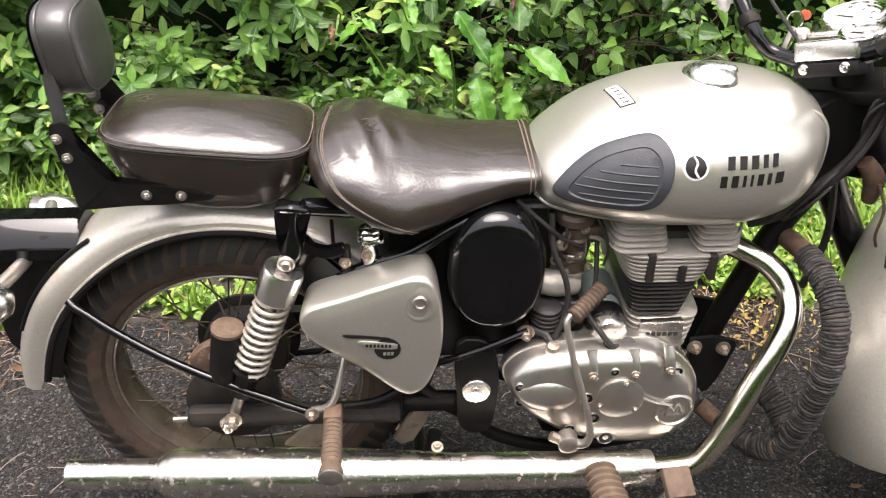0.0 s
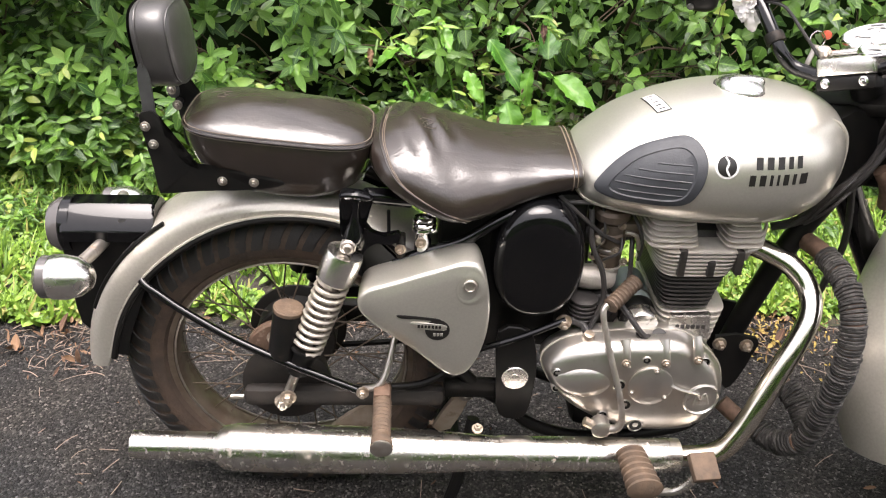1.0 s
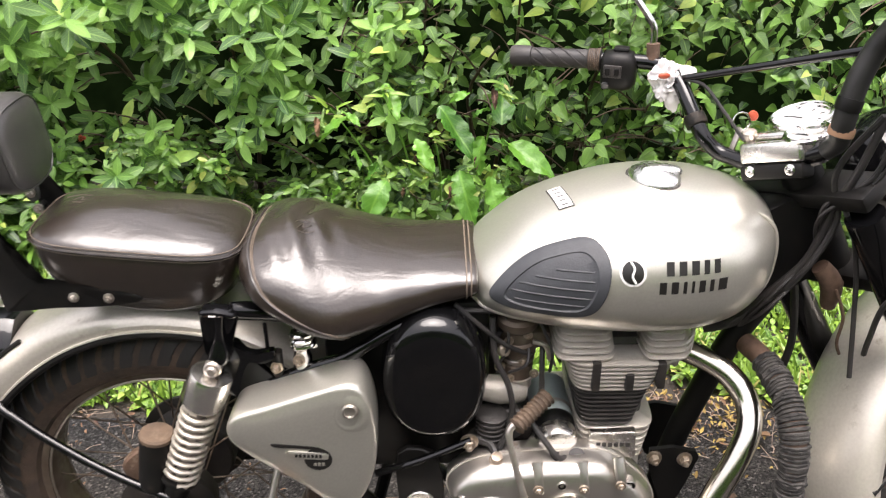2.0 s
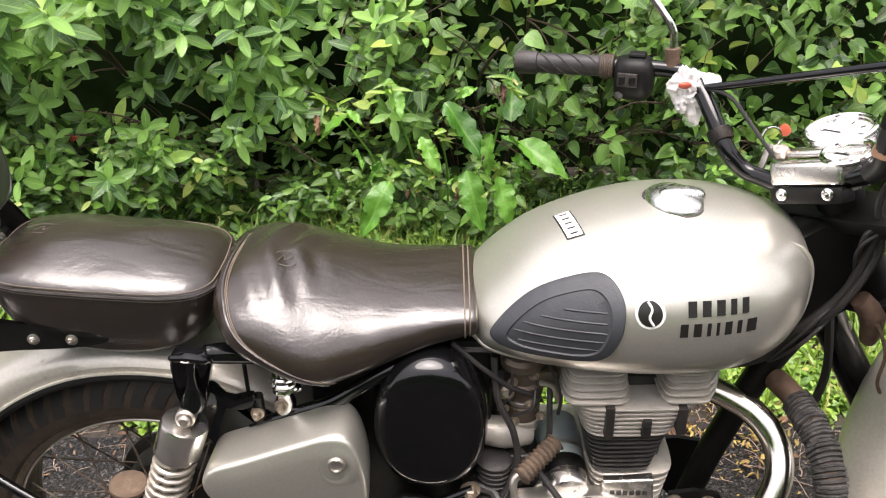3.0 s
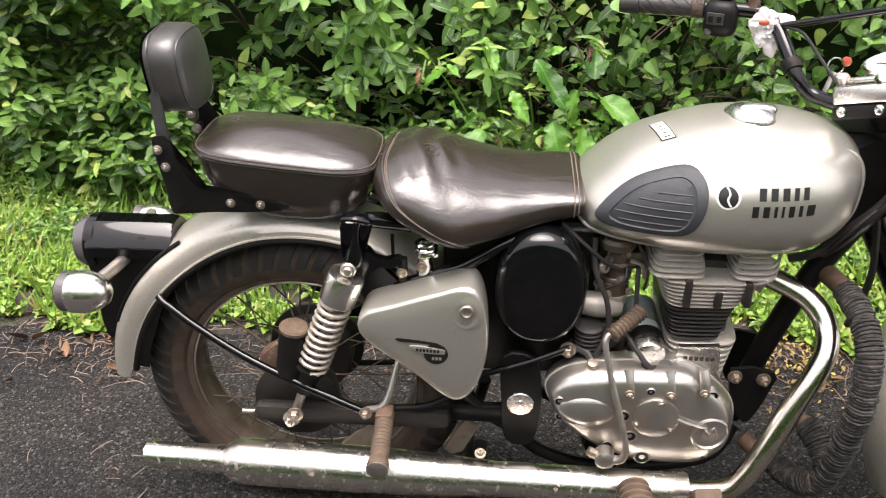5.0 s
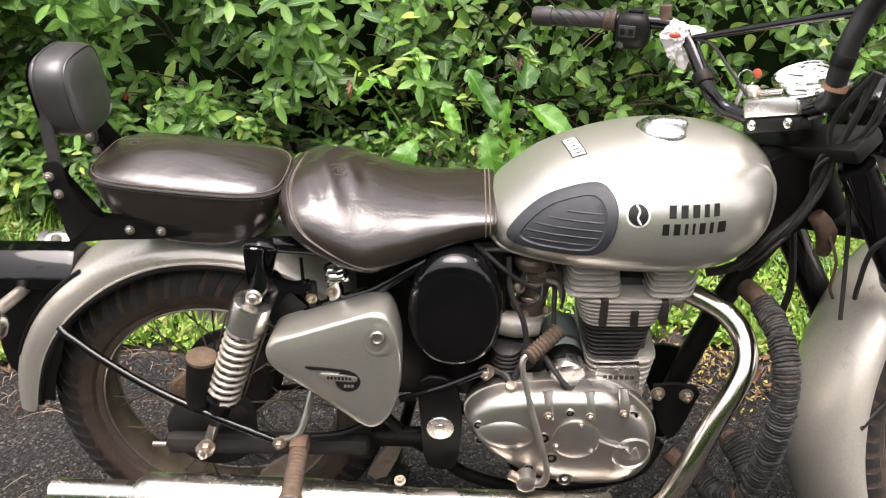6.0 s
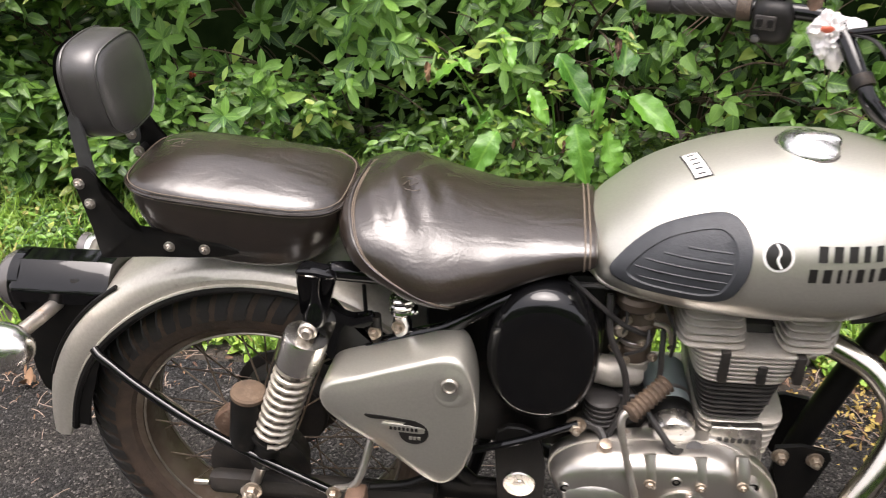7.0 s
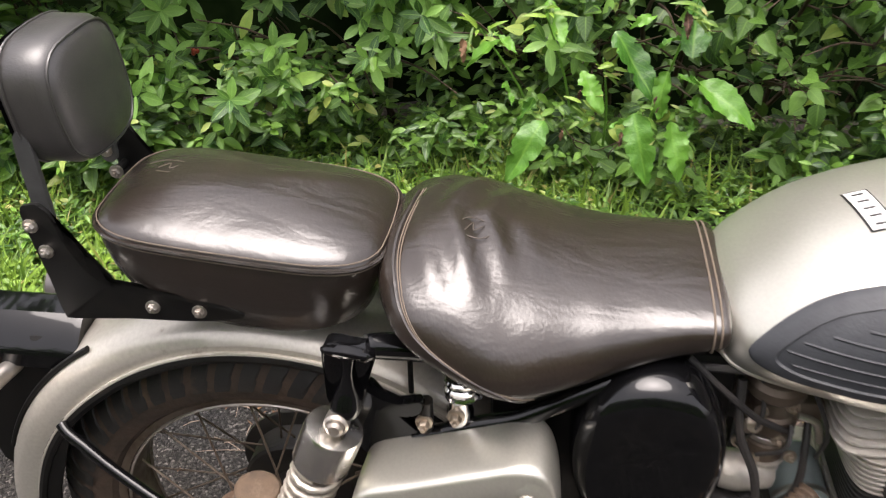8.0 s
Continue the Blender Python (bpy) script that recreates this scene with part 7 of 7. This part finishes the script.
lock = part("ignition_lock", lathe([(0.011, -0.006), (0.012, 0.003), (0.010, 0.008), (0.006, 0.009)], (0.950, 0.045, 0.940), (-0.3, -0.2, 1), 20), M_STEEL, bike, "steel ignition lock with a key")
part("key", box(-0.0015, 0.0015, -0.005, 0.005, -0.026, 0.014, 0.001), M_STEEL, lock, "steel key", m=pose(0.932, 0.050, 0.938, 0, 20, 30))
part("key_ring", tube([Vector((0.938, 0.055, 0.960)) + Vector((0.013 * math.cos(t), 0.004 * math.sin(t), 0.013 * math.sin(t))) for t in [k * math.pi / 6 for k in range(12)]], 0.0014, 6, 2, True), M_CHROME, lock)
part("kill_knob", lathe([(0.007, -0.02), (0.008, 0.0), (0.007, 0.004), (0.003, 0.005)], (0.958, 0.065, 0.965), (-0.3, -0.9, 0.2), 16), M_RED, bike, "orange-red plastic knob")

# crash guard bound with rope
GUARD = [(0.975, -0.02, 0.600), (0.990, -0.07, 0.598), (1.000, -0.135, 0.585), (1.003, -0.185, 0.555), (1.003, -0.208, 0.505), (1.002, -0.212, 0.44), (1.000, -0.195, 0.345), (0.995, -0.165, 0.24), (0.975, -0.12, 0.185), (0.93, -0.07, 0.19), (0.88, -0.03, 0.22)]
cg = part("crash_guard", tube(GUARD, 0.0178, 14, 5), M_RUST, bike, "crash guard bar bound with black rope")


def wound(path, rr, rope, pitch):
    """A cord wound closely round a bar."""
    line = spline(path, 40)
    out, up, turn = [], None, 0.0
    for i in range(1, len(line) - 1):
        step = (line[i + 1] - line[i]).length
        d = (line[i + 1] - line[i - 1]).normalized()
        up = d.orthogonal().normalized() if up is None else (up - d * up.dot(d)).normalized()
        k = max(1, int(step / pitch * 11))
        for s in range(k):
            turn += 2 * math.pi * step / pitch / k
            p = line[i].lerp(line[i + 1], s / k)
            out.append(p + d * 0.004 * noise.noise(p * 70 + Vector((turn * 0.05, 0, 0))) + (rr + 0.0035 * noise.noise(p * 38 + Vector((0, turn * 0.11, 0)))) * (math.cos(turn) * up + math.sin(turn) * d.cross(up)))
    return tube(out, rope, 6, 1)


part("rope", wound(GUARD[1:9], 0.0205, 0.0032, 0.0059), M_ROPE, cg, "black rope wound closely round the bar")
part("lower_bar", tube([(0.985, -0.165, 0.235), (0.955, -0.12, 0.20), (0.92, -0.06, 0.215)], 0.018, 12, 4), M_RUST, cg)
part("lower_rope", wound([(0.985, -0.165, 0.235), (0.955, -0.12, 0.20), (0.92, -0.06, 0.215)], 0.0215, 0.0034, 0.0059), M_ROPE, cg)
part("inner_bar", tube([(0.965, -0.085, 0.315), (0.985, -0.12, 0.30), (1.0, -0.165, 0.27)], 0.018, 12, 4), M_RUST, cg)
part("inner_rope", wound([(0.970, -0.092, 0.312), (0.985, -0.12, 0.30), (1.0, -0.165, 0.27)], 0.0215, 0.0034, 0.0059), M_ROPE, cg)
